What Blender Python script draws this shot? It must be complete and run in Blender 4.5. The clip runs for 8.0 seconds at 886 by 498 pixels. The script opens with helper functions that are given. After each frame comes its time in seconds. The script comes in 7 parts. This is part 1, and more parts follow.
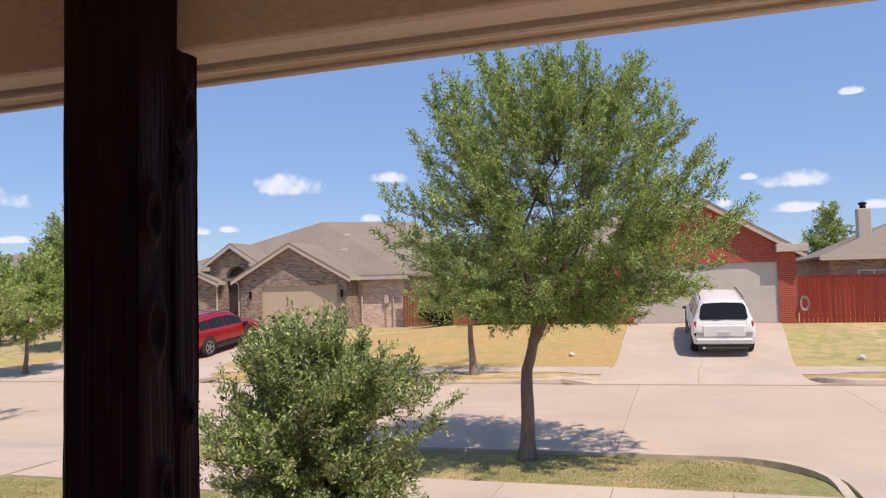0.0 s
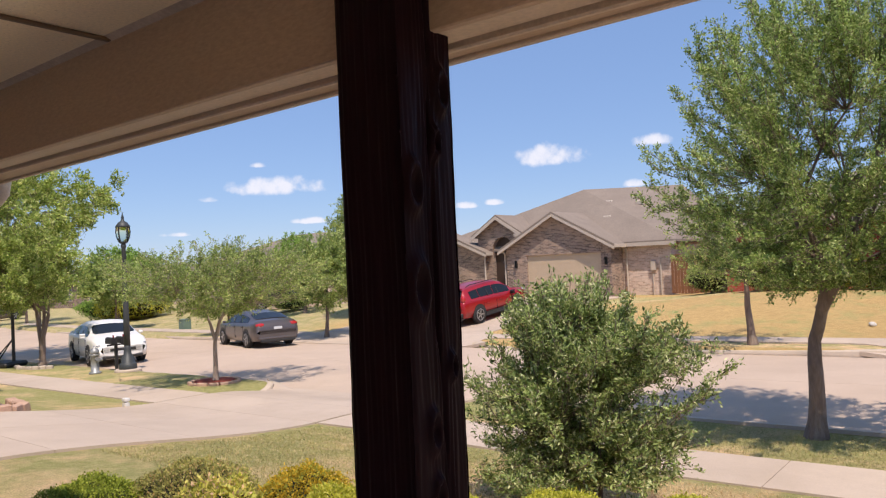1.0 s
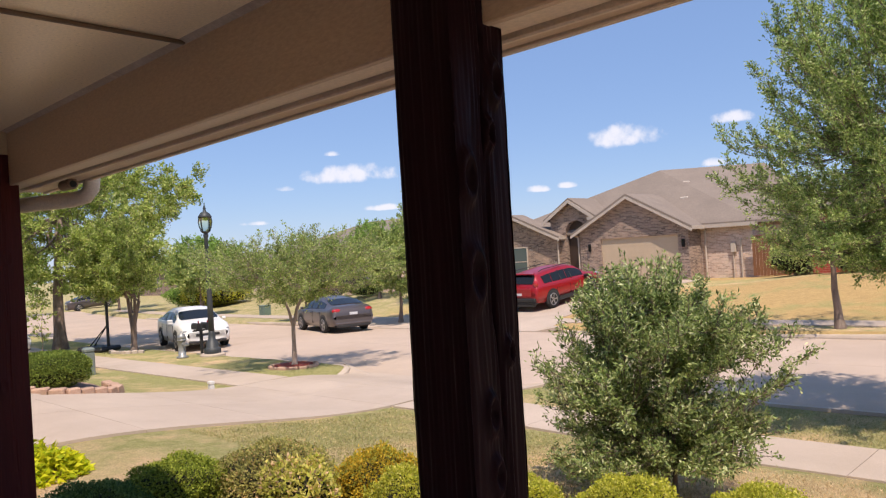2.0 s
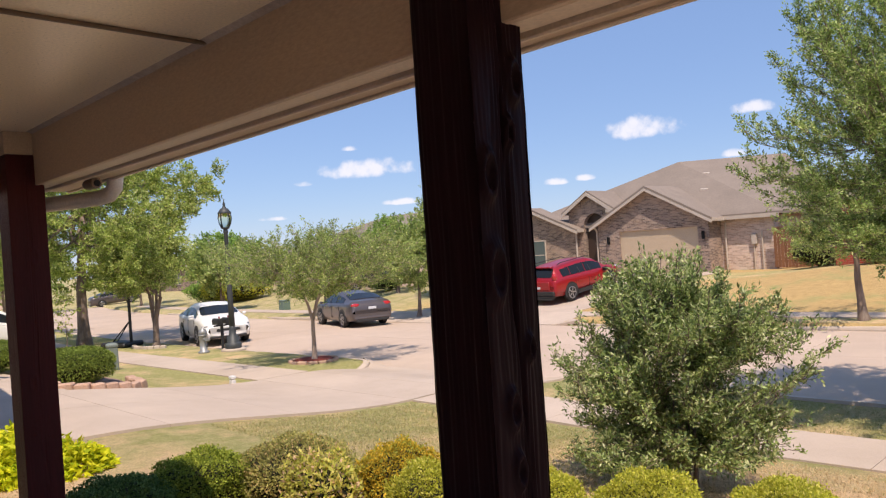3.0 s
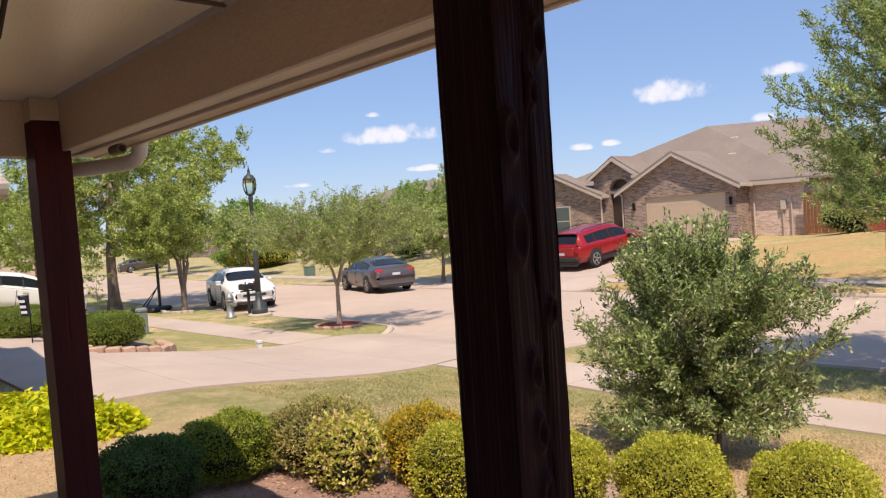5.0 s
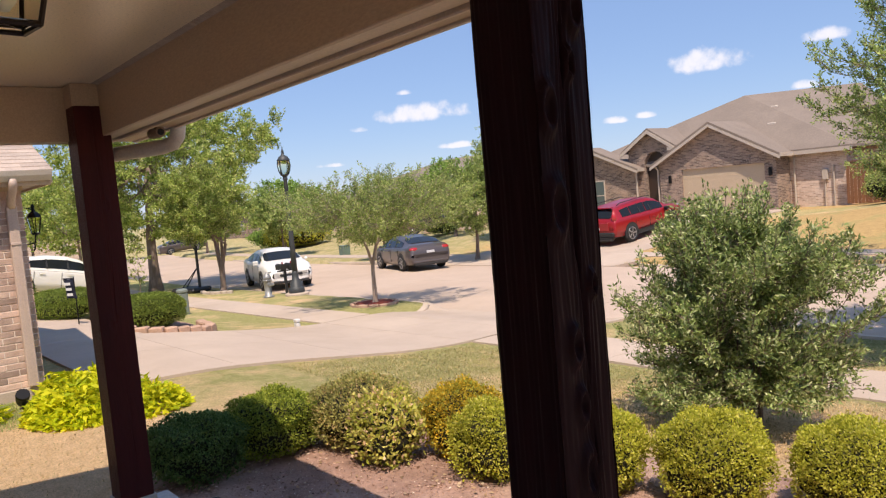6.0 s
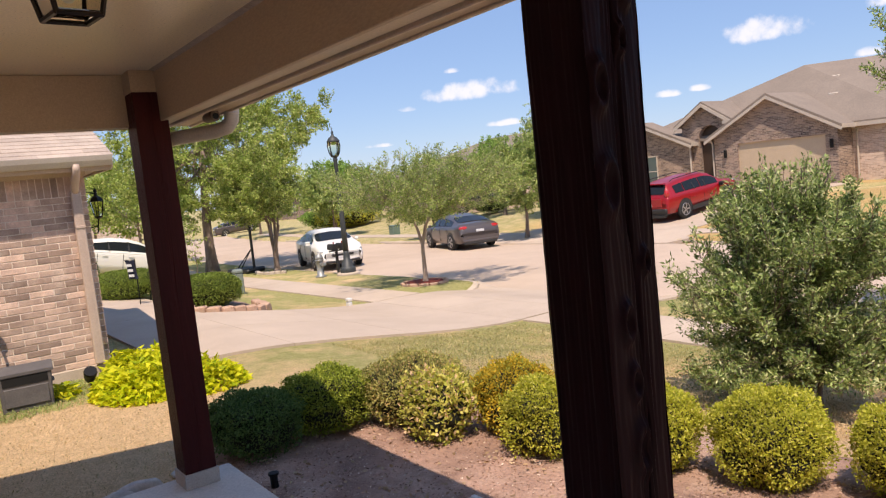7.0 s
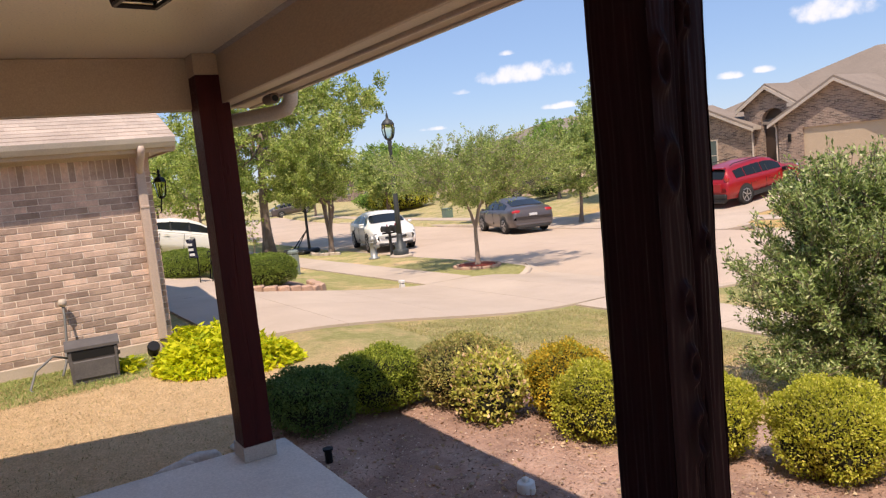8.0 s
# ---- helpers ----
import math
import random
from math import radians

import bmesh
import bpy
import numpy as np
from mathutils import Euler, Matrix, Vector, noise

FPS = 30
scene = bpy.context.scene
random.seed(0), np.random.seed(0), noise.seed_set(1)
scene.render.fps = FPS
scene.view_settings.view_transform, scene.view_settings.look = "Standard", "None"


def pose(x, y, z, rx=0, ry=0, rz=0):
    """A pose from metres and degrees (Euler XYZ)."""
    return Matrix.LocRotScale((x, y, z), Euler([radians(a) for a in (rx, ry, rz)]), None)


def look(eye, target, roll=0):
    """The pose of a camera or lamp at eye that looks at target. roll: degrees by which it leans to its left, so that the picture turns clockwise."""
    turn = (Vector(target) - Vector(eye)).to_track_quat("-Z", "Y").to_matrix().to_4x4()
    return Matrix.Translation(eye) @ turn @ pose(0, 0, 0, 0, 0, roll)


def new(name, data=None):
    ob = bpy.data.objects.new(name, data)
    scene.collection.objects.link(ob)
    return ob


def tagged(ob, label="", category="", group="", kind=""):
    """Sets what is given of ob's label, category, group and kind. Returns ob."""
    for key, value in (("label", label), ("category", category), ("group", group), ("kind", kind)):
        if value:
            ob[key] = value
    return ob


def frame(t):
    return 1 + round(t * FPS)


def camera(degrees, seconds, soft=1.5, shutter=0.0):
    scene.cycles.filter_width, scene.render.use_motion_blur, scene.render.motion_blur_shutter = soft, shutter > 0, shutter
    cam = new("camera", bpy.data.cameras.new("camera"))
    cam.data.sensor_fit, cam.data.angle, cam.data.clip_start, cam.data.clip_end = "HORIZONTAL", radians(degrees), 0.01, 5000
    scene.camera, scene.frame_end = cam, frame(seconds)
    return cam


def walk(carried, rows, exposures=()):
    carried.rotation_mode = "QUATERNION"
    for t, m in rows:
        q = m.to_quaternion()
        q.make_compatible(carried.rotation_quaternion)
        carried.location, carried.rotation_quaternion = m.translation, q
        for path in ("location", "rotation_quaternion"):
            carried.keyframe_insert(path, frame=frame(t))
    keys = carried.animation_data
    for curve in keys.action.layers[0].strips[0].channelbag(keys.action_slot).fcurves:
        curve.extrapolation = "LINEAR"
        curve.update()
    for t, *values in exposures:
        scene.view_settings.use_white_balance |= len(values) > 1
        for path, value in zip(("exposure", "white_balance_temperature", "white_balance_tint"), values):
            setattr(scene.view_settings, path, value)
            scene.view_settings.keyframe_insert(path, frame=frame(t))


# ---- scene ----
cam = camera(62.2, 8.0, soft=1.25)
PATH = [
    (0, (0.979, -1.058, 1.796), (0.377, 0.847, 1.896), -1.4),
    (0.5, (0.965, -1.066, 1.795), (-0.032, 0.666, 1.861), -2.1),
    (1, (1.016, -1.069, 1.78), (-0.214, 0.508, 1.82), -2.7),
    (1.5, (1.061, -1.073, 1.781), (-0.274, 0.416, 1.803), -3.1),
    (3, (1.083, -1.097, 1.795), (-0.334, 0.315, 1.791), -3.9),
    (3.5, (1.086, -1.099, 1.794), (-0.349, 0.294, 1.775), -3.9),
    (4, (1.081, -1.097, 1.789), (-0.362, 0.288, 1.749), -3.8),
    (5.5, (1.083, -1.086, 1.784), (-0.405, 0.245, 1.665), -4.4),
    (6, (1.076, -1.099, 1.782), (-0.45, 0.186, 1.637), -5.1),
    (6.5, (1.098, -1.079, 1.771), (-0.472, 0.148, 1.603), -5.6),
    (7, (1.087, -1.114, 1.783), (-0.522, 0.059, 1.594), -6.0),
    (7.5, (1.084, -1.117, 1.785), (-0.562, 0.0, 1.58), -6.0),
    (8, (1.092, -1.131, 1.777), (-0.596, -0.081, 1.558), -5.7),
]
walk(cam, [(t, look(eye, target, roll)) for t, eye, target, roll in PATH], exposures=[(0, 0.07, 6500, 14), (3, 0.14, 6660, 15), (6, 0.18, 6770, 15), (8, 0.24, 6880, 15)])

# ---- world and sun ----
SUN_TO = Vector((0.46, -0.335, 1.0)).normalized()
CLOUDS = [
    (-0.4865, 0.8640, 0.1295, 0.0475, 0.0153), (-0.7710, 0.6279, 0.1063, 0.0613, 0.0130),
    (-0.5871, 0.8060, 0.0754, 0.0168, 0.0046), (-0.5534, 0.8292, 0.0780, 0.0138, 0.0046),
    (-0.3698, 0.9180, 0.1434, 0.0306, 0.0077), (-0.7434, 0.6658, 0.0640, 0.0214, 0.0046),
    (-0.8198, 0.5648, 0.0949, 0.0138, 0.0046), (-0.7783, 0.6124, 0.1386, 0.0138, 0.0038),
    (-0.8464, 0.5301, 0.0515, 0.0191, 0.0031), (0.1495, 0.9821, 0.1142, 0.0444, 0.0107),
    (0.1560, 0.9843, 0.0823, 0.0505, 0.0069), (0.0911, 0.9879, 0.1252, 0.0107, 0.0046),
    (0.2040, 0.9552, 0.2143, 0.0138, 0.0046), (0.2286, 0.9702, 0.0804, 0.0230, 0.0061),
    (-0.3882, 0.9171, 0.0909, 0.0199, 0.0054), (0.0603, 0.9939, 0.0927, 0.0107, 0.0069),
]


def nodes_of(tree):
    """Short hands for a node tree: add(type, **settings), and link(a, b)."""
    def add(kind, ins=None, **settings):
        n = tree.nodes.new(kind)
        for k, v in settings.items():
            setattr(n, k, v)
        for k, v in (ins or {}).items():
            if isinstance(v, bpy.types.NodeSocket):
                tree.links.new(v, n.inputs[k])
            else:
                n.inputs[k].default_value = v
        return n
    return add


def build_world():
    world = bpy.data.worlds.new("sky")
    scene.world = world
    world.use_nodes = True
    t = world.node_tree
    t.nodes.clear()
    add = nodes_of(t)
    sky = add("ShaderNodeTexSky", sky_type="NISHITA", sun_disc=False, sun_elevation=math.asin(SUN_TO.z),
              sun_rotation=math.atan2(SUN_TO.x, SUN_TO.y), air_density=1.0, dust_density=0.1, ozone_density=3.0, altitude=150)
    co = add("ShaderNodeTexCoord").outputs["Generated"]
    noise_a = add("ShaderNodeTexNoise", {"Vector": co, "Scale": 27.0, "Detail": 5.0, "Roughness": 0.55}).outputs["Fac"]
    total = None
    for x, y, z, w, h in CLOUDS:
        d = Vector((x, y, z)).normalized()
        r = d.cross(Vector((0, 0, 1))).normalized()
        u = r.cross(d)
        a = add("ShaderNodeVectorMath", {0: co, 1: tuple(r / (w * 1.2))}, operation="DOT_PRODUCT").outputs["Value"]
        b = add("ShaderNodeVectorMath", {0: co, 1: tuple(u / (h * 1.7))}, operation="DOT_PRODUCT").outputs["Value"]
        b0 = (d.dot(u)) / (h * 1.7)
        b = add("ShaderNodeMath", {0: b, 1: -b0 - 0.1}, operation="ADD").outputs[0]
        # flat foot, billowing head
        under = add("ShaderNodeMath", {0: b, 1: -2.2}, operation="MULTIPLY").outputs[0]
        b = add("ShaderNodeMath", {0: b, 1: under}, operation="MAXIMUM").outputs[0]
        front = add("ShaderNodeVectorMath", {0: co, 1: tuple(d)}, operation="DOT_PRODUCT").outputs["Value"]
        aa = add("ShaderNodeMath", {0: a, 1: a}, operation="MULTIPLY").outputs[0]
        bb = add("ShaderNodeMath", {0: b, 1: b, 2: aa}, operation="MULTIPLY_ADD").outputs[0]
        n = add("ShaderNodeMath", {0: noise_a, 1: 2.8, 2: -0.85}, operation="MULTIPLY_ADD").outputs[0]
        m = add("ShaderNodeMath", {0: n, 1: bb}, operation="SUBTRACT").outputs[0]
        m = add("ShaderNodeMapRange", {0: m, 1: -0.2, 2: 0.6}, interpolation_type="SMOOTHSTEP").outputs[0]
        g = add("ShaderNodeMath", {0: front, 1: 0.9}, operation="GREATER_THAN").outputs[0]
        m = add("ShaderNodeMath", {0: m, 1: g}, operation="MULTIPLY").outputs[0]
        total = m if total is None else add("ShaderNodeMath", {0: total, 1: m}, operation="MAXIMUM").outputs[0]
    fac = add("ShaderNodeMath", {0: total, 1: 0.9}, operation="MULTIPLY").outputs[0]
    tint = add("ShaderNodeMix", {"Factor": 0.62, 6: sky.outputs[0], 7: (1.65, 2.75, 5.2, 1)}, data_type="RGBA").outputs[2]
    mix = add("ShaderNodeMix", {"Factor": fac, 6: tint, 7: (6.4, 6.5, 7.0, 1)}, data_type="RGBA")
    bg = add("ShaderNodeBackground", {"Color": mix.outputs[2], "Strength": 0.135})
    out = add("ShaderNodeOutputWorld")
    t.links.new(bg.outputs[0], out.inputs[0])


build_world()
sun = new("sun", bpy.data.lights.new("sun", "SUN"))
sun.data.energy, sun.data.angle, sun.data.color = 4.9, radians(0.55), (1.0, 0.88, 0.74)
sun.matrix_world = look((0, 0, 40), Vector((0, 0, 40)) - SUN_TO)


# ---- materials ----
def rgba(c):
    return (*c, 1.0)


def surface(name, c1, c2, scale=4.0, rough=0.8, bump=0.2, fine=60.0, c3=None, metal=0.0, stretch=(1, 1, 1), spec=0.4, coat=0.0, island=0.0, space="Object", piece=0.0, bump_dist=0.01):
    """Two colours mixed by broad noise, fine grain on top, an optional stain colour, relief from the grain."""
    m = bpy.data.materials.new(name)
    m.use_nodes = True
    t = m.node_tree
    add = nodes_of(t)
    b = t.nodes["Principled BSDF"]
    co = add("ShaderNodeTexCoord").outputs["Object"] if space == "Object" else add("ShaderNodeNewGeometry").outputs["Position"]
    co = add("ShaderNodeMapping", {0: co, 3: stretch}).outputs[0]
    n1 = add("ShaderNodeTexNoise", {"Vector": co, "Scale": scale, "Detail": 6.0, "Roughness": 0.62}).outputs["Fac"]
    n2 = add("ShaderNodeTexNoise", {"Vector": co, "Scale": fine, "Detail": 4.0, "Roughness": 0.7}).outputs["Fac"]
    f1 = add("ShaderNodeMapRange", {0: n1, 1: 0.35, 2: 0.65}).outputs[0]
    col = add("ShaderNodeMix", {"Factor": f1, 6: rgba(c1), 7: rgba(c2)}, data_type="RGBA").outputs[2]
    if c3:
        n3 = add("ShaderNodeTexNoise", {"Vector": co, "Scale": scale * 0.37, "Detail": 8.0, "Roughness": 0.7}).outputs["Fac"]
        f3 = add("ShaderNodeMapRange", {0: n3, 1: 0.53, 2: 0.7}).outputs[0]
        col = add("ShaderNodeMix", {"Factor": f3, 6: col, 7: rgba(c3)}, data_type="RGBA").outputs[2]
    g = add("ShaderNodeMapRange", {0: n2, 1: 0.25, 2: 0.75, 3: 0.82, 4: 1.18}).outputs[0]
    if island:
        r = add("ShaderNodeNewGeometry").outputs["Random Per Island"]
        rr = add("ShaderNodeMapRange", {0: r, 3: 1 - island, 4: 1 + island}).outputs[0]
        g = add("ShaderNodeMath", {0: g, 1: rr}, operation="MULTIPLY").outputs[0]
    if piece:
        r = add("ShaderNodeObjectInfo").outputs["Random"]
        rr = add("ShaderNodeMapRange", {0: r, 3: 1 - piece, 4: 1 + piece}).outputs[0]
        g = add("ShaderNodeMath", {0: g, 1: rr}, operation="MULTIPLY").outputs[0]
    col = add("ShaderNodeVectorMath", {0: col, "Scale": g}, operation="SCALE").outputs[0]
    t.links.new(col, b.inputs["Base Color"])
    ro = add("ShaderNodeMapRange", {0: n2, 1: 0.2, 2: 0.8, 3: max(rough - 0.1, 0.02), 4: min(rough + 0.1, 1)}).outputs[0]
    t.links.new(ro, b.inputs["Roughness"])
    b.inputs["Metallic"].default_value = metal
    b.inputs["Specular IOR Level"].default_value = spec
    b.inputs["Coat Weight"].default_value = coat
    b.inputs["Coat Roughness"].default_value = 0.05
    if bump:
        bp = add("ShaderNodeBump", {"Height": n2, "Strength": bump, "Distance": bump_dist})
        t.links.new(bp.outputs[0], b.inputs["Normal"])
    return m


def leaf_stuff(name, dark, light, third=None, share=0.12, glow=0.35, rough=0.6, sheen=0.18):
    """Leaves: colours vary leaf by leaf, light passes through them."""
    m = bpy.data.materials.new(name)
    m.use_nodes = True
    t = m.node_tree
    add = nodes_of(t)
    b = t.nodes["Principled BSDF"]
    r = add("ShaderNodeNewGeometry").outputs["Random Per Island"]
    col = add("ShaderNodeMix", {"Factor": r, 6: rgba(dark), 7: rgba(light)}, data_type="RGBA").outputs[2]
    if third:
        k = add("ShaderNodeMath", {0: r, 1: 37.0}, operation="MULTIPLY").outputs[0]
        k = add("ShaderNodeMath", {0: k}, operation="FRACT").outputs[0]
        k = add("ShaderNodeMath", {0: k, 1: share}, operation="LESS_THAN").outputs[0]
        col = add("ShaderNodeMix", {"Factor": k, 6: col, 7: rgba(third)}, data_type="RGBA").outputs[2]
    co = add("ShaderNodeTexCoord").outputs["Object"]
    n = add("ShaderNodeTexNoise", {"Vector": co, "Scale": 1.8, "Detail": 3.0}).outputs["Fac"]
    g = add("ShaderNodeMapRange", {0: n, 1: 0.3, 2: 0.7, 3: 0.75, 4: 1.25}).outputs[0]
    col = add("ShaderNodeVectorMath", {0: col, "Scale": g}, operation="SCALE").outputs[0]
    t.links.new(col, b.inputs["Base Color"])
    b.inputs["Roughness"].default_value = rough
    b.inputs["Specular IOR Level"].default_value = sheen
    tr = add("ShaderNodeBsdfTranslucent", {"Color": col})
    mix = add("ShaderNodeMixShader", {0: glow, 1: b.outputs[0], 2: tr.outputs[0]})
    t.links.new(mix.outputs[0], t.nodes["Material Output"].inputs[0])
    return m


def brick_wall(name, a, b_, c, mortar, length=0.254, course=0.076):
    """Brickwork of far walls: courses by height, stretchers along the wall."""
    m = bpy.data.materials.new(name)
    m.use_nodes = True
    t = m.node_tree
    add = nodes_of(t)
    b = t.nodes["Principled BSDF"]
    pos = add("ShaderNodeNewGeometry").outputs["Position"]
    s = add("ShaderNodeSeparateXYZ", {0: pos})
    along = add("ShaderNodeMath", {0: s.outputs[0], 1: s.outputs[1]}, operation="ADD").outputs[0]
    v = add("ShaderNodeCombineXYZ", {0: along, 1: s.outputs[2]}).outputs[0]
    br = add("ShaderNodeTexBrick", {"Vector": v, "Color1": rgba(a), "Color2": rgba(b_), "Mortar": rgba(mortar), "Scale": 1.0, "Mortar Size": 0.006,
                                    "Bias": 0.0, "Brick Width": length, "Row Height": course}, offset=0.5)
    n = add("ShaderNodeTexNoise", {"Vector": v, "Scale": 1.3, "Detail": 6.0, "Roughness": 0.7}).outputs["Fac"]
    f = add("ShaderNodeMapRange", {0: n, 1: 0.45, 2: 0.7}).outputs[0]
    cells = add("ShaderNodeVectorMath", {0: v, 1: (1 / length, 1 / course, 1)}, operation="MULTIPLY").outputs[0]
    cells = add("ShaderNodeVectorMath", {0: cells}, operation="FLOOR").outputs[0]
    w = add("ShaderNodeTexWhiteNoise", {0: cells}, noise_dimensions="3D").outputs["Value"]
    f = add("ShaderNodeMath", {0: f, 1: w}, operation="MULTIPLY").outputs[0]
    col = add("ShaderNodeMix", {"Factor": f, 6: br.outputs[0], 7: rgba(c)}, data_type="RGBA").outputs[2]
    t.links.new(col, b.inputs["Base Color"])
    b.inputs["Roughness"].default_value = 0.9
    bp = add("ShaderNodeBump", {"Height": br.outputs[1], "Strength": 0.5, "Distance": 0.01}, invert=True)
    t.links.new(bp.outputs[0], b.inputs["Normal"])
    return m


def plain(name, c, rough=0.5, metal=0.0, coat=0.0, spec=0.5, emit=None):
    m = bpy.data.materials.new(name)
    m.use_nodes = True
    b = m.node_tree.nodes["Principled BSDF"]
    b.inputs["Base Color"].default_value = rgba(c)
    b.inputs["Roughness"].default_value = rough
    b.inputs["Metallic"].default_value = metal
    b.inputs["Coat Weight"].default_value = coat
    b.inputs["Coat Roughness"].default_value = 0.03
    b.inputs["Specular IOR Level"].default_value = spec
    return m


def clear_glass(name, tint=(0.9, 0.95, 0.95)):
    m = bpy.data.materials.new(name)
    m.use_nodes = True
    b = m.node_tree.nodes["Principled BSDF"]
    b.inputs["Base Color"].default_value = rgba(tint)
    b.inputs["Roughness"].default_value = 0.03
    b.inputs["Transmission Weight"].default_value = 1.0
    b.inputs["IOR"].default_value = 1.1
    return m


CONCRETE = surface("driveway_concrete", (0.52, 0.42, 0.335), (0.45, 0.36, 0.285), 0.7, 0.85, 0.25, 90, c3=(0.43, 0.34, 0.265), space="World", piece=0.04)
ROADWAY = surface("road_concrete", (0.52, 0.405, 0.315), (0.46, 0.355, 0.275), 0.5, 0.85, 0.25, 70, c3=(0.44, 0.35, 0.28), space="World", piece=0.04)
KERBSTONE = surface("kerb_concrete", (0.55, 0.455, 0.37), (0.45, 0.37, 0.295), 1.5, 0.9, 0.3, 80, c3=(0.37, 0.305, 0.245), space="World")
PORCH_SLAB = surface("porch_concrete", (0.68, 0.62, 0.55), (0.60, 0.545, 0.48), 1.6, 0.75, 0.2, 60, c3=(0.36, 0.34, 0.31))
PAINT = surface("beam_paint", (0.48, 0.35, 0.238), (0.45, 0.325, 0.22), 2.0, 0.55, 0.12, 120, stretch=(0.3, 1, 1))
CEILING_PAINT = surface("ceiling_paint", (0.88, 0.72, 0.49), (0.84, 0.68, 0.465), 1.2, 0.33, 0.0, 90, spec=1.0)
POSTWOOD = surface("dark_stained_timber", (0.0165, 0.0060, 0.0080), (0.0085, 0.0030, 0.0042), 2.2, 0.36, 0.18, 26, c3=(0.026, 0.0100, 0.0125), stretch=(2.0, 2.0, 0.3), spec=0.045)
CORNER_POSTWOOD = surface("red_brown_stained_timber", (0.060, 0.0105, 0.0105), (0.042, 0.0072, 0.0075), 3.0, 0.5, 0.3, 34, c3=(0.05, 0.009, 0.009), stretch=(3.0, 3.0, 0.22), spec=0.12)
MULCH = surface("bark_mulch", (0.46, 0.29, 0.22), (0.28, 0.172, 0.13), 3.0, 0.95, 0.8, 40, c3=(0.58, 0.41, 0.32), space="World", bump_dist=0.03)
BARK = surface("grey_bark", (0.26, 0.19, 0.15), (0.15, 0.11, 0.085), 6, 0.95, 0.9, 26, c3=(0.34, 0.28, 0.23), stretch=(1.6, 1.6, 0.35), bump_dist=0.02)
TRIM_TAN = surface("tan_trim_paint", (0.58, 0.46, 0.34), (0.53, 0.42, 0.31), 2.0, 0.5, 0.05, 80)
TRIM_PALE = surface("pale_trim_paint", (0.52, 0.45, 0.38), (0.47, 0.40, 0.335), 2.0, 0.5, 0.05, 80)
# ---- helpers for meshes ----
def mesh_object(name, verts, faces, material=None, parent=None, smooth=False, label="", at=None):
    me = bpy.data.meshes.new(name)
    me.from_pydata([tuple(v) for v in verts], [], faces)
    if material:
        me.materials.append(material)
    if smooth:
        me.polygons.foreach_set("use_smooth", [True] * len(me.polygons))
    ob = new(name, me)
    if at is not None:
        ob.matrix_basis = at
    if parent:
        ob.parent = parent
    return tagged(ob, label) if label else ob


def part(name, bm, material, parent, label="", smooth=False):
    """Links a bmesh as one mesh object under a thing or a part."""
    me = bpy.data.meshes.new(name)
    bm.to_mesh(me)
    bm.free()
    me.materials.append(material)
    if smooth:
        me.polygons.foreach_set("use_smooth", [True] * len(me.polygons))
    ob = new(name, me)
    ob.parent = parent
    return tagged(ob, label) if label else ob


def thing(name, x, y, z, turn=0.0, label="", category="", group="", kind=""):
    ob = new(name)
    ob.empty_display_size = 0.1
    ob.matrix_basis = pose(x, y, z, 0, 0, turn)
    return tagged(ob, label, category, group, kind)


def box(x0, x1, y0, y1, z0, z1, bevel=0.0, bm=None, segments=1):
    """A box between these limits, with its edges rounded if bevel is given."""
    own = bmesh.new()
    r = bmesh.ops.create_cube(own, size=1)
    for v in r["verts"]:
        v.co = Vector(((x0 + x1) / 2 + v.co.x * (x1 - x0), (y0 + y1) / 2 + v.co.y * (y1 - y0), (z0 + z1) / 2 + v.co.z * (z1 - z0)))
    if bevel:
        bmesh.ops.bevel(own, geom=own.edges[:], offset=bevel, segments=segments, affect="EDGES")
    return merged(bm, own)


def merged(bm, own):
    if bm is None:
        return own
    me = bpy.data.meshes.new("tmp")
    own.to_mesh(me)
    own.free()
    bm.from_mesh(me)
    bpy.data.meshes.remove(me)
    return bm


def lathe(profile, sides=16, bm=None, move=(0, 0, 0)):
    """A turned shape from (radius, height) pairs."""
    own = bmesh.new()
    rings = []
    for r, z in profile:
        rings.append([own.verts.new((move[0] + r * math.cos(2 * math.pi * i / sides), move[1] + r * math.sin(2 * math.pi * i / sides), move[2] + z)) for i in range(sides)])
    for a, b in zip(rings, rings[1:]):
        for i in range(sides):
            own.faces.new((a[i], a[(i + 1) % sides], b[(i + 1) % sides], b[i]))
    own.faces.new(rings[-1])
    own.faces.new(rings[0][::-1])
    return merged(bm, own)


def tube(points, radii, sides=8, bm=None):
    """A round rod along points."""
    own = bmesh.new()
    rings = []
    pts = [Vector(p) for p in points]
    if not hasattr(radii, "__len__"):
        radii = [radii] * len(pts)
    for i, p in enumerate(pts):
        d = (pts[min(i + 1, len(pts) - 1)] - pts[max(i - 1, 0)]).normalized()
        a = d.orthogonal().normalized() if i == 0 else (last - d * last.dot(d)).normalized()
        last = a
        c = d.cross(a)
        rings.append([own.verts.new(p + radii[i] * (a * math.cos(2 * math.pi * k / sides) + c * math.sin(2 * math.pi * k / sides))) for k in range(sides)])
    for a, b in zip(rings, rings[1:]):
        for k in range(sides):
            own.faces.new((a[k], a[(k + 1) % sides], b[(k + 1) % sides], b[k]))
    own.faces.new(rings[0][::-1])
    own.faces.new(rings[-1])
    return merged(bm, own)


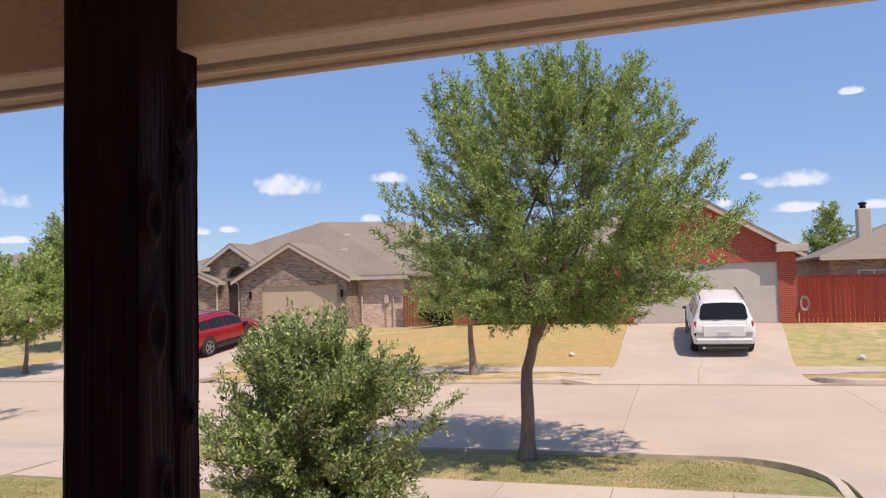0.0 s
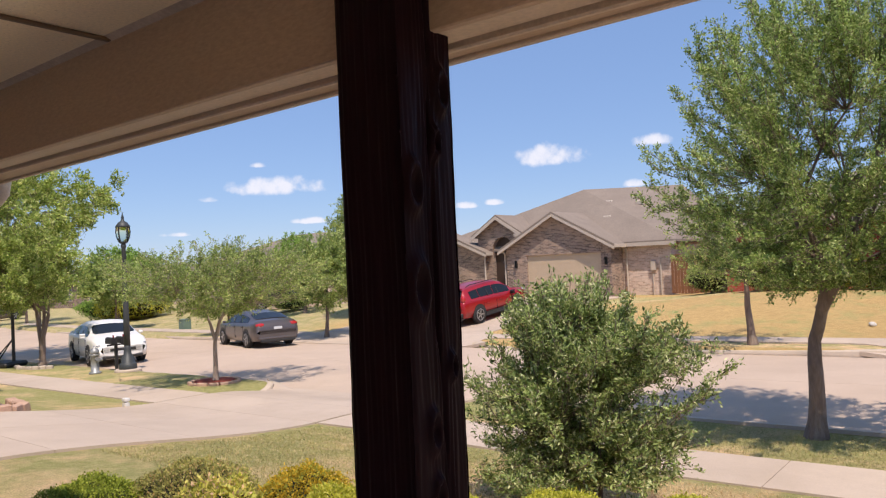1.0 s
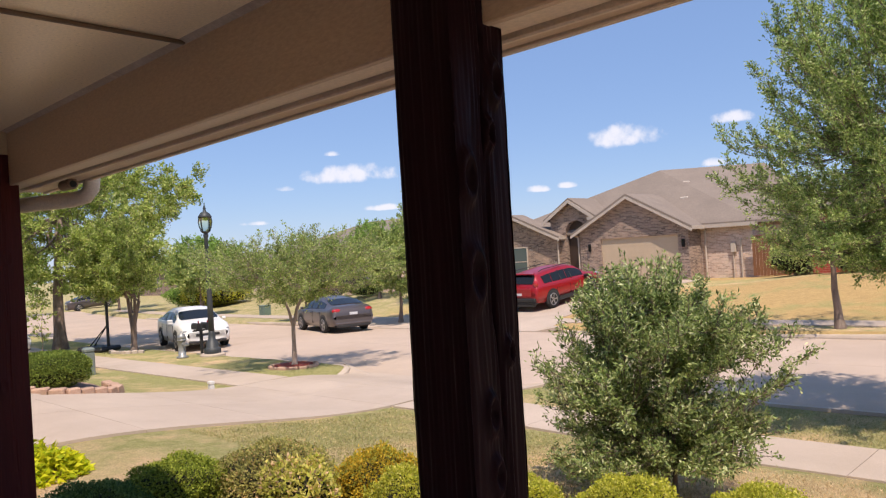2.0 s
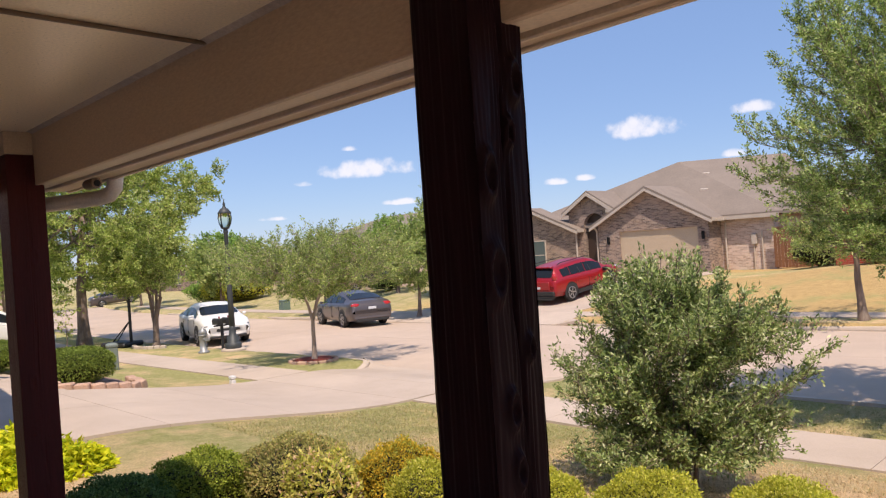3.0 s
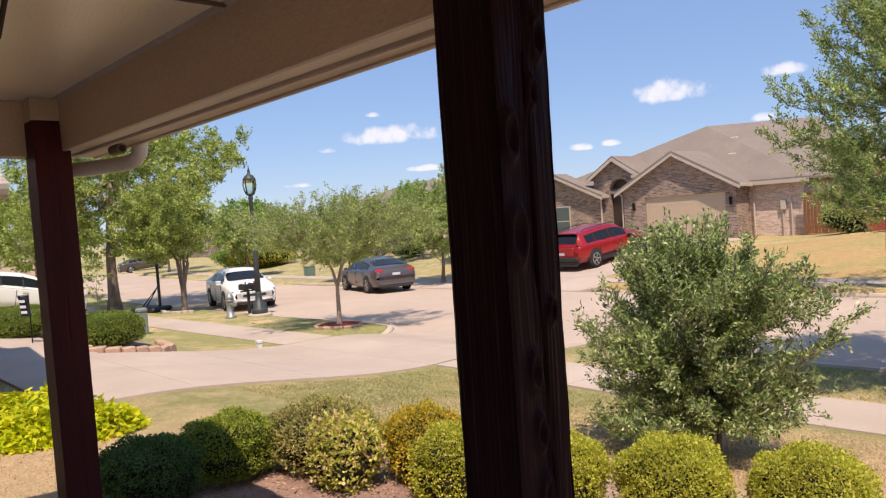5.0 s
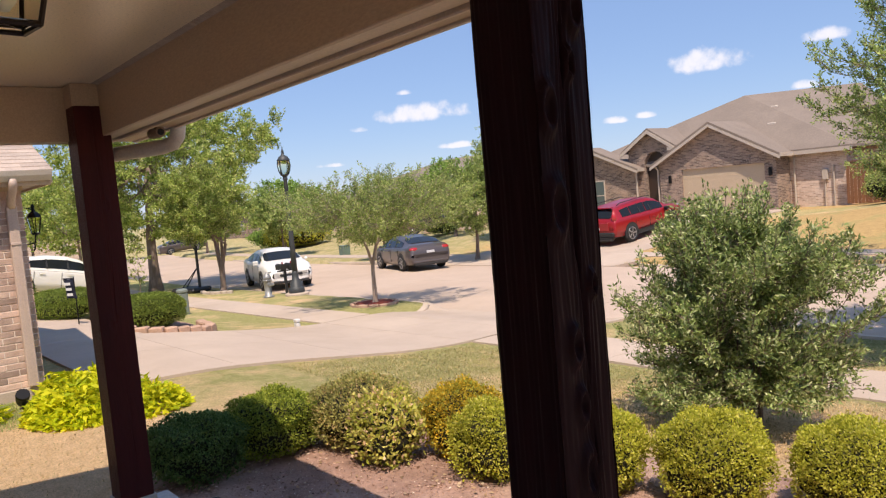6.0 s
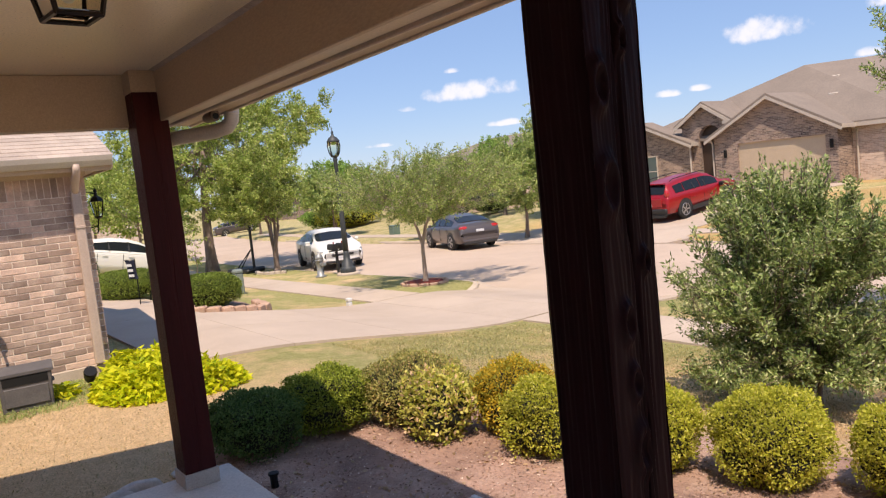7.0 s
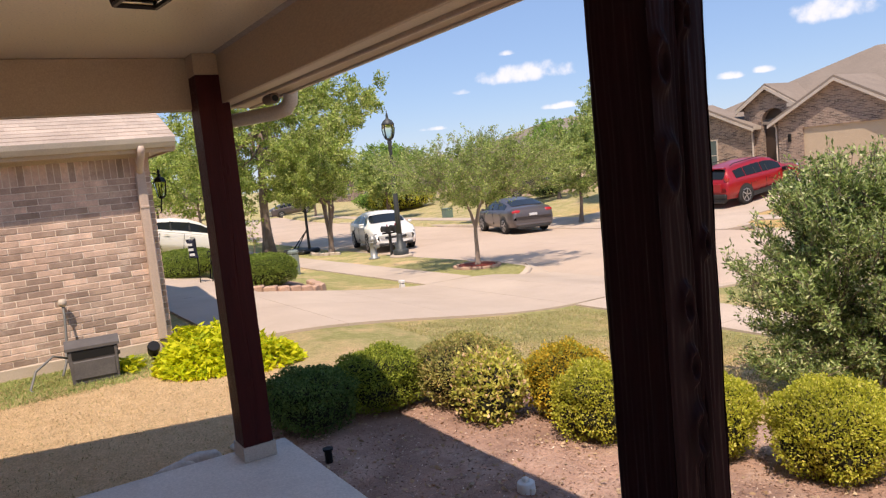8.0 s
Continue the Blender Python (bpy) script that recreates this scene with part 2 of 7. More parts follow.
def prism(outline, axis, a, b, bm=None):
    """An outline of (u, v) pushed along x, y or z from a to b. For x: (y, z); for y: (x, z); for z: (x, y)."""
    own = bmesh.new()
    put = {"x": lambda u, v, w: (w, u, v), "y": lambda u, v, w: (u, w, v), "z": lambda u, v, w: (u, v, w)}[axis]
    lo = [own.verts.new(put(u, v, a)) for u, v in outline]
    hi = [own.verts.new(put(u, v, b)) for u, v in outline]
    own.faces.new(lo)
    own.faces.new(hi[::-1])
    for i in range(len(lo)):
        j = (i + 1) % len(lo)
        own.faces.new((lo[j], lo[i], hi[i], hi[j]))
    bmesh.ops.recalc_face_normals(own, faces=own.faces[:])
    return merged(bm, own)


# ---- lie of the land ----
NEAR_KERB, FAR_KERB = 10.2, 18.2
DRIVES_NEAR = [(-12.5, -7.4), (2.2, 8.6)]
DRIVES_FAR = [(-1.6, 4.6), (-23.4, -13.4), (-46, -41), (12, 17)]


def ease(a, b, t):
    t = min(max((t - a) / (b - a), 0.0), 1.0)
    return t * t * (3 - 2 * t)


def road_z(x):
    return -0.8 + 0.012 * min(max(x, -70.0), 25.0)


def inside(x, spans, soft):
    return max(min(ease(a - soft, a + 0.1, x), 1 - ease(b - 0.1, b + soft, x)) for a, b in spans)


def swerve(x):
    """How far the street has turned away at x."""
    return 0.0026 * min(max(-20.0 - x, 0.0), 55.0) ** 2


def ground_z(x, y):
    y -= swerve(x)
    r = road_z(x)
    if y < 10.2:
        z = -0.15 + (r + 0.19 + 0.15) * ease(1.6, 7.2, y) - 0.04 * ease(7.0, 10.2, y) - 0.11 * ease(-7.5, -2.0, x) * ease(4.6, 7.4, y)
        return z + (r - 0.03 - z) * ease(8.3, 10.2, y) * inside(x, DRIVES_NEAR, 0.6)
    if y < 18.2:
        return r - 0.06
    base = -0.28 + 0.42 * ease(-13.0, -6.0, x)
    base += (r + 0.55 - base) * ease(-26.0, -40.0, x)
    z = r + 0.15 + (base - r - 0.15) * ease(20.2, 28.0, y)
    return z + (r - 0.03 - z) * (1 - ease(18.2, 20.1, y)) * inside(x, DRIVES_FAR, 0.6)


def spread(*stops):
    """Grid lines: (from, step) pairs up to a last limit."""
    out = []
    for (a, s), (b, _) in zip(stops, stops[1:]):
        n = max(1, round((b - a) / s))
        out += [a + (b - a) * i / n for i in range(n)]
    return out + [stops[-1][0]]


def ground_material():
    m = bpy.data.materials.new("lawn")
    m.use_nodes = True
    t = m.node_tree
    add = nodes_of(t)
    b = t.nodes["Principled BSDF"]
    pos = add("ShaderNodeNewGeometry").outputs["Position"]
    s = add("ShaderNodeSeparateXYZ", {0: pos})

    def noise_at(scale, lo, hi, detail=6.0):
        n = add("ShaderNodeTexNoise", {"Vector": pos, "Scale": scale, "Detail": detail, "Roughness": 0.65}).outputs["Fac"]
        return add("ShaderNodeMapRange", {0: n, 1: lo, 2: hi}).outputs[0]

    def mix(f, a, c):
        return add("ShaderNodeMix", {"Factor": f, 6: a if not isinstance(a, tuple) else rgba(a), 7: c if not isinstance(c, tuple) else rgba(c)}, data_type="RGBA").outputs[2]

    def patch(x, y, rx, ry):
        u = add("ShaderNodeMath", {0: s.outputs[0], 1: 1 / rx, 2: -x / rx}, operation="MULTIPLY_ADD").outputs[0]
        v = add("ShaderNodeMath", {0: s.outputs[1], 1: 1 / ry, 2: -y / ry}, operation="MULTIPLY_ADD").outputs[0]
        uu = add("ShaderNodeMath", {0: u, 1: u}, operation="MULTIPLY").outputs[0]
        rr = add("ShaderNodeMath", {0: v, 1: v, 2: uu}, operation="MULTIPLY_ADD").outputs[0]
        n = add("ShaderNodeTexNoise", {"Vector": pos, "Scale": 1.4, "Detail": 5.0, "Roughness": 0.7}).outputs["Fac"]
        rr = add("ShaderNodeMath", {0: n, 1: 1.6, 2: rr}, operation="MULTIPLY_ADD").outputs[0]
        return add("ShaderNodeMapRange", {0: rr, 1: 2.1, 2: 1.3, 3: 0.0, 4: 1.0}).outputs[0]

    green = mix(noise_at(9, 0.35, 0.65), (0.30, 0.30, 0.11), (0.43, 0.385, 0.17))
    straw = mix(noise_at(7, 0.35, 0.65), (0.74, 0.53, 0.31), (0.62, 0.43, 0.24))
    gold = mix(noise_at(5, 0.35, 0.65), (0.56, 0.385, 0.17), (0.47, 0.32, 0.14))
    col = mix(noise_at(0.8, 0.48, 0.68), green, straw)
    # burnt grass by the porch, under the big bush and on the verge
    for x, y, rx, ry in ((-5.8, -0.6, 3.0, 2.6), (-0.8, 4.6, 4.6, 1.9), (-1.4, 4.2, 3.2, 1.6), (-2.6, 4.6, 1.6, 1.2), (3.5, 5.0, 3.0, 2.5)):
        col = mix(patch(x, y, rx, ry), col, straw)
    for x, y, rx, ry in ((-9.0, -0.4, 1.6, 1.6), (-13.6, 9.3, 2.2, 1.0)):
        col = mix(patch(x, y, rx, ry), col, green)
    far = add("ShaderNodeMapRange", {0: s.outputs[1], 1: 18.0, 2: 18.3}).outputs[0]
    far_col = mix(noise_at(0.5, 0.5, 0.62), gold, mix(noise_at(0.9, 0.4, 0.6), gold, green))
    for x, y, rx, ry in ((7.5, 26.0, 3.0, 3.0), (6.3, 21.5, 2.0, 3.5), (-12.0, 30.0, 4.5, 2.0), (-4.0, 19.0, 6.0, 0.6), (-36.0, 24.0, 12, 4), (-62.0, 26.0, 26, 12), (-34.0, 20.5, 14, 2.0)):
        far_col = mix(patch(x, y, rx, ry), far_col, mix(noise_at(2.0, 0.4, 0.6), green, straw))
    dull = mix(noise_at(1.6, 0.4, 0.62), (0.33, 0.31, 0.13), (0.50, 0.40, 0.23))
    far_col = mix(add("ShaderNodeMapRange", {0: s.outputs[0], 1: -23.0, 2: -27.0}).outputs[0], far_col, dull)
    for x, y, rx, ry in ((4.9, 25.5, 1.8, 3.2), (6.0, 22.0, 2.2, 2.2), (-12.5, 31.0, 3.5, 1.6)):
        far_col = mix(patch(x, y, rx, ry), far_col, mix(noise_at(2.2, 0.42, 0.6), (0.38, 0.345, 0.14), (0.54, 0.42, 0.21)))
    col = mix(far, col, far_col)
    fine = add("ShaderNodeTexNoise", {"Vector": pos, "Scale": 45.0, "Detail": 5.0, "Roughness": 0.8}).outputs["Fac"]
    g = add("ShaderNodeMapRange", {0: fine, 1: 0.25, 2: 0.75, 3: 0.6, 4: 1.4}).outputs[0]
    col = add("ShaderNodeVectorMath", {0: col, "Scale": g}, operation="SCALE").outputs[0]
    t.links.new(col, b.inputs["Base Color"])
    b.inputs["Roughness"].default_value = 0.95
    b.inputs["Specular IOR Level"].default_value = 0.1
    bp = add("ShaderNodeBump", {"Height": fine, "Strength": 0.9, "Distance": 0.04})
    t.links.new(bp.outputs[0], b.inputs["Normal"])
    return m


def build_ground():
    xs = spread((-400, 40), (-80, 4), (-30, 0.5), (10, 1), (30, 40), (400, 0))
    ys = spread((-120, 20), (-8, 0.5), (NEAR_KERB - 0.1, 0.1), (NEAR_KERB + 0.001, 1), (FAR_KERB - 0.001, 0.1), (FAR_KERB + 0.1, 0.5), (30, 3), (60, 40), (500, 0))
    vs = []
    for y in ys:
        for x in xs:
            z = ground_z(x, y + swerve(x))
            z += 0.012 * noise.noise(Vector((x * 0.9, y * 0.9, 0))) if not 10.1 < y < 18.3 else 0
            if abs(x) > 80 or y > 60:
                z -= 0.4
            vs.append((x, y + swerve(x), z))
    n = len(xs)
    fs = [(j * n + i, j * n + i + 1, (j + 1) * n + i + 1, (j + 1) * n + i) for j in range(len(ys) - 1) for i in range(n - 1)]
    ob = mesh_object("ground", vs, fs, ground_material(), smooth=True)
    tagged(ob, "sunburnt lawn, green in places and straw-coloured in others", "lawn", kind="structure")


build_ground()


def slab_sheet(name, x_left, x_right, ys, columns, top, material, label, category, gap=0.004, thick=0.1, rows=5):
    """Concrete laid in slabs between the sides x_left(y) and x_right(y), with open joints; top(x, y) gives its height."""
    root = thing(name, 0, 0, 0, label=label, category=category, kind="structure")
    for y0, y1 in zip(ys, ys[1:]):
        for c in range(columns):
            vs, fs = [], []
            k = max(2, min(5, round((y1 - y0) / 0.6))) if rows == 5 else rows
            w = 4
            for j in range(k + 1):
                y = y0 + gap + (y1 - y0 - 2 * gap) * j / k
                a, b = x_left(y), x_right(y)
                for i in range(w + 1):
                    u = (c + i / w) / columns
                    x = a + (b - a) * u + (gap if i == 0 else -gap if i == w else 0)
                    vs.append((x, y + swerve(x), top(x, y + swerve(x))))
            fs = [(j * (w + 1) + i, j * (w + 1) + i + 1, (j + 1) * (w + 1) + i + 1, (j + 1) * (w + 1) + i) for j in range(k) for i in range(w)]
            rim = [i for i in range(w + 1)] + [(j + 1) * (w + 1) - 1 for j in range(1, k + 1)] + [k * (w + 1) + i for i in range(w - 1, -1, -1)] + [j * (w + 1) for j in range(k - 1, 0, -1)]
            low = len(vs)
            vs += [(vs[i][0], vs[i][1], vs[i][2] - thick) for i in rim]
            m = len(rim)
            fs += [(rim[i], low + i, low + (i + 1) % m, rim[(i + 1) % m]) for i in range(m)]
            mesh_object("slab", vs, fs, material, root)
    return root


def flat(v):
    return lambda y: v


def over(dz):
    return lambda x, y: ground_z(x, y) + dz


def on_road(x, y):
    return road_z(x) + 0.05 * max(1 - abs(y - swerve(x) - 14.2) / 4, 0.0) ** 0.7 - 0.02


road = slab_sheet("road", flat(-72), flat(27), [NEAR_KERB, (NEAR_KERB + FAR_KERB) / 2, FAR_KERB], 22, lambda x, y: on_road(x, y),
                  ROADWAY, "pale tan concrete street with narrow joints", "road")
slab_sheet("pavement", flat(-60), flat(-12.75), [6.95, 8.2], 36, over(0.03), CONCRETE, "pale concrete footpath between lawn and verge", "footpath")
slab_sheet("pavement", flat(-7.95), flat(2.86), [6.95, 8.2], 8, over(0.03), CONCRETE, "pale concrete footpath between lawn and verge", "footpath")
slab_sheet("pavement", flat(-14.1), flat(-0.9), [19.35, 20.5], 9, over(0.03), CONCRETE, "pale concrete footpath across the street", "footpath")
slab_sheet("pavement", flat(3.82), flat(12), [19.35, 20.5], 5, over(0.03), CONCRETE, "pale concrete footpath across the street", "footpath")
slab_sheet("pavement", flat(-60), flat(-22.7), [19.35, 20.5], 26, over(0.03), CONCRETE, "pale concrete footpath across the street", "footpath")
DRIVE_YS = [1.3, 2.9, 4.8, 6.95, 8.2, NEAR_KERB]
def shoulder(cx, cy, way, far, edge):
    """A drive's edge: follows a kerb's quarter circle round (cx, cy) of one metre, then runs to edge(y).
    way: the side of the drive; far: on the far side of the street."""
    def at(y):
        out = (cy - y) if far else (y - cy)
        if out >= 0:
            return cx + way * math.sqrt(max(1.0 - min(out, 1.0) ** 2, 0.0)) * 1.0
        t = ease(0.0, 1.6, -out)
        return (cx + way) * (1 - t) + edge(y) * t
    return at


slab_sheet("driveway", shoulder(-13.4, 9.2, 1, False, flat(-12.7)), shoulder(-6.1, 9.2, -1, False, flat(-8.0)), DRIVE_YS, 2, over(0.035), CONCRETE, "broad pale concrete driveway with a centre joint", "driveway", rows=9)
slab_sheet("driveway", flat(-18.5), flat(-12.72), [1.3, 3.2], 2, over(0.035), CONCRETE, "pale concrete apron before the garage", "driveway")
def nose(y):
    """The drive's edge that follows the rounded end of the verge."""
    return 1.5 + math.sqrt(max(1.355 ** 2 - max(y - 8.85, 0.0) ** 2, 0.04))


slab_sheet("driveway", nose, flat(8.6), [0, 3, 6.95, 8.2, NEAR_KERB], 2, over(0.045), CONCRETE, "pale concrete driveway beside the verge", "driveway", rows=12)
slab_sheet("driveway", shoulder(-2.05, 19.2, 1, True, flat(-0.8)), shoulder(4.9, 19.2, -1, True, lambda y: 3.82 + 0.08 * (y - 19.2)), [FAR_KERB, 20.4, 22.9, 25.5, 28.0], 2, over(0.03), CONCRETE, "sloping pale concrete driveway with a centre joint", "driveway", rows=9)
slab_sheet("driveway", shoulder(-24.5, 19.2, 1, True, flat(-22.6)), shoulder(-12.3, 19.2, -1, True, flat(-14.2)), [FAR_KERB, 20.4, 23.5, 26.6, 29.8, 33.0], 3, over(0.03), CONCRETE, "wide pale concrete driveway of the house opposite", "driveway", rows=9)


def kerb(points, label="worn concrete kerb along the street", sink=0.75, high=1.0):
    """A rounded kerb swept along (x, y) points; the first side is the street."""
    profile = [(0.15, -0.12), (0.0, -0.12), (0.0, 0.03), (0.02, 0.125), (0.05, 0.150), (0.15, 0.155)]
    vs, fs = [], []
    for i, p in enumerate(points):
        d = Vector(points[min(i + 1, len(points) - 1)]) - Vector(points[max(i - 1, 0)])
        d.normalize()
        side = Vector((-d.y, d.x))
        tip = high - sink * (max(ease(0.9, 0.0, min(i, len(points) - 1 - i) / 4), 0))
        for u, v in profile:
            q = Vector(p) + side * u
            vs.append((q.x, q.y + swerve(q.x), road_z(q.x) + (v * tip if v > 0 else v)))
    m = len(profile)
    fs = [(i * m + k, i * m + (k + 1) % m, (i + 1) * m + (k + 1) % m, (i + 1) * m + k) for i in range(len(points) - 1) for k in range(m)]
    fs += [tuple(range(m)), tuple(range((len(points) - 1) * m, len(points) * m))[::-1]]
    ob = mesh_object("kerb", vs, fs, KERBSTONE)
    tagged(ob, label, "kerb", kind="structure")


def bend(cx, cy, r, a0, a1, n=7):
    return [(cx + r * math.cos(radians(a0 + (a1 - a0) * i / n)), cy + r * math.sin(radians(a0 + (a1 - a0) * i / n))) for i in range(n + 1)]


# street side is left of the way for the near kerb (walked to -x), so points run east to west there
kerb([(2.85, 8.22), (2.85, 8.5)] + bend(1.5, 8.85, 1.35, 0, 90) + [(-1.0, 10.2), (-4.0, 10.2)] + bend(-6.1, 9.2, 1.0, 90, 180), sink=0.15, high=0.6)
kerb(bend(-13.4, 9.2, 1.0, 0, 90) + [(-20, 10.2), (-30, 10.2), (-45, 10.2), (-60, 10.2)])
kerb([(27, 10.2), (14, 10.2)] + bend(10.5, 9.2, 1.0, 90, 180))
kerb([(-11.3, 18.2), (-7, 18.2), (-4, 18.2)] + bend(-2.05, 19.2, 1.0, -90, 0), sink=0.9)
kerb(bend(4.9, 19.2, 1.0, 180, 270) + [(9, 18.2), (12, 18.2), (27, 18.2)], sink=0.9)
kerb(bend(-12.3, 19.2, 1.0, 180, 270) + [(-11.4, 18.2)])
kerb([(-60, 18.2), (-45, 18.2), (-30, 18.2), (-26, 18.2)] + bend(-24.5, 19.2, 1.0, -90, 0))
# ---- the porch ----
SLAB, BEAM_Z, CEIL_Z = 0.055, 2.30, 2.60
DARK = plain("black_metal", (0.012, 0.012, 0.013), 0.4, 0.6)
GUTTER = surface("cream_gutter_paint", (0.62, 0.55, 0.46), (0.56, 0.49, 0.41), 3, 0.45, 0.03, 90)


BRONZED = surface("brown_batten_paint", (0.16, 0.10, 0.06), (0.13, 0.08, 0.05), 4, 0.6, 0.1, 60)
SPOUT = surface("pinkish_tan_spout_paint", (0.56, 0.44, 0.36), (0.50, 0.385, 0.315), 3, 0.5, 0.04, 80)


def roughen(bm, amount, scale):
    for v in bm.verts:
        n = noise.noise_vector(v.co * scale)
        v.co += Vector((n.x, n.y, 0)) * amount


def build_porch():
    bm = box(-3.70, 2.9, -3.2, 0.43, -0.3, SLAB, 0.012)
    tagged(part("porch_floor", bm, PORCH_SLAB, None), "grey trowelled concrete porch slab", "porch floor", kind="structure")
    bm = box(-3.66, 1.85, -3.2, 0.23, CEIL_Z, CEIL_Z + 0.05)
    # a shallow joint between the ceiling boards
    tagged(part("ceiling", bm, CEILING_PAINT, None), "tan painted porch ceiling with a batten over its joint", "ceiling", kind="structure")
    tagged(part("ceiling_trim", box(-1.385, -1.365, -2.6, 0.212, CEIL_Z - 0.014, CEIL_Z - 0.001, 0.003), BRONZED, None), "thin brown batten along the ceiling joint", "trim", kind="structure")
    front = thing("beam_front", 0, 0, 0, label="tan painted boxed beam along the porch front", category="beam", kind="structure")
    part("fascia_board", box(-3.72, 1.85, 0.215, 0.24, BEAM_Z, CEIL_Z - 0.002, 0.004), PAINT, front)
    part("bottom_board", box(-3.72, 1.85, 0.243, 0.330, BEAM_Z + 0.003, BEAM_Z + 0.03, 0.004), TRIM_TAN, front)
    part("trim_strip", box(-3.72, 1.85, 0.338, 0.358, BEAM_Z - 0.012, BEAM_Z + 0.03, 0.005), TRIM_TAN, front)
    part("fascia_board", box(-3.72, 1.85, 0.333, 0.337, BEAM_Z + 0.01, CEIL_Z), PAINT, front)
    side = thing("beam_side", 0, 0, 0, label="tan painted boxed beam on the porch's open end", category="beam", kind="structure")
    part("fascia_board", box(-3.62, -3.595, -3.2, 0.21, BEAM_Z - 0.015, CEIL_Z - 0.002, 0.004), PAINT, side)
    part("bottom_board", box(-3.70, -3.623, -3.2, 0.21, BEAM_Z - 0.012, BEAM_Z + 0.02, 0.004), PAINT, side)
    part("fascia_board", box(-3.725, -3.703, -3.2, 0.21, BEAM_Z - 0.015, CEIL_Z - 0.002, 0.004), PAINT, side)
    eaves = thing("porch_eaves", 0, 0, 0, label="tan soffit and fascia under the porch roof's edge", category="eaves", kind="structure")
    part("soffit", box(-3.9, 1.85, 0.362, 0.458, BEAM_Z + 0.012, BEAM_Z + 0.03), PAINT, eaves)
    part("fascia_board", box(-3.9, 1.85, 0.46, 0.485, BEAM_Z + 0.002, BEAM_Z + 0.15, 0.004), TRIM_TAN, eaves)
    for ob in list(eaves.children):
        ob.matrix_basis = Matrix.Translation((0, 0.47, 0)) @ Matrix.Rotation(-0.018, 4, "Z") @ Matrix.Translation((0, -0.47, 0))
    slope = 0.42
    rake = [(0.50, BEAM_Z + 0.02), (0.50, BEAM_Z + 0.16), (-3.3, BEAM_Z + 0.16 + 3.8 * slope), (-3.3, BEAM_Z + 0.02 + 3.8 * slope)]
    part("rake_board", prism(rake, "x", -3.765, -3.74), TRIM_TAN, eaves)
    roof = thing("porch_roof", 0, 0, 0, label="brown shingled porch roof rising towards the house", category="roof", kind="structure")
    deck = [(0.53, BEAM_Z + 0.155), (0.53, BEAM_Z + 0.18), (-3.3, BEAM_Z + 0.19 + 3.83 * slope), (-3.3, BEAM_Z + 0.165 + 3.83 * slope)]
    part("deck", prism(deck, "x", -3.78, 1.9), SHINGLE, roof)
    part("gable_infill", prism([(0.2, CEIL_Z + 0.06), (-3.2, CEIL_Z + 0.06), (-3.2, CEIL_Z + 1.3), (0.1, CEIL_Z + 0.02 + 0.1)], "x", -3.70, -3.64), PAINT, roof)


SHINGLE = surface("roof_shingles", (0.48, 0.39, 0.325), (0.40, 0.32, 0.265), 2.5, 0.95, 0.5, 50, c3=(0.54, 0.45, 0.38), island=0.12, space="World")
build_porch()


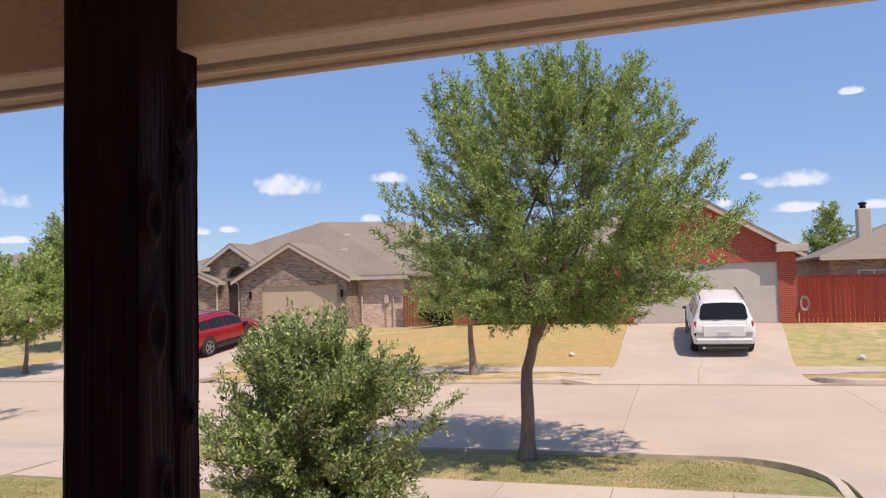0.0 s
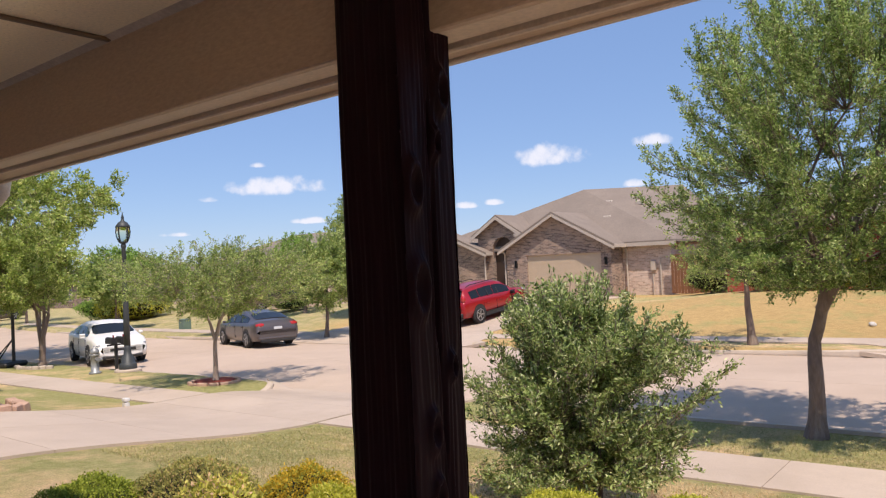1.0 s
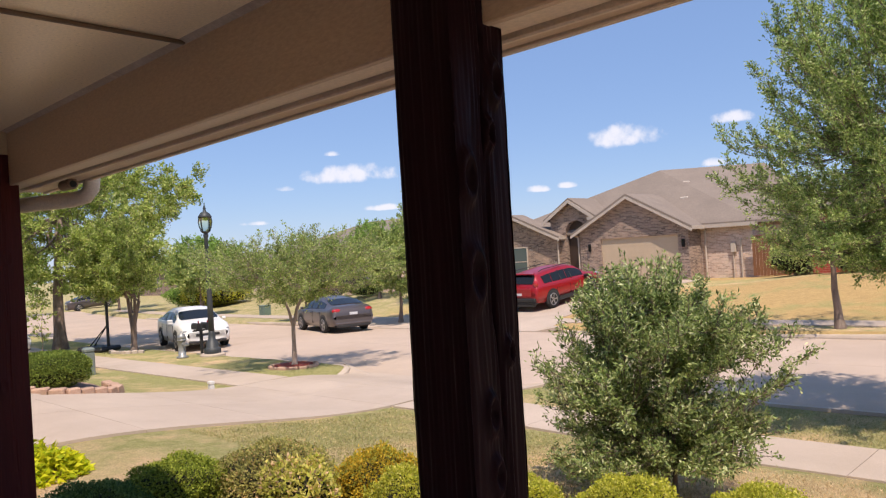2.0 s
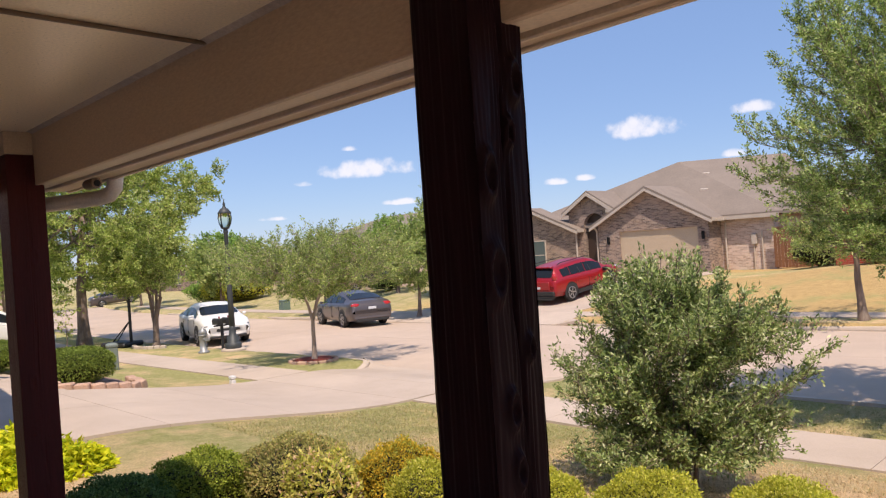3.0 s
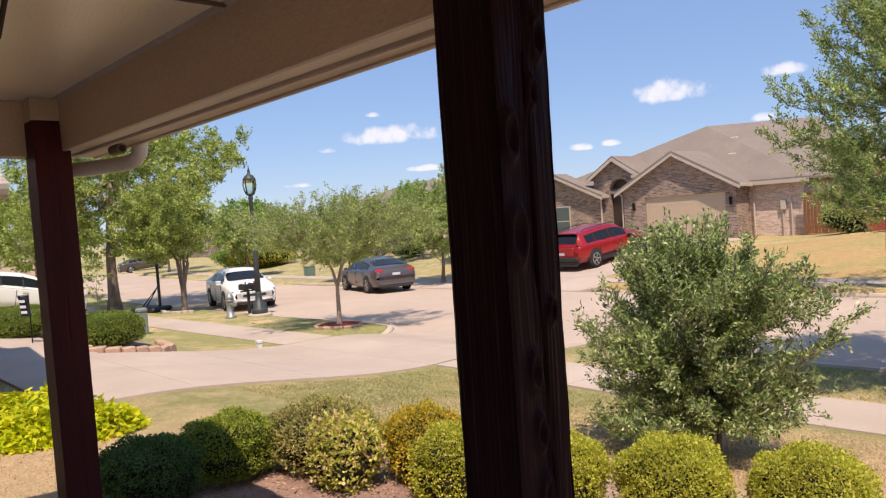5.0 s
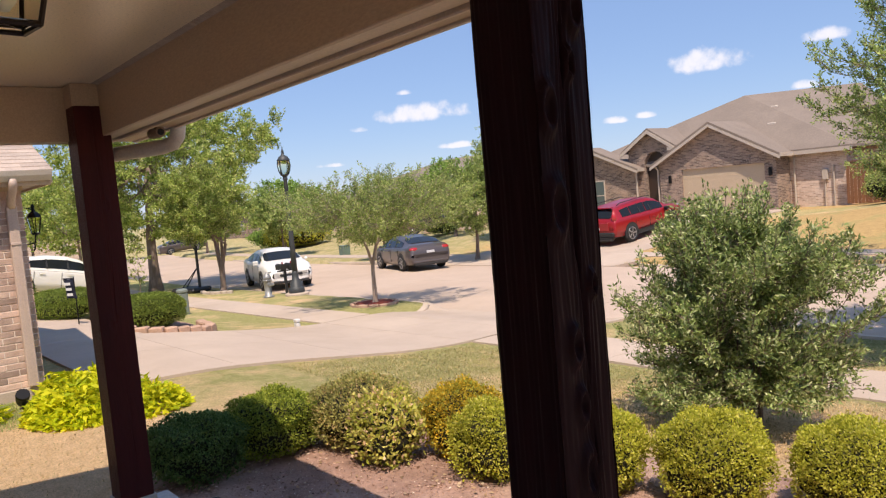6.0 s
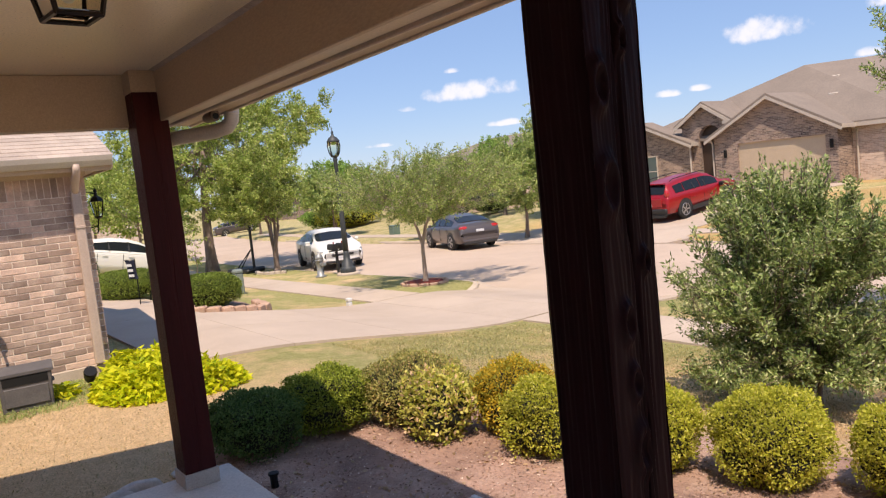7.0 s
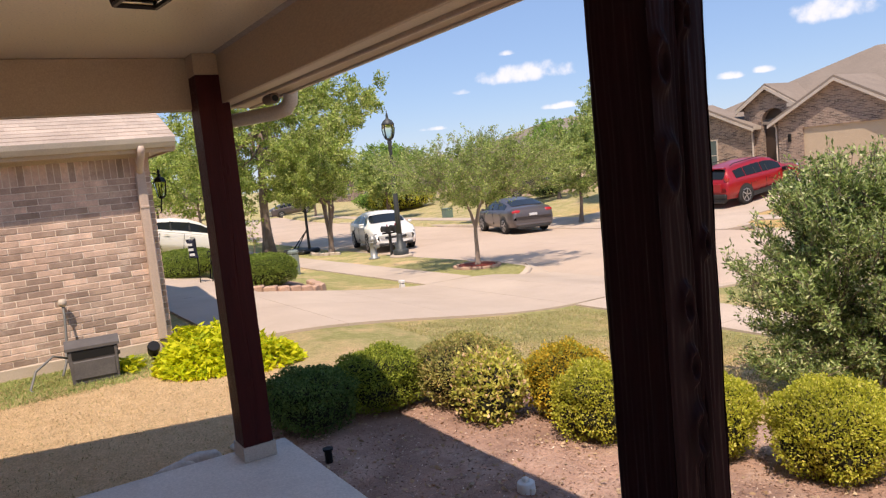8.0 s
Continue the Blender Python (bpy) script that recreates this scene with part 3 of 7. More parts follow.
def timber_post(x, y, side, z0, z1, seed, knots, label, wood, relief=1.0):
    """A rough-sawn square post with a long drying crack and knots."""
    root = thing("porch_post", x + side / 2, y + side / 2, z0, label=label, category="post", group="porch posts")
    rnd = random.Random(seed)
    h, n, rows = side / 2, 64, 300
    vs = []
    for j in range(rows + 1):
        z = (z1 - z0) * j / rows
        for k in range(4 * n):
            f, u = divmod(k, n)
            u = -h + side * u / n
            px, py = [(u, -h), (h, u), (-u, h), (-h, -u)][f]
            p = Vector((px, py, z))
            # wany edges
            nrm = Vector([(0, -1, 0), (1, 0, 0), (0, 1, 0), (-1, 0, 0)][f])
            d = 0.0026 * noise.noise(Vector((px * 55, py * 55, z * 4 + seed))) + 0.002 * noise.noise(Vector((px * 9, py * 9, z * 2.5 + seed)))
            corner = ease(0.012, 0.0, min(u + h, h - u))
            d -= 0.004 * corner + 0.003 * corner * noise.noise(Vector((z * 9, seed, f)))
            swirl = u
            if f in (1, 3):
                for ku, kz, kr in knots:
                    q = math.hypot((u - ku), (z + z0 - kz) * 0.45) / (kr * 1.25)
                    swirl += (u - ku) * 0.9 * math.exp(-q * q * 0.5)
                    d += 0.013 * math.exp(-((q - 0.75) / 0.3) ** 2) - 0.005 * math.exp(-(q / 0.4) ** 2)
                crack_u = 0.004 + 0.022 * noise.noise(Vector((z * 1.3, seed, f * 3.0))) + 0.007 * noise.noise(Vector((z * 5, seed, f)))
                d -= 0.022 * math.exp(-((u - crack_u) / 0.0055) ** 2) * (0.6 + 0.5 * noise.noise(Vector((z * 3, 5.0, seed))))
                # torn grain that ripples beside the crack
                w = (u - crack_u) / 0.020
                d += 0.0070 * math.exp(-w * w) * math.sin(u * 520 + 6 * noise.noise(Vector((z * 2.2, seed, 1.0)))) * (0.7 + 0.9 * noise.noise(Vector((z * 2.6, 9.0, seed))))
            # raised grain that runs round the knots
            d += 0.0008 * math.sin(swirl * 420 + 5 * noise.noise(Vector((z * 1.1, seed, f)))) * (0.6 + 0.6 * noise.noise(Vector((swirl * 30, z * 2.0, seed))))
            p += nrm * d * relief
            vs.append(p)
    m = 4 * n
    fs = [(j * m + k, j * m + (k + 1) % m, (j + 1) * m + (k + 1) % m, (j + 1) * m + k) for j in range(rows) for k in range(m)]
    fs += [tuple(range(m))[::-1], tuple(range(rows * m, rows * m + m))]
    shaft = mesh_object("shaft", vs, fs, wood, root, smooth=True)
    pb = surface("painted_post_block", (0.46, 0.42, 0.37), (0.40, 0.36, 0.32), 6, 0.6, 0.15, 90)
    if z0 > 0.1:
        part("base_block", box(-h - 0.012, h + 0.012, -h - 0.012, h + 0.012, SLAB - z0, 0.0, 0.004), pb, root, "grey painted base block")
    part("cap_block", box(-h - 0.004, h + 0.004, -h - 0.004, 0.215 - y - h - 0.002, z1 - z0, CEIL_Z - 0.003 - z0), PAINT, root, "tan painted block under the ceiling")
    return root


KNOTS = [(0.047, 2.172, 0.020), (-0.062 + 0.0, 1.95, 0.022), (-0.055, 1.73, 0.026), (-0.03, 1.42, 0.018), (-0.01, 1.12, 0.024), (0.02, 2.05, 0.014), (0.045, 1.55, 0.012), (-0.02, 1.28, 0.016), (-0.05, 0.9, 0.02)]
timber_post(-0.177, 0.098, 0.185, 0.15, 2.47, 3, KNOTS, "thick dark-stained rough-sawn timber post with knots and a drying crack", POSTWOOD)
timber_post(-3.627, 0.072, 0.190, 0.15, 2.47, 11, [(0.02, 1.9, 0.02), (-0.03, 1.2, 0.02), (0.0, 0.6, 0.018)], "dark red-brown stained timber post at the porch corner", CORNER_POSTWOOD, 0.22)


# ---- own garage wing ----
BRICK = surface("tan_brown_brick", (0.60, 0.435, 0.345), (0.44, 0.31, 0.245), 6, 0.9, 0.4, 70, c3=(0.72, 0.57, 0.47), piece=0.40, space="World")
MORTAR = surface("pale_mortar", (0.80, 0.68, 0.57), (0.72, 0.61, 0.51), 4, 0.95, 0.4, 60, space="World")
BRICKWORK = brick_wall("tan_brickwork", (0.33, 0.20, 0.135), (0.25, 0.15, 0.10), (0.42, 0.29, 0.20), (0.5, 0.41, 0.32))
WING_X, WING_Y, FOOT, BRICK_TOP = -8.6, 0.74, -0.02, 2.30


def build_wing():
    wall = thing("wall_garage", 0, 0, 0, label="tan and brown brick garage wall on a concrete footing", category="wall", kind="structure")
    part("backing", box(WING_X - 0.2, WING_X - 0.012, -8.0, WING_Y - 0.012, FOOT - 0.1, 2.5), MORTAR, wall)
    part("footing", box(WING_X - 0.2, WING_X + 0.012, -8.0, WING_Y + 0.012, -0.6, FOOT, 0.008), KERBSTONE, wall, "bare concrete footing")
    part("front_face", box(-15.0, WING_X - 0.202, WING_Y - 0.2, WING_Y, -0.5, 2.5), BRICKWORK, wall)
    eaves = thing("garage_eaves", 0, 0, 0, label="tan soffit, frieze and cream gutter on the garage", category="eaves", kind="structure")
    o = 0.27
    part("soffit", box(WING_X + 0.01, WING_X + o - 0.02, -8.0, WING_Y + o, 2.335, 2.35), TRIM_TAN, eaves)
    part("soffit", box(-15.0, WING_X + 0.005, WING_Y + 0.01, WING_Y + o, 2.335, 2.35), TRIM_TAN, eaves)
    part("frieze_board", box(WING_X + 0.002, WING_X + 0.022, -8.0, WING_Y + 0.02, 2.27, 2.333, 0.003), TRIM_TAN, eaves)
    part("fascia_board", box(WING_X + o - 0.018, WING_X + o, -8.0, WING_Y + o, 2.31, 2.47, 0.003), TRIM_TAN, eaves)
    part("fascia_board", box(-15.0, WING_X + o - 0.02, WING_Y + o - 0.018, WING_Y + o, 2.31, 2.47, 0.003), TRIM_TAN, eaves)
    gut = [(WING_X + o + 0.003, 2.475), (WING_X + o + 0.003, 2.36), (WING_X + o + 0.06, 2.36), (WING_X + o + 0.10, 2.42), (WING_X + o + 0.115, 2.475), (WING_X + o + 0.10, 2.475), (WING_X + o + 0.085, 2.425), (WING_X + o + 0.05, 2.375), (WING_X + o + 0.015, 2.375), (WING_X + o + 0.015, 2.475)]
    part("gutter", prism(gut, "y", -8.0, WING_Y + o), GUTTER, eaves, "cream metal gutter")
    # downspout: elbow from the gutter back to the wall, then down the corner
    ds = thing("downspout", WING_X, WING_Y - 0.13, -0.1, label="tan metal downspout down the brick corner", category="downspout")
    bm = tube([(o + 0.05, 0, 2.49), (o + 0.05, 0, 2.43), (o - 0.02, 0, 2.36), (0.10, 0, 2.26), (0.060, 0, 2.18)], 0.046, 10)
    part("elbow", bm, SPOUT, ds, smooth=True)
    part("pipe", box(0.014, 0.092, -0.055, 0.055, 0.10, 2.19, 0.010), SPOUT, ds)
    part("seam", box(0.093, 0.096, -0.012, 0.012, 0.11, 2.18, 0.001), SPOUT, ds)
    for z in (1.75,):
        part("strap", box(0.005, 0.102, -0.055, 0.055, z, z + 0.03, 0.003), SPOUT, ds)
    # shingled hip roof, course upon course
    roof = thing("garage_roof", 0, 0, 0, label="weathered tan-brown shingled hip roof of the garage", category="roof", kind="structure")
    rise, ex, courses, end = 0.42, 0.125, 34, WING_Y + o + 0.03
    vs, fs = [], []
    for k in range(courses):
        a, b = k * ex, (k + 1) * ex + 0.02
        x0, x1 = WING_X + o + 0.03 - a, WING_X + o + 0.03 - b
        z0, z1 = 2.475 + a * rise + 0.008, 2.475 + b * rise
        y = -8.0 + 0.165 * (k % 2)
        while y < end:
            w = min(0.33, end - y)
            dz = 0.003 * random.random()
            i = len(vs)
            vs += [(x0, y, z0 + dz), (x0, y + w - 0.0015, z0 + dz), (x1, y + w - 0.0015, z1), (x1, y, z1), (x0, y, z0 - 0.010), (x0, y + w - 0.0015, z0 - 0.010)]
            fs += [(i, i + 1, i + 2, i + 3), (i + 4, i + 5, i + 1, i)]
            y += w
    mesh_object("shingles", vs, fs, SHINGLE, roof)
    top = 2.47 + courses * ex * rise
    run = courses * ex
    deck = [(WING_X + o, 2.47), (WING_X + o - run, top - 0.01), (WING_X + o - 2 * run, 2.47)]
    part("deck", prism(deck, "y", -8.0, WING_Y - 0.02), SHINGLE, roof)
    board = [(WING_X + o + 0.02, 2.33), (WING_X + o + 0.02, 2.475), (WING_X + o - run, top), (WING_X + o - run, top - 0.16)]
    part("rake_board", prism(board, "y", WING_Y + o - 0.015, WING_Y + o + 0.012), TRIM_TAN, roof)
    part("rake_soffit", prism([(WING_X + o, 2.44), (WING_X + o, 2.455), (WING_X + o - run, top - 0.03), (WING_X + o - run, top - 0.045)], "y", WING_Y - 0.01, WING_Y + o - 0.016), TRIM_TAN, roof)
    # own house behind the porch closes the place
    back = box(-8.4, 7.5, -3.45, -3.2, -0.4, 2.9)
    tagged(part("wall_house", back, brick_wall("house_brickwork", (0.50, 0.37, 0.29), (0.39, 0.28, 0.215), (0.60, 0.47, 0.38), (0.68, 0.57, 0.46)), None), "tan brick wall of the house behind the porch", "wall", kind="structure")
    mainroof = prism([(-3.1, 2.95), (-3.1, 3.05), (-9.0, 5.6), (-14.0, 3.0), (-14.0, 2.9)], "x", -8.4, 8.0)
    tagged(part("house_roof", mainroof, SHINGLE, None), "brown shingled main roof of the house", "roof", kind="structure")
    return wall


wing_wall = build_wing()
# ---- houses across the street ----
# Brown-grey brick is darkened for gable shade, blush brick paled for sunlight.
SHADED_GREY_BRICK = brick_wall("shaded_brown_grey_brickwork", (0.33, 0.235, 0.18), (0.105, 0.075, 0.064), (0.48, 0.34, 0.26), (0.46, 0.39, 0.32))
SUNLIT_PINK_BRICK = brick_wall("sunlit_blush_brickwork", (0.66, 0.50, 0.41), (0.40, 0.28, 0.22), (0.78, 0.65, 0.56), (0.70, 0.62, 0.54))
RED_BRICK = brick_wall("red_brickwork", (0.38, 0.065, 0.035), (0.29, 0.048, 0.028), (0.43, 0.10, 0.06), (0.42, 0.22, 0.17))
FAR_SHINGLE = surface("far_roof_shingles", (0.245, 0.20, 0.165), (0.215, 0.175, 0.145), 0.8, 0.95, 0.4, 14, c3=(0.28, 0.23, 0.19), space="World")
GARAGE_TAN = surface("tan_garage_door", (0.52, 0.41, 0.29), (0.49, 0.385, 0.27), 2, 0.5, 0.05, 60)
GARAGE_WHITE = surface("off_white_garage_door", (0.54, 0.49, 0.43), (0.50, 0.455, 0.395), 2, 0.5, 0.05, 60)
WINDOW_GLASS = plain("window_glass", (0.10, 0.13, 0.13), 0.06, 0.0, spec=0.8)
SHADE_AND_DOOR = plain("entry_shade_and_door_wood", (0.05, 0.03, 0.022), 0.5)


def garage_door(parent, x0, x1, y, z0, z1, mat):
    d = part("garage_door", box(x0, x1, y - 0.03, y + 0.02, z0, z1), mat, parent, "ribbed sectional garage door")
    n = 4
    for i in range(n):
        a, b = z0 + (z1 - z0) * i / n, z0 + (z1 - z0) * (i + 1) / n
        k = 8
        for c in range(k):
            u, v = x0 + (x1 - x0) * c / k, x0 + (x1 - x0) * (c + 1) / k
            part("panel", box(u + 0.05, v - 0.05, y - 0.033, y - 0.029, a + 0.06, b - 0.06, 0.0015), mat, d)
    return d


def roof_plane(pts, thick=0.12):
    """A roof slab over a polygon of corners."""
    own = bmesh.new()
    top = [own.verts.new(p) for p in pts]
    low = [own.verts.new((p[0], p[1], p[2] - thick)) for p in pts]
    own.faces.new(top)
    own.faces.new(low[::-1])
    for i in range(len(top)):
        j = (i + 1) % len(top)
        own.faces.new((top[i], low[i], low[j], top[j]))
    bmesh.ops.recalc_face_normals(own, faces=own.faces[:])
    return own


def gable_front(house, x0, x1, y, base, eave, peak, depth, wall_mat, trim, over_x=0.35, over_y=0.35, opening=None, xp=None):
    """A projecting gable that faces the street: wall with an opening, rake boards, two roof slopes."""
    xm = (x0 + x1) / 2 if xp is None else xp
    outline = [(x0, base), (x0, eave), (xm, peak), (x1, eave), (x1, base)]
    if opening:
        a, b, t = opening
        outline = [(x0, base), (x0, eave), (xm, peak), (x1, eave), (x1, base), (b, base), (b, t), (a, t), (a, base)]
    part("gable_wall", prism(outline, "y", y, y + 0.2), wall_mat, house)
    part("side_wall", box(x0, x0 + 0.2, y + 0.2, y + depth, base, eave), wall_mat, house)
    part("side_wall", box(x1 - 0.2, x1, y + 0.2, y + depth, base, eave), wall_mat, house)
    sl = (peak - eave) / (xm - x0)
    sr = (peak - eave) / (x1 - xm)
    zl, zr, lift = eave - over_x * sl, eave - over_x * sr, 0.14
    for s, xe, ze in ((-1, x0 - over_x, zl), (1, x1 + over_x, zr)):
        part("roof", roof_plane([(xe, y - over_y, ze + lift), (xm, y - over_y, peak + lift), (xm, y + depth, peak + lift), (xe, y + depth, ze + lift)]), FAR_SHINGLE, house)
        board = [(xe, ze + lift - 0.13), (xm, peak + lift - 0.13), (xm, peak + lift - 0.27), (xe, ze + lift - 0.27)]
        part("rake_board", prism(board, "y", y - over_y - 0.03, y - over_y + 0.02), trim, house)
        under = [(xe, ze + lift - 0.14), (xm, peak + lift - 0.14), (xm, peak + lift - 0.17), (xe, ze + lift - 0.17)]
        part("soffit", prism(under, "y", y - over_y + 0.02, y - 0.002), trim, house)
        part("eave_fascia", box(xe - 0.02, xe + 0.03, y - over_y + 0.025, y + depth, ze - 0.04, ze + lift + 0.0), trim, house)


def hip_roof(house, x0, x1, y0, y1, z, ridge):
    """ridge: two corners (x, y, z)."""
    a, b = ridge
    c = [(x0, y0, z), (x1, y0, z), (x1, y1, z), (x0, y1, z)]
    for pts in ([c[0], c[1], b, a], [c[1], c[2], b], [c[2], c[3], a, b], [c[3], c[0], a]):
        part("roof", roof_plane(pts), FAR_SHINGLE, house)


def window(parent, x0, x1, y, z0, z1, trim, panes=2):
    w = part("window", box(x0, x1, y - 0.02, y + 0.05, z0, z1), WINDOW_GLASS, parent, "dark glazed window")
    part("frame", box(x0 - 0.06, x1 + 0.06, y - 0.035, y + 0.02, z1, z1 + 0.07), trim, w)
    part("sill", box(x0 - 0.08, x1 + 0.08, y - 0.06, y + 0.02, z0 - 0.07, z0), trim, w)
    for i in range(panes + 1):
        u = x0 + (x1 - x0) * i / panes
        part("mullion", box(u - 0.03, u + 0.03, y - 0.035, y + 0.02, z0, z1), trim, w)
    part("mullion", box(x0, x1, y - 0.03, y - 0.02, (z0 + z1) / 2 - 0.025, (z0 + z1) / 2 + 0.025), trim, w)
    return w


def beige_house():
    h = thing("house", -18, 36, -0.28, label="single-storey brown brick house with gables and a taupe shingle roof", category="house")
    h.matrix_basis = Matrix.Identity(4)
    G = -0.34
    # garage gable
    gable_front(h, -21.15, -14.95, 33.0, G, 2.42, 4.1, 7.0, SHADED_GREY_BRICK, TRIM_PALE, opening=(-19.85, -15.5, 1.98))
    garage_door(h, -19.85, -15.5, 33.12, -0.22, 1.98, GARAGE_TAN)
    part("lintel", box(-20.0, -15.35, 32.985, 32.999, 1.98, 2.16), SHADED_GREY_BRICK, h, "soldier course over the garage door")
    for x in (-20.5, -15.2):
        part("wall_lamp", box(x - 0.07, x + 0.07, 32.85, 32.99, 1.35, 1.75, 0.03), DARK, h, "small dark wall lantern")
    # recessed wall right of the garage, its sunlight put into a paler brick colour
    part("wall", box(-14.95, -12.6, 34.4, 34.6, G, 2.3), SUNLIT_PINK_BRICK, h)
    part("side_wall", box(-12.6, -12.4, 34.4, 46, G, 2.3), SUNLIT_PINK_BRICK, h)
    part("meter_box", box(-13.45, -13.2, 34.25, 34.39, 0.95, 1.45, 0.02), TRIM_PALE, h, "pale electric meter box")
    part("pipe", tube([(-12.95, 34.33, G), (-12.95, 34.33, 1.6)], 0.04, 8), TRIM_PALE, h)
    part("pipe", tube([(-13.35, 34.33, G), (-13.35, 34.33, 0.95)], 0.025, 8), TRIM_PALE, h)
    # entry gable with arch
    ax, r, sp = -21.95, 0.69, 2.45
    outline = [(-23.65, G), (-23.65, 3.39), (-22.18, 4.25), (-20.7, 3.39), (-20.7, G), (ax + r, G), (ax + r, sp)]
    outline += [(ax + r * math.cos(a), sp + r * math.sin(a)) for a in [math.pi * i / 10 for i in range(1, 10)]] + [(ax - r, sp), (ax - r, G)]
    part("entry_wall", prism(outline, "y", 33.9, 34.2), SHADED_GREY_BRICK, h)
    arch = [(ax + (r + 0.16) * math.cos(a), sp + (r + 0.16) * math.sin(a)) for a in [math.pi * i / 12 for i in range(13)]] + [(ax + r * math.cos(a), sp + r * math.sin(a)) for a in [math.pi * (12 - i) / 12 for i in range(13)]]
    part("arch", prism(arch, "y", 33.87, 33.9), SHADED_GREY_BRICK, h, "brick arch over the entry")
    # Flat dark panel painted as the shade inside the arch.
    part("entry_recess", box(ax - 0.8, ax + 0.8, 34.21, 34.26, G, 3.25), SHADE_AND_DOOR, h)
    for xe, s in ((-23.95, 1), (-20.4, -1)):
        ze = 3.18
        part("roof", roof_plane([(xe, 33.6, ze + 0.1), (-22.18, 33.6, 4.42), (-22.18, 39, 4.42), (xe, 39, ze + 0.1)]), FAR_SHINGLE, h)
        part("rake_board", prism([(xe, ze), (-22.18, 4.31), (-22.18, 4.13), (xe, ze - 0.2)], "y", 33.55, 33.6), TRIM_PALE, h)
    part("cornice", box(-20.95, -20.1, 33.5, 34.1, 3.1, 3.26), TRIM_PALE, h)
    # window gable
    gable_front(h, -29.0, -23.05, 33.6, G, 2.32, 3.62, 0.9, SHADED_GREY_BRICK, TRIM_PALE)
    window(h, -27.2, -25.2, 33.58, 0.15, 1.75, TRIM_PALE, 2)
    part("downspout", tube([(-22.75, 33.3, 2.2), (-22.98, 33.55, 2.0), (-22.98, 33.55, G)], 0.05, 8), TRIM_PALE, h)
    part("downspout", tube([(-14.6, 33.0, 2.3), (-14.7, 34.3, 2.1), (-14.7, 34.3, G)], 0.05, 8), TRIM_PALE, h)
    part("downspout", tube([(-21.35, 32.95, 2.3), (-21.3, 33.1, 2.1), (-21.3, 33.1, G)], 0.05, 8), TRIM_PALE, h)
    part("wall", box(-28.4, -12.6, 38.5, 38.7, G, 2.3), SHADED_GREY_BRICK, h)
    part("eave_fascia", box(-14.6, -12.0, 33.98, 34.02, 2.2, 2.38), TRIM_PALE, h)
    hip_roof(h, -29.0, -12.0, 34.0, 47.0, 2.45, ((-18.9, 38.2, 5.75), (-14.2, 41.5, 5.75)))
    for x, y in ((-16.9, 37.3), (-15.2, 37.6), (-16.4, 36.0)):
        zz = 2.45 + (y - 34.0) * 3.3 / 4.2 * (0.78 if x > -16 else 0.9)
        part("roof_vent", box(x - 0.22, x + 0.22, y - 0.2, y + 0.2, zz - 0.15, zz + 0.1, 0.04), TRIM_PALE, h, "low pale roof vent")
    return h


beige_house()


def red_house():
    h = thing("house", 1.8, 30, 0.1, label="single-storey red brick house with a white double garage door", category="house")
    h.matrix_basis = Matrix.Identity(4)
    G = 0.05
    gable_front(h, -1.35, 5.12, 28.0, G, 2.78, 4.75, 6.0, RED_BRICK, TRIM_PALE, opening=(-0.62, 4.5, 2.38), over_x=0.3, over_y=0.3)
    garage_door(h, -0.62, 4.5, 28.1, 0.12, 2.38, GARAGE_WHITE)
    part("lintel", box(-0.8, 4.7, 27.985, 27.999, 2.39, 2.62), RED_BRICK, h, "soldier course over the garage door")
    part("eave_return", box(4.45, 5.5, 27.66, 28.1, 2.72, 3.0, 0.01), TRIM_PALE, h, "pale boxed eave return")
    # wing behind the oak: entry and window
    part("wall", box(-8.6, -1.36, 30.5, 30.7, G, 2.6), RED_BRICK, h)
    part("side_wall", box(-8.6, -8.4, 30.7, 42, G, 2.6), RED_BRICK, h)
    part("side_wall", box(4.92, 5.12, 34.0, 42, G, 2.6), RED_BRICK, h)
    window(h, -6.6, -4.6, 30.48, 0.75, 2.2, TRIM_PALE, 2)
    part("entry_door", box(-2.9, -1.9, 30.44, 30.49, 0.12, 2.2), SHADE_AND_DOOR, h, "dark front door")
    part("porch_step", box(-3.6, -1.4, 29.0, 30.44, -0.1, 0.12, 0.01), KERBSTONE, h)
    hip_roof(h, -9.1, 5.5, 29.9, 42.0, 2.7, ((-4.0, 36.0, 5.2), (1.6, 36.0, 5.2)))
    reel = bmesh.new()
    for k in range(3):
        rr = 0.20 + 0.03 * k
        tube([(5.32 + rr * math.cos(t) * 0.55, 27.93 - 0.02 * k, 0.85 + rr * 1.0 * math.sin(t)) for t in [2 * math.pi * i / 16 for i in range(17)]], 0.016, 6, reel)
    part("hose_coil", reel, plain("faded_hose", (0.30, 0.29, 0.26), 0.6), h, "pale hose coiled on the wall")
    return h


red_house()


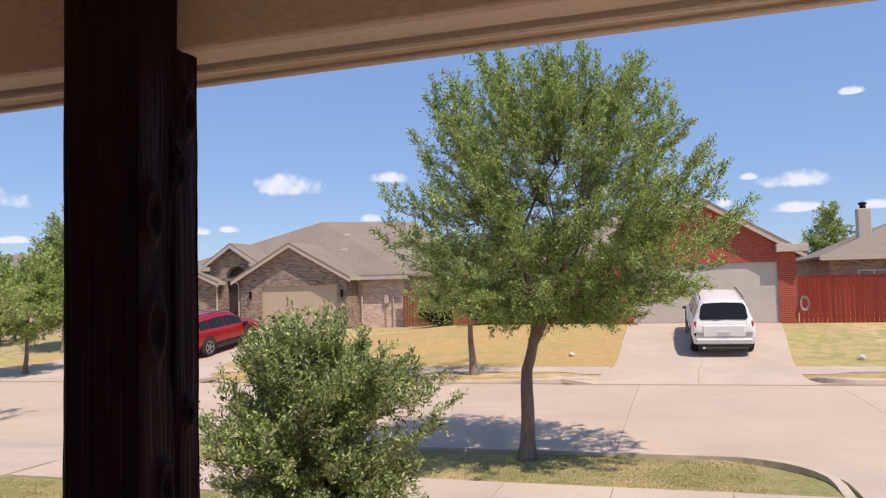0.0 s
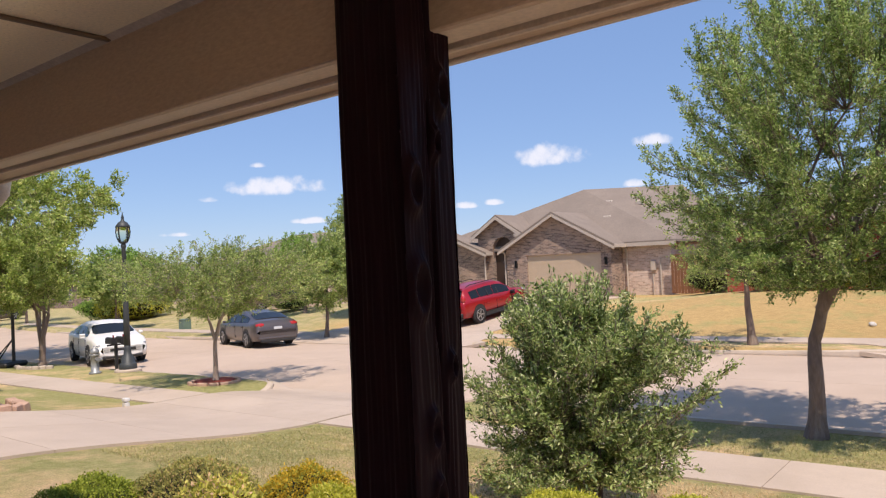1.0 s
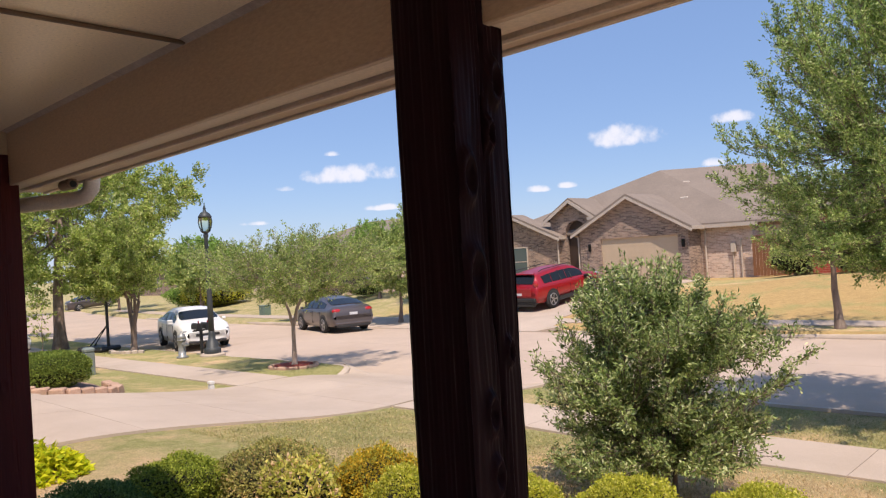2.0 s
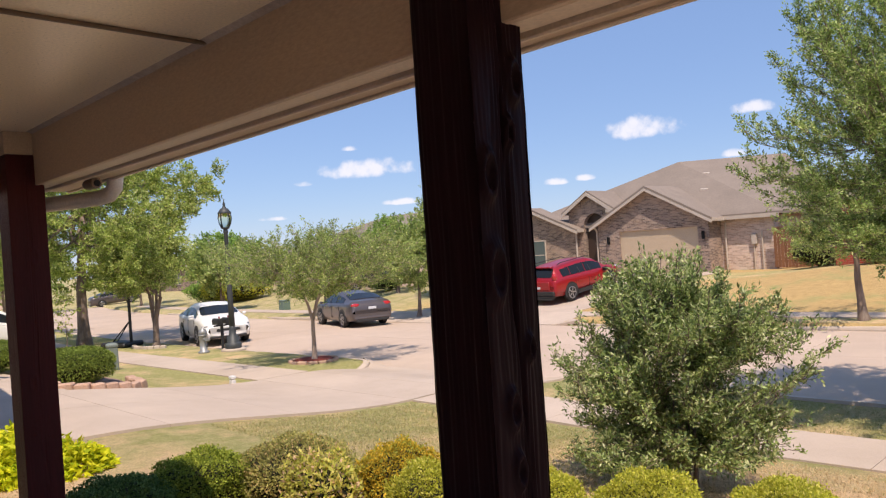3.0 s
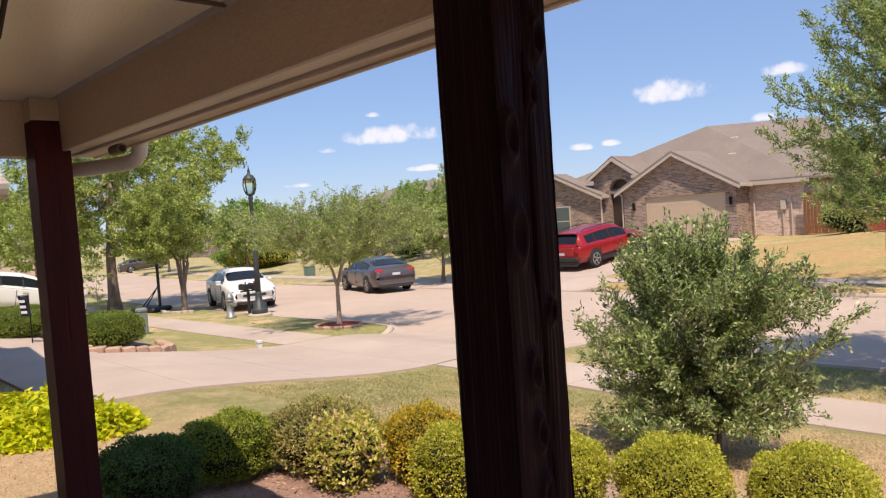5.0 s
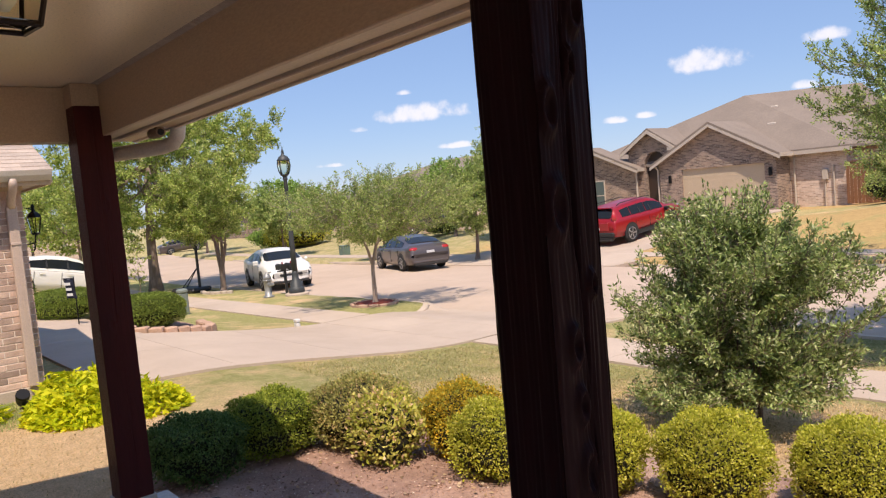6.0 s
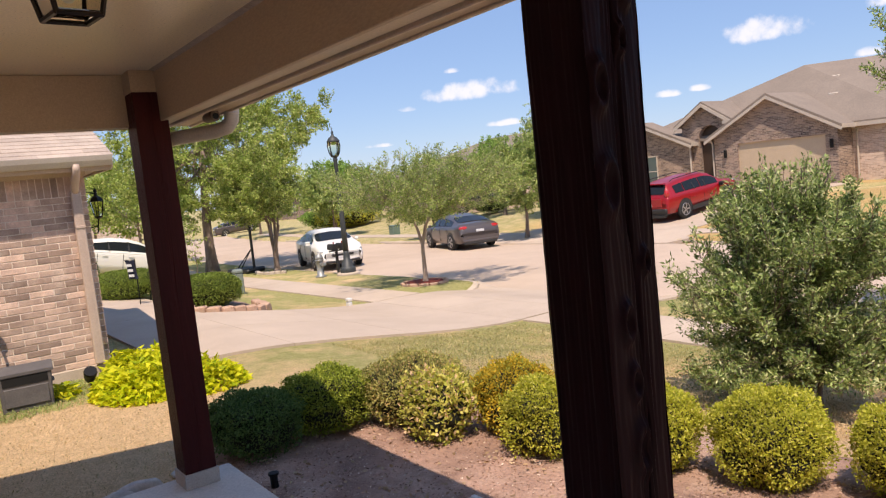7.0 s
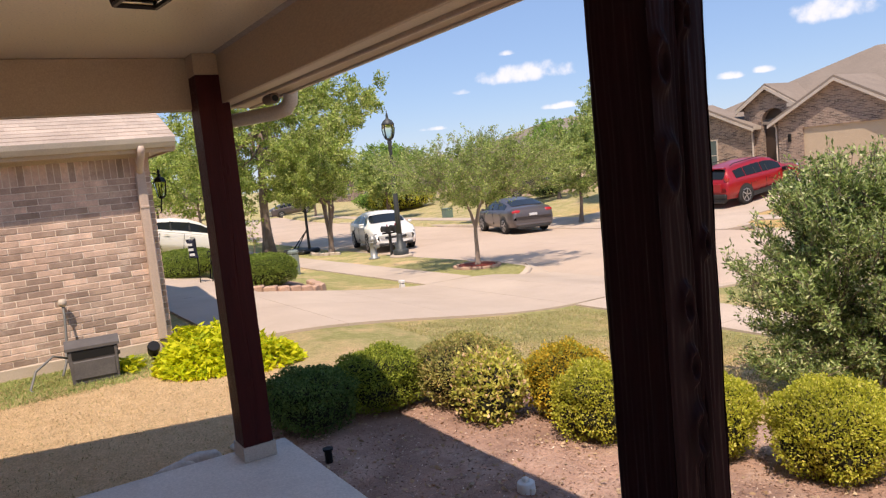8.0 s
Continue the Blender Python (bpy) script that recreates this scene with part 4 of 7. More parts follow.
def far_house(x0, x1, y0, y1, g, mat, ridge_h, label, windows=2, chimney=None):
    h = thing("house", 0, 0, 0, label=label, category="house", group="houses along the street")
    part("wall", box(x0, x1, y0, y1, g - 0.6, g + 2.7), mat, h)
    w, d = x1 - x0, y1 - y0
    m = min(w, d) / 2 * 0.85
    if w > d:
        ridge = ((x0 + m, (y0 + y1) / 2, g + ridge_h), (x1 - m, (y0 + y1) / 2, g + ridge_h))
        hip_roof(h, x0 - 0.4, x1 + 0.4, y0 - 0.4, y1 + 0.4, g + 2.8, ridge)
    else:
        a, b = ((x0 + x1) / 2, y0 + m, g + ridge_h), ((x0 + x1) / 2, y1 - m, g + ridge_h)
        c = [(x0 - 0.4, y0 - 0.4, g + 2.8), (x1 + 0.4, y0 - 0.4, g + 2.8), (x1 + 0.4, y1 + 0.4, g + 2.8), (x0 - 0.4, y1 + 0.4, g + 2.8)]
        for pts in ([c[0], c[1], a], [c[1], c[2], b, a], [c[2], c[3], b], [c[3], c[0], a, b]):
            part("roof", roof_plane(pts), FAR_SHINGLE, h)
    part("fascia", box(x0 - 0.42, x1 + 0.42, y0 - 0.43, y0 - 0.405, g + 2.62, g + 2.8), TRIM_PALE, h)
    for i in range(windows):
        u = x0 + w * (i + 0.5) / windows
        window(h, u - 0.6, u + 0.6, y0 - 0.02, g + 0.7, g + 2.1, TRIM_PALE)
    if chimney:
        cx, cy = chimney
        part("chimney", box(cx - 0.28, cx + 0.28, cy - 0.3, cy + 0.3, g + 2.8, g + ridge_h + 0.2, 0.02), TRIM_PALE, h, "pale rendered chimney")
        part("chimney_cap", lathe([(0.14, 0), (0.14, 0.2), (0.2, 0.22), (0.2, 0.28), (0.06, 0.34)], 10, move=(cx, cy, g + ridge_h + 0.2)), DARK, h)
    return h


far_house(7.6, 22, 36.0, 47, -0.1, SHADED_GREY_BRICK, 4.9, "brown-roofed brick house with a pale chimney behind the fence", 4, chimney=(9.65, 38.6))
far_house(-47, -33, 30, 42, -0.5, SUNLIT_PINK_BRICK, 5.0, "tan brick house with a brown hip roof behind trees", 3)
far_house(-66, -52, 40, 52, -0.8, SUNLIT_PINK_BRICK, 4.9, "tan brick house with a brown hip roof far along the street", 3)
far_house(-86, -71, 36, 48, -1.0, SHADED_GREY_BRICK, 4.9, "brown brick house far along the street", 3)
far_house(-106, -92, 8, 22, -1.2, SUNLIT_PINK_BRICK, 5.2, "tan brick house at the street's far end", 3)
far_house(-62, -48, -8, 3.5, -0.6, SUNLIT_PINK_BRICK, 5.8, "tan brick house beyond the neighbour's garden", 3)


def fence(x0, x1, y, z, height, mat, label, y1=None):
    """Upright boards on rails."""
    f = thing("fence", 0, 0, 0, label=label, category="fence", kind="structure")
    n = int((x1 - x0) / 0.148)
    me = None
    for i in range(n):
        x = x0 + (x1 - x0) * i / n
        if me is None:
            bm = box(0, 0.138, -0.01, 0.01, 0, height, 0.003)
            first = part("board", bm, mat, f)
            me = first.data
            ob = first
        else:
            ob = new("board", me)
            ob.parent = f
        ob.location = (x, (y if y1 is None else y + (y1 - y) * i / n) + random.uniform(-0.006, 0.006), z + random.uniform(-0.012, 0.012))
    for zz in (0.25, height - 0.25):
        part("rail", box(x0, x1, y + 0.02, y + 0.06, z + zz, z + zz + 0.09), mat, f)
    part("cap", box(x0, x1, y - 0.03, y + 0.06, z + height + 0.015, z + height + 0.05), mat, f)
    return f


FENCE_RED = surface("red_stained_boards", (0.27, 0.030, 0.014), (0.21, 0.022, 0.011), 3, 0.6, 0.3, 40, stretch=(3, 3, 0.3), piece=0.18)
FENCE_BROWN = surface("brown_cedar_boards", (0.25, 0.115, 0.055), (0.19, 0.085, 0.04), 3, 0.7, 0.3, 40, stretch=(3, 3, 0.3), piece=0.18)
fence(5.2, 10.6, 28.3, 0.08, 1.72, FENCE_RED, "red-stained board fence beside the brick house")
fence(10.7, 13.4, 27.9, 0.08, 1.75, FENCE_BROWN, "brown board fence beyond the red one")
fence(-12.3, -8.7, 34.0, -0.2, 1.85, FENCE_BROWN, "brown cedar board fence between the houses")
# ---- plants ----
def leaf_mesh(name, centre, way, length, width, material, parent, rng, label="", droop=0.35):
    """One mesh of many small folded leaves."""
    n = len(centre)
    way = way / np.linalg.norm(way, axis=1, keepdims=True)
    side = np.cross(way, rng.normal(size=(n, 3)))
    side /= np.linalg.norm(side, axis=1, keepdims=True) + 1e-9
    up = np.cross(side, way)
    ln = (length * rng.uniform(0.65, 1.25, n))[:, None]
    wd = (width * rng.uniform(0.7, 1.25, n))[:, None]
    v = np.empty((n, 4, 3))
    v[:, 0] = centre
    v[:, 1] = centre + way * ln * 0.5 + side * wd * 0.5 + up * wd * 0.18
    v[:, 2] = centre + way * ln - up * ln * droop * 0.3
    v[:, 3] = centre + way * ln * 0.5 - side * wd * 0.5 + up * wd * 0.18
    me = bpy.data.meshes.new(name)
    me.vertices.add(4 * n)
    me.vertices.foreach_set("co", v.astype(np.float32).ravel())
    me.loops.add(4 * n)
    me.loops.foreach_set("vertex_index", np.arange(4 * n, dtype=np.int32))
    me.polygons.add(n)
    me.polygons.foreach_set("loop_start", np.arange(0, 4 * n, 4, dtype=np.int32))
    me.materials.append(material)
    me.update()
    me.validate()
    ob = new(name, me)
    ob.parent = parent
    return tagged(ob, label) if label else ob


def add_tube(vs, fs, pts, radii, sides):
    i0 = len(vs)
    last = None
    for i, p in enumerate(pts):
        d = (pts[min(i + 1, len(pts) - 1)] - pts[max(i - 1, 0)])
        d = d.normalized() if d.length > 1e-6 else Vector((0, 0, 1))
        a = d.orthogonal().normalized() if last is None else (last - d * last.dot(d))
        a = a.normalized() if a.length > 1e-6 else d.orthogonal().normalized()
        last = a
        c = d.cross(a)
        for k in range(sides):
            t = 2 * math.pi * k / sides
            vs.append(p + radii[i] * (a * math.cos(t) + c * math.sin(t)))
    for i in range(len(pts) - 1):
        for k in range(sides):
            fs.append((i0 + i * sides + k, i0 + i * sides + (k + 1) % sides, i0 + (i + 1) * sides + (k + 1) % sides, i0 + (i + 1) * sides + k))


def curve_to(a, b, bow, rnd, n=5):
    """Points from a to b with a bow upward and some wander."""
    out = []
    w = Vector((rnd.uniform(-1, 1), rnd.uniform(-1, 1), 0)) * (b - a).length * 0.08
    for i in range(n + 1):
        t = i / n
        p = a.lerp(b, t) + (Vector((0, 0, bow)) + w) * math.sin(math.pi * t) * (b - a).length
        out.append(p)
    return out


def tree(name, x, y, stems, centre, radii, clumps, twigs, leaves, leaf, material, seed, label, bark=None, limbs=8, twig=0.42, upright=0.5, shell=0.45, lumps=0.3, stem_r=0.12, group="", z=None, stray=0.0, category="tree", profile=None, plume=0.9, lean=(0.0, 0.0)):
    """A tree: tapered stems and limbs, branches that reach an uneven crown, and sprays of leaves along their outer ends.
    stems: lists of (x, y, z) from the base up; centre: the crown's middle; radii: across, along, up, down.
    profile: (height, radius) pairs of the crown, or an egg from the radii; plume: the leafy length of a branch."""
    rnd, rng = random.Random(seed), np.random.default_rng(seed)
    root = thing(name, x, y, ground_z(x, y) if z is None else z, label=label, category=category, group=group)
    vs, fs = [], []
    c = Vector(centre)
    if profile is None:
        hs = [c.z - radii[3] + (radii[2] + radii[3]) * i / 12 for i in range(13)]
        rs = [radii[0] * math.sqrt(max(1 - ((h - c.z) / (radii[2] if h > c.z else radii[3])) ** 2, 0.02)) for h in hs]
    else:
        hs, rs = [p[0] for p in profile], [p[1] for p in profile]
    flat_y = radii[1] / radii[0]
    joints = []
    for s in stems:
        pts = [Vector(p) for p in s]
        fine = []
        for a, b in zip(pts, pts[1:]):
            fine += [a.lerp(b, k / 4) for k in range(4)]
        fine.append(pts[-1])
        fine = [p + Vector((noise.noise(p * 1.7 + Vector((seed, 0, 0))), noise.noise(p * 1.7 + Vector((0, seed, 0))), 0)) * stem_r * 0.35 for p in fine]
        rr = [stem_r * (1.0 - 0.45 * i / (len(fine) - 1)) * (1 + (0.55 * math.exp(-i * 1.3) if pts[0].z < 0.2 else -0.2)) for i in range(len(fine))]
        add_tube(vs, fs, fine, rr, 10)
        joints.append((fine[-1], rr[-1]))

    def crown_point(h, a, f):
        """A place at height h and bearing a, the share f of the way out to the crown's edge."""
        way = Vector((math.cos(a), math.sin(a), 0))
        r = float(np.interp(h, hs, rs)) * f * (1 + lumps * 1.6 * noise.noise(Vector((way.x * 1.6, way.y * 1.6, h * 0.8 / max(rs) * 2 + seed))))
        up = (h - hs[0]) / (hs[-1] - hs[0])
        return Vector((c.x + lean[0] * up + way.x * r, c.y + lean[1] * up + way.y * r * flat_y, h)), way

    low, high = hs[0], hs[-1]
    nodes = []
    for k in range(limbs):
        top, r0 = joints[k % len(joints)]
        end, _ = crown_point(low + (high - low) * (0.12 + 0.72 * ((k * 0.618) % 1.0)), 2.4 * k + rnd.random() * 0.6, 0.5 * (1 - 0.4 * ((k * 0.618) % 1.0)))
        pts = curve_to(top, end, -0.05, rnd, 6)
        add_tube(vs, fs, pts, [r0 * 0.62 * (1 - 0.75 * i / 6) for i in range(7)], 7)
        nodes += [(p, r0 * 0.62 * (1 - 0.75 * i / 6)) for i, p in enumerate(pts)][1:]
    weight = [max(r, 0.15) for r in rs]
    C, D = [], []
    for k in range(clumps):
        i = rnd.choices(range(len(hs) - 1), [weight[j] + weight[j + 1] for j in range(len(hs) - 1)])[0]
        h = hs[i] + (hs[i + 1] - hs[i]) * rnd.random()
        f = shell + (1 - shell) * rnd.random() ** 0.6
        if rnd.random() < stray:
            f *= rnd.uniform(1.05, 1.2)
        p, way = crown_point(h, rnd.uniform(0, 2 * math.pi), f)
        up = (h - low) / (high - low)
        near, nr = min(nodes, key=lambda q: (q[0] - p).length + max(q[0].z - p.z, 0) * 0.7)
        pts = curve_to(near, p, -0.10 + 0.12 * rnd.random(), rnd, 6)
        span = (p - near).length
        tip = (way * (1.0 - 0.75 * up) + Vector((rnd.gauss(0, 0.25), rnd.gauss(0, 0.25), upright * (0.1 + 1.1 * up) + rnd.gauss(0, 0.25)))).normalized()
        pts += [p + tip * plume * 0.16, p + tip * plume * 0.34 + Vector((0, 0, plume * 0.05))]
        span += plume * 0.34
        rad = max(nr * 0.4, 0.006)
        add_tube(vs, fs, pts, [max(rad * (1 - 0.9 * j / 8), 0.003) for j in range(9)], 4)
        start = max(0.0, 1 - plume / max(span, 0.01))
        for j in range(twigs):
            t = start + (1 - start) * (j + rnd.random()) / twigs
            u = t * 8
            i = min(int(u), 7)
            q = pts[i].lerp(pts[i + 1], u - i)
            along = (pts[i + 1] - pts[i]).normalized()
            d = (along * 0.9 + Vector((rnd.gauss(0, 0.6), rnd.gauss(0, 0.6), rnd.gauss(0, 0.45) + upright * 0.45))).normalized()
            ln = twig * rnd.uniform(0.5, 1.2) * (1.15 - 0.55 * (t - start) / max(1 - start, 0.01))
            e = q + d * ln
            add_tube(vs, fs, [q, q + d * ln * 0.5 + Vector((0, 0, -0.01)), e], [0.004, 0.003, 0.0015], 3)
            m = max(3, int(leaves * rnd.uniform(0.6, 1.3)))
            tt = rng.uniform(0.1, 1.05, m)[:, None]
            C.append(np.array(q)[None] + np.array(d * ln)[None] * tt + rng.normal(size=(m, 3)) * leaf[0] * 0.45)
            D.append(np.array(d)[None] * 0.75 + rng.normal(size=(m, 3)) * 0.6)
    mesh_object("trunk", vs, fs, bark or BARK, root, smooth=True)
    leaf_mesh("crown", np.concatenate(C), np.concatenate(D), leaf[0], leaf[1], material, root, rng)
    return root


PALE_BARK = surface("pale_tan_bark", (0.42, 0.33, 0.27), (0.28, 0.215, 0.17), 6, 0.95, 0.8, 26, c3=(0.50, 0.42, 0.36), stretch=(1.6, 1.6, 0.35), bump_dist=0.015)
OAK = leaf_stuff("oak_leaves", (0.115, 0.190, 0.036), (0.43, 0.56, 0.165), (0.58, 0.64, 0.27), 0.20, glow=0.43, rough=0.45, sheen=0.35)
BUSH = leaf_stuff("bush_leaves", (0.090, 0.145, 0.036), (0.43, 0.53, 0.175), (0.64, 0.67, 0.34), 0.18, glow=0.38, rough=0.42, sheen=0.4)
LIGHT = leaf_stuff("light_green_leaves", (0.185, 0.265, 0.050), (0.52, 0.61, 0.17), (0.66, 0.68, 0.26), 0.16, glow=0.50)
MID = leaf_stuff("mid_green_leaves", (0.165, 0.245, 0.060), (0.45, 0.54, 0.17), (0.58, 0.62, 0.24), 0.16, glow=0.44)
BRIGHT = leaf_stuff("bright_green_leaves", (0.14, 0.25, 0.045), (0.38, 0.55, 0.13), glow=0.45)

tree("oak_tree", -1.2, 9.65, [[(0, 0, 0), (0.05, 0, 0.9), (0.02, 0.05, 1.3), (0.2, 0, 1.95), (0.26, 0.03, 2.2)], [(0.12, 0.02, 1.7), (0.36, 0.03, 2.1), (0.62, -0.02, 2.55)]], (0.46, 0.0, 3.2), (2.5, 2.35, 2.6, 1.0), 500, 13, 38, (0.046, 0.018), OAK, 5,
     "young live oak with a grey trunk and full green crown", stem_r=0.105, limbs=18, twig=0.30, upright=0.75, shell=0.22, lumps=0.16, stray=0.10, plume=0.95,
     profile=[(1.98, 0.9), (2.3, 1.8), (2.8, 2.25), (3.3, 2.3), (3.8, 2.25), (4.4, 2.0), (4.9, 1.75), (5.25, 1.4), (5.5, 0.9)])
tree("shrub", -2.1, 4.85, [[(0.02 * k, 0.03 * (k % 2), 0), (0.14 * math.cos(k * 1.3), 0.14 * math.sin(k * 1.3), 0.35)] for k in range(6)], (0.0, 0, 1.0), (0.92, 0.9, 0.88, 0.72), 360, 11, 23, (0.047, 0.0155), BUSH, 9,
     "large loose evergreen bush with small grey-green leaves", stem_r=0.025, limbs=22, twig=0.17, upright=0.8, shell=0.12, lumps=0.20, stray=0.10, category="bush", plume=0.6,
     profile=[(0.22, 0.66), (0.45, 0.90), (0.8, 0.98), (1.15, 0.95), (1.45, 0.79), (1.68, 0.54), (1.86, 0.26)])
tree("tree", -14.32, 9.46, [[(0, 0, 0), (0.02, 0.02, 1.0), (0.08, 0.12, 1.45), (0.2, 0.36, 1.95)], [(0.01, 0.01, 1.05), (0.03, -0.10, 1.4), (0.05, -0.35, 1.9)]], (0.1, 0.1, 2.4), (2.1, 2.1, 0.85, 0.72), 340, 6, 24, (0.058, 0.026), MID, 21,
     "small round-headed tree in a ring of red mulch", bark=PALE_BARK, stem_r=0.056, limbs=9, twig=0.36, upright=0.25, shell=0.3, lumps=0.3, stray=0.06, group="street trees")
tree("tree", -28.3, 8.75, [[(0, 0, 0), (0.02, 0, 2.2), (0.1, 0.1, 3.6), (0.0, 0.2, 5.0)]], (0.2, 0.4, 4.9), (4.1, 3.9, 3.1, 2.8), 430, 6, 30, (0.125, 0.066), LIGHT, 31,
     "tall yellow-green shade tree with a thick grey trunk", stem_r=0.20, limbs=16, twig=0.6, upright=0.2, shell=0.3, lumps=0.35, stray=0.08, group="street trees")
tree("tree", -23.8, 9.55, [[(0, 0, 0), (0.1, 0.0, 0.8), (0.35, 0.1, 1.7)], [(0.05, 0, 0), (-0.1, 0.05, 0.8), (-0.4, 0.05, 1.8)], [(0, 0.05, 0.4), (0.05, 0.1, 1.9)]], (-0.2, -0.45, 3.0), (1.5, 1.4, 1.4, 1.2), 240, 5, 26, (0.09, 0.045), LIGHT, 37,
     "forked tree with a light olive-green crown", stem_r=0.10, limbs=9, twig=0.5, upright=0.3, shell=0.3, lumps=0.3, stray=0.08, group="street trees")
tree("tree", -4.5, 18.9, [[(0, 0, 0), (-0.08, 0, 1.0), (-0.12, 0.0, 1.7)]], (-0.1, 0, 2.6), (1.7, 1.7, 1.3, 1.0), 130, 5, 14, (0.09, 0.04), MID, 41,
     "small street tree with a pale trunk on the opposite verge", stem_r=0.10, limbs=8, twig=0.45, upright=0.3, group="street trees")
for k, (x, y, h, w, mt, sd) in enumerate([(-29.3, 25.5, 4.0, 1.9, BRIGHT, 51), (-21.0, 19.3, 3.9, 1.4, MID, 52), (-27.4, 19.2, 2.6, 1.0, MID, 53), 
                                          (-40.0, 20.6, 4.0, 1.7, MID, 55), (-46.0, 24.0, 4.6, 2.3, BRIGHT, 56), (-53.0, 22.0, 4.6, 2.4, MID, 58),
                                          (-40.0, 9.0, 5.2, 2.6, LIGHT, 59), (-48.0, 8.4, 6.0, 3.0, LIGHT, 60), (-60.0, 24.0, 6.0, 3.0, MID, 61), (-39.5, 1.0, 7.0, 3.4, LIGHT, 62), (-24.5, -1.0, 6.0, 2.8, LIGHT, 63),
                                          (-70.0, 19.0, 6.0, 3.2, BRIGHT, 64), (-82.0, 9.0, 7.0, 4.0, MID, 65), (-24.0, 24.0, 5.6, 1.0, MID, 67), (-95, 25, 7, 4, MID, 68), (9.3, 44.5, 5.2, 1.2, MID, 69), (-43.0, 1.5, 6.0, 3.0, MID, 70), (-25.9, 7.35, 2.1, 0.42, LIGHT, 71)]):
    far = abs(x) > 36
    thin = w < 0.5
    tree("tree", x, y, [[(0, 0, 0), (0.05, 0.03, h * 0.22), (0.1, 0, h * 0.42)]], (0.05, 0, h * 0.62), (w, w, h * 0.42, h * 0.30), 22 if thin else 110 if far else 150, 3 if thin else 5, 6 if thin else 13 if far else 22, (0.22, 0.12) if far else (0.115, 0.06), mt, sd,
         "leafy green tree along the street" if k else "bright green tree on the opposite lawn", stem_r=0.02 if thin else 0.05 + 0.025 * h / 3, limbs=7, twig=0.25 if thin else 0.5, upright=0.35, group="trees along the street", lumps=0.4, stray=0.08)


def clipped_shrub(x, y, r, h, material, leaf, count, seed, label, name="boxwood", lumps=0.07, loose=0.05, z=None, square=2.5, ry=None):
    """A trimmed shrub: twiggy core coloured near black for the shade inside, and a coat of small leaves turned every
    way.
    """
    rng = np.random.default_rng(seed)
    root = thing(name, x, y, ground_z(x, y) if z is None else z, label=label, category="shrub" if name != "hedge" else "hedge")
    ry = ry or r
    u = rng.normal(size=(count, 3))
    u[:, 2] = np.abs(u[:, 2] + 0.25) * np.where(rng.random(count) < 0.72, 1, -0.85)
    u /= np.linalg.norm(u, axis=1, keepdims=True)
    q = (np.abs(u) ** square).sum(1) ** (-1 / square)
    nz = np.array([noise.noise(Vector(a) * 2.3 + Vector((seed, 0, 0))) for a in u])
    depth = 1 - np.abs(rng.normal(size=count)) * loose * 1.6 + np.where(rng.random(count) < 0.05, loose * 0.9, 0)
    k = q * (1 + lumps * 2 * nz) * depth
    p = np.stack([u[:, 0] * k * r, u[:, 1] * k * ry, h * 0.52 + u[:, 2] * k * h * np.where(u[:, 2] > 0, 0.48, 0.5)], 1)
    d = u * 0.40 + rng.normal(size=(count, 3)) * 0.75
    d[:, 2] += 0.42
    leaf_mesh("foliage", p, d, leaf[0], leaf[1], material, root, rng)
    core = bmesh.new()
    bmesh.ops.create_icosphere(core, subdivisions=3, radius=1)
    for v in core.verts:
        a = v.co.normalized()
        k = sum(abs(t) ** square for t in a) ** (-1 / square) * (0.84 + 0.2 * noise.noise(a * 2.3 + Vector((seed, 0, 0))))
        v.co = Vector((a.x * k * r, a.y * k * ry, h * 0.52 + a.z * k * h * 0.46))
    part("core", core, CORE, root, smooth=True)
    st = bmesh.new()
    for i in range(4):
        tube([(0.03 * i - 0.05, 0.02 * (i % 2), -0.02), (0.06 * i - 0.1, 0.05 * (i % 2), h * 0.3)], 0.012, 5, st)
    part("stem", st, BARK, root)
    return root


# Near-black colour holds the shade among the inner twigs.
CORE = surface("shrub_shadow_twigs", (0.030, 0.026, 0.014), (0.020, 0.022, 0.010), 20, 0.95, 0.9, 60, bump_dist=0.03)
# Leaf green deepened to carry the porch's shade on the first shrub.
BOX_SHADED = leaf_stuff("shaded_box_leaves", (0.075, 0.14, 0.036), (0.20, 0.29, 0.08), glow=0.25)
BOX_GREEN = leaf_stuff("green_box_leaves", (0.17, 0.23, 0.026), (0.46, 0.51, 0.080), glow=0.42)
HEDGE_GREEN = leaf_stuff("hedge_leaves", (0.115, 0.175, 0.028), (0.34, 0.42, 0.085), glow=0.35)
BOX_BROWN = leaf_stuff("bronze_box_leaves", (0.27, 0.27, 0.075), (0.56, 0.51, 0.17), (0.64, 0.46, 0.20), 0.16, glow=0.42)
CREAM = leaf_stuff("cream_variegated_leaves", (0.38, 0.42, 0.05), (0.84, 0.74, 0.22), (0.82, 0.58, 0.34), 0.16, glow=0.4)
ORANGE = leaf_stuff("amber_leaves", (0.38, 0.31, 0.03), (0.84, 0.56, 0.06), (0.42, 0.42, 0.07), 0.25, glow=0.4)
YELLOWISH = leaf_stuff("yellow_green_box_leaves", (0.38, 0.40, 0.036), (0.70, 0.67, 0.100), (0.78, 0.72, 0.18), 0.14, glow=0.48)
LIME = leaf_stuff("lime_leaves", (0.50, 0.56, 0.014), (0.80, 0.76, 0.035), (0.40, 0.50, 0.02), 0.2, glow=0.4)

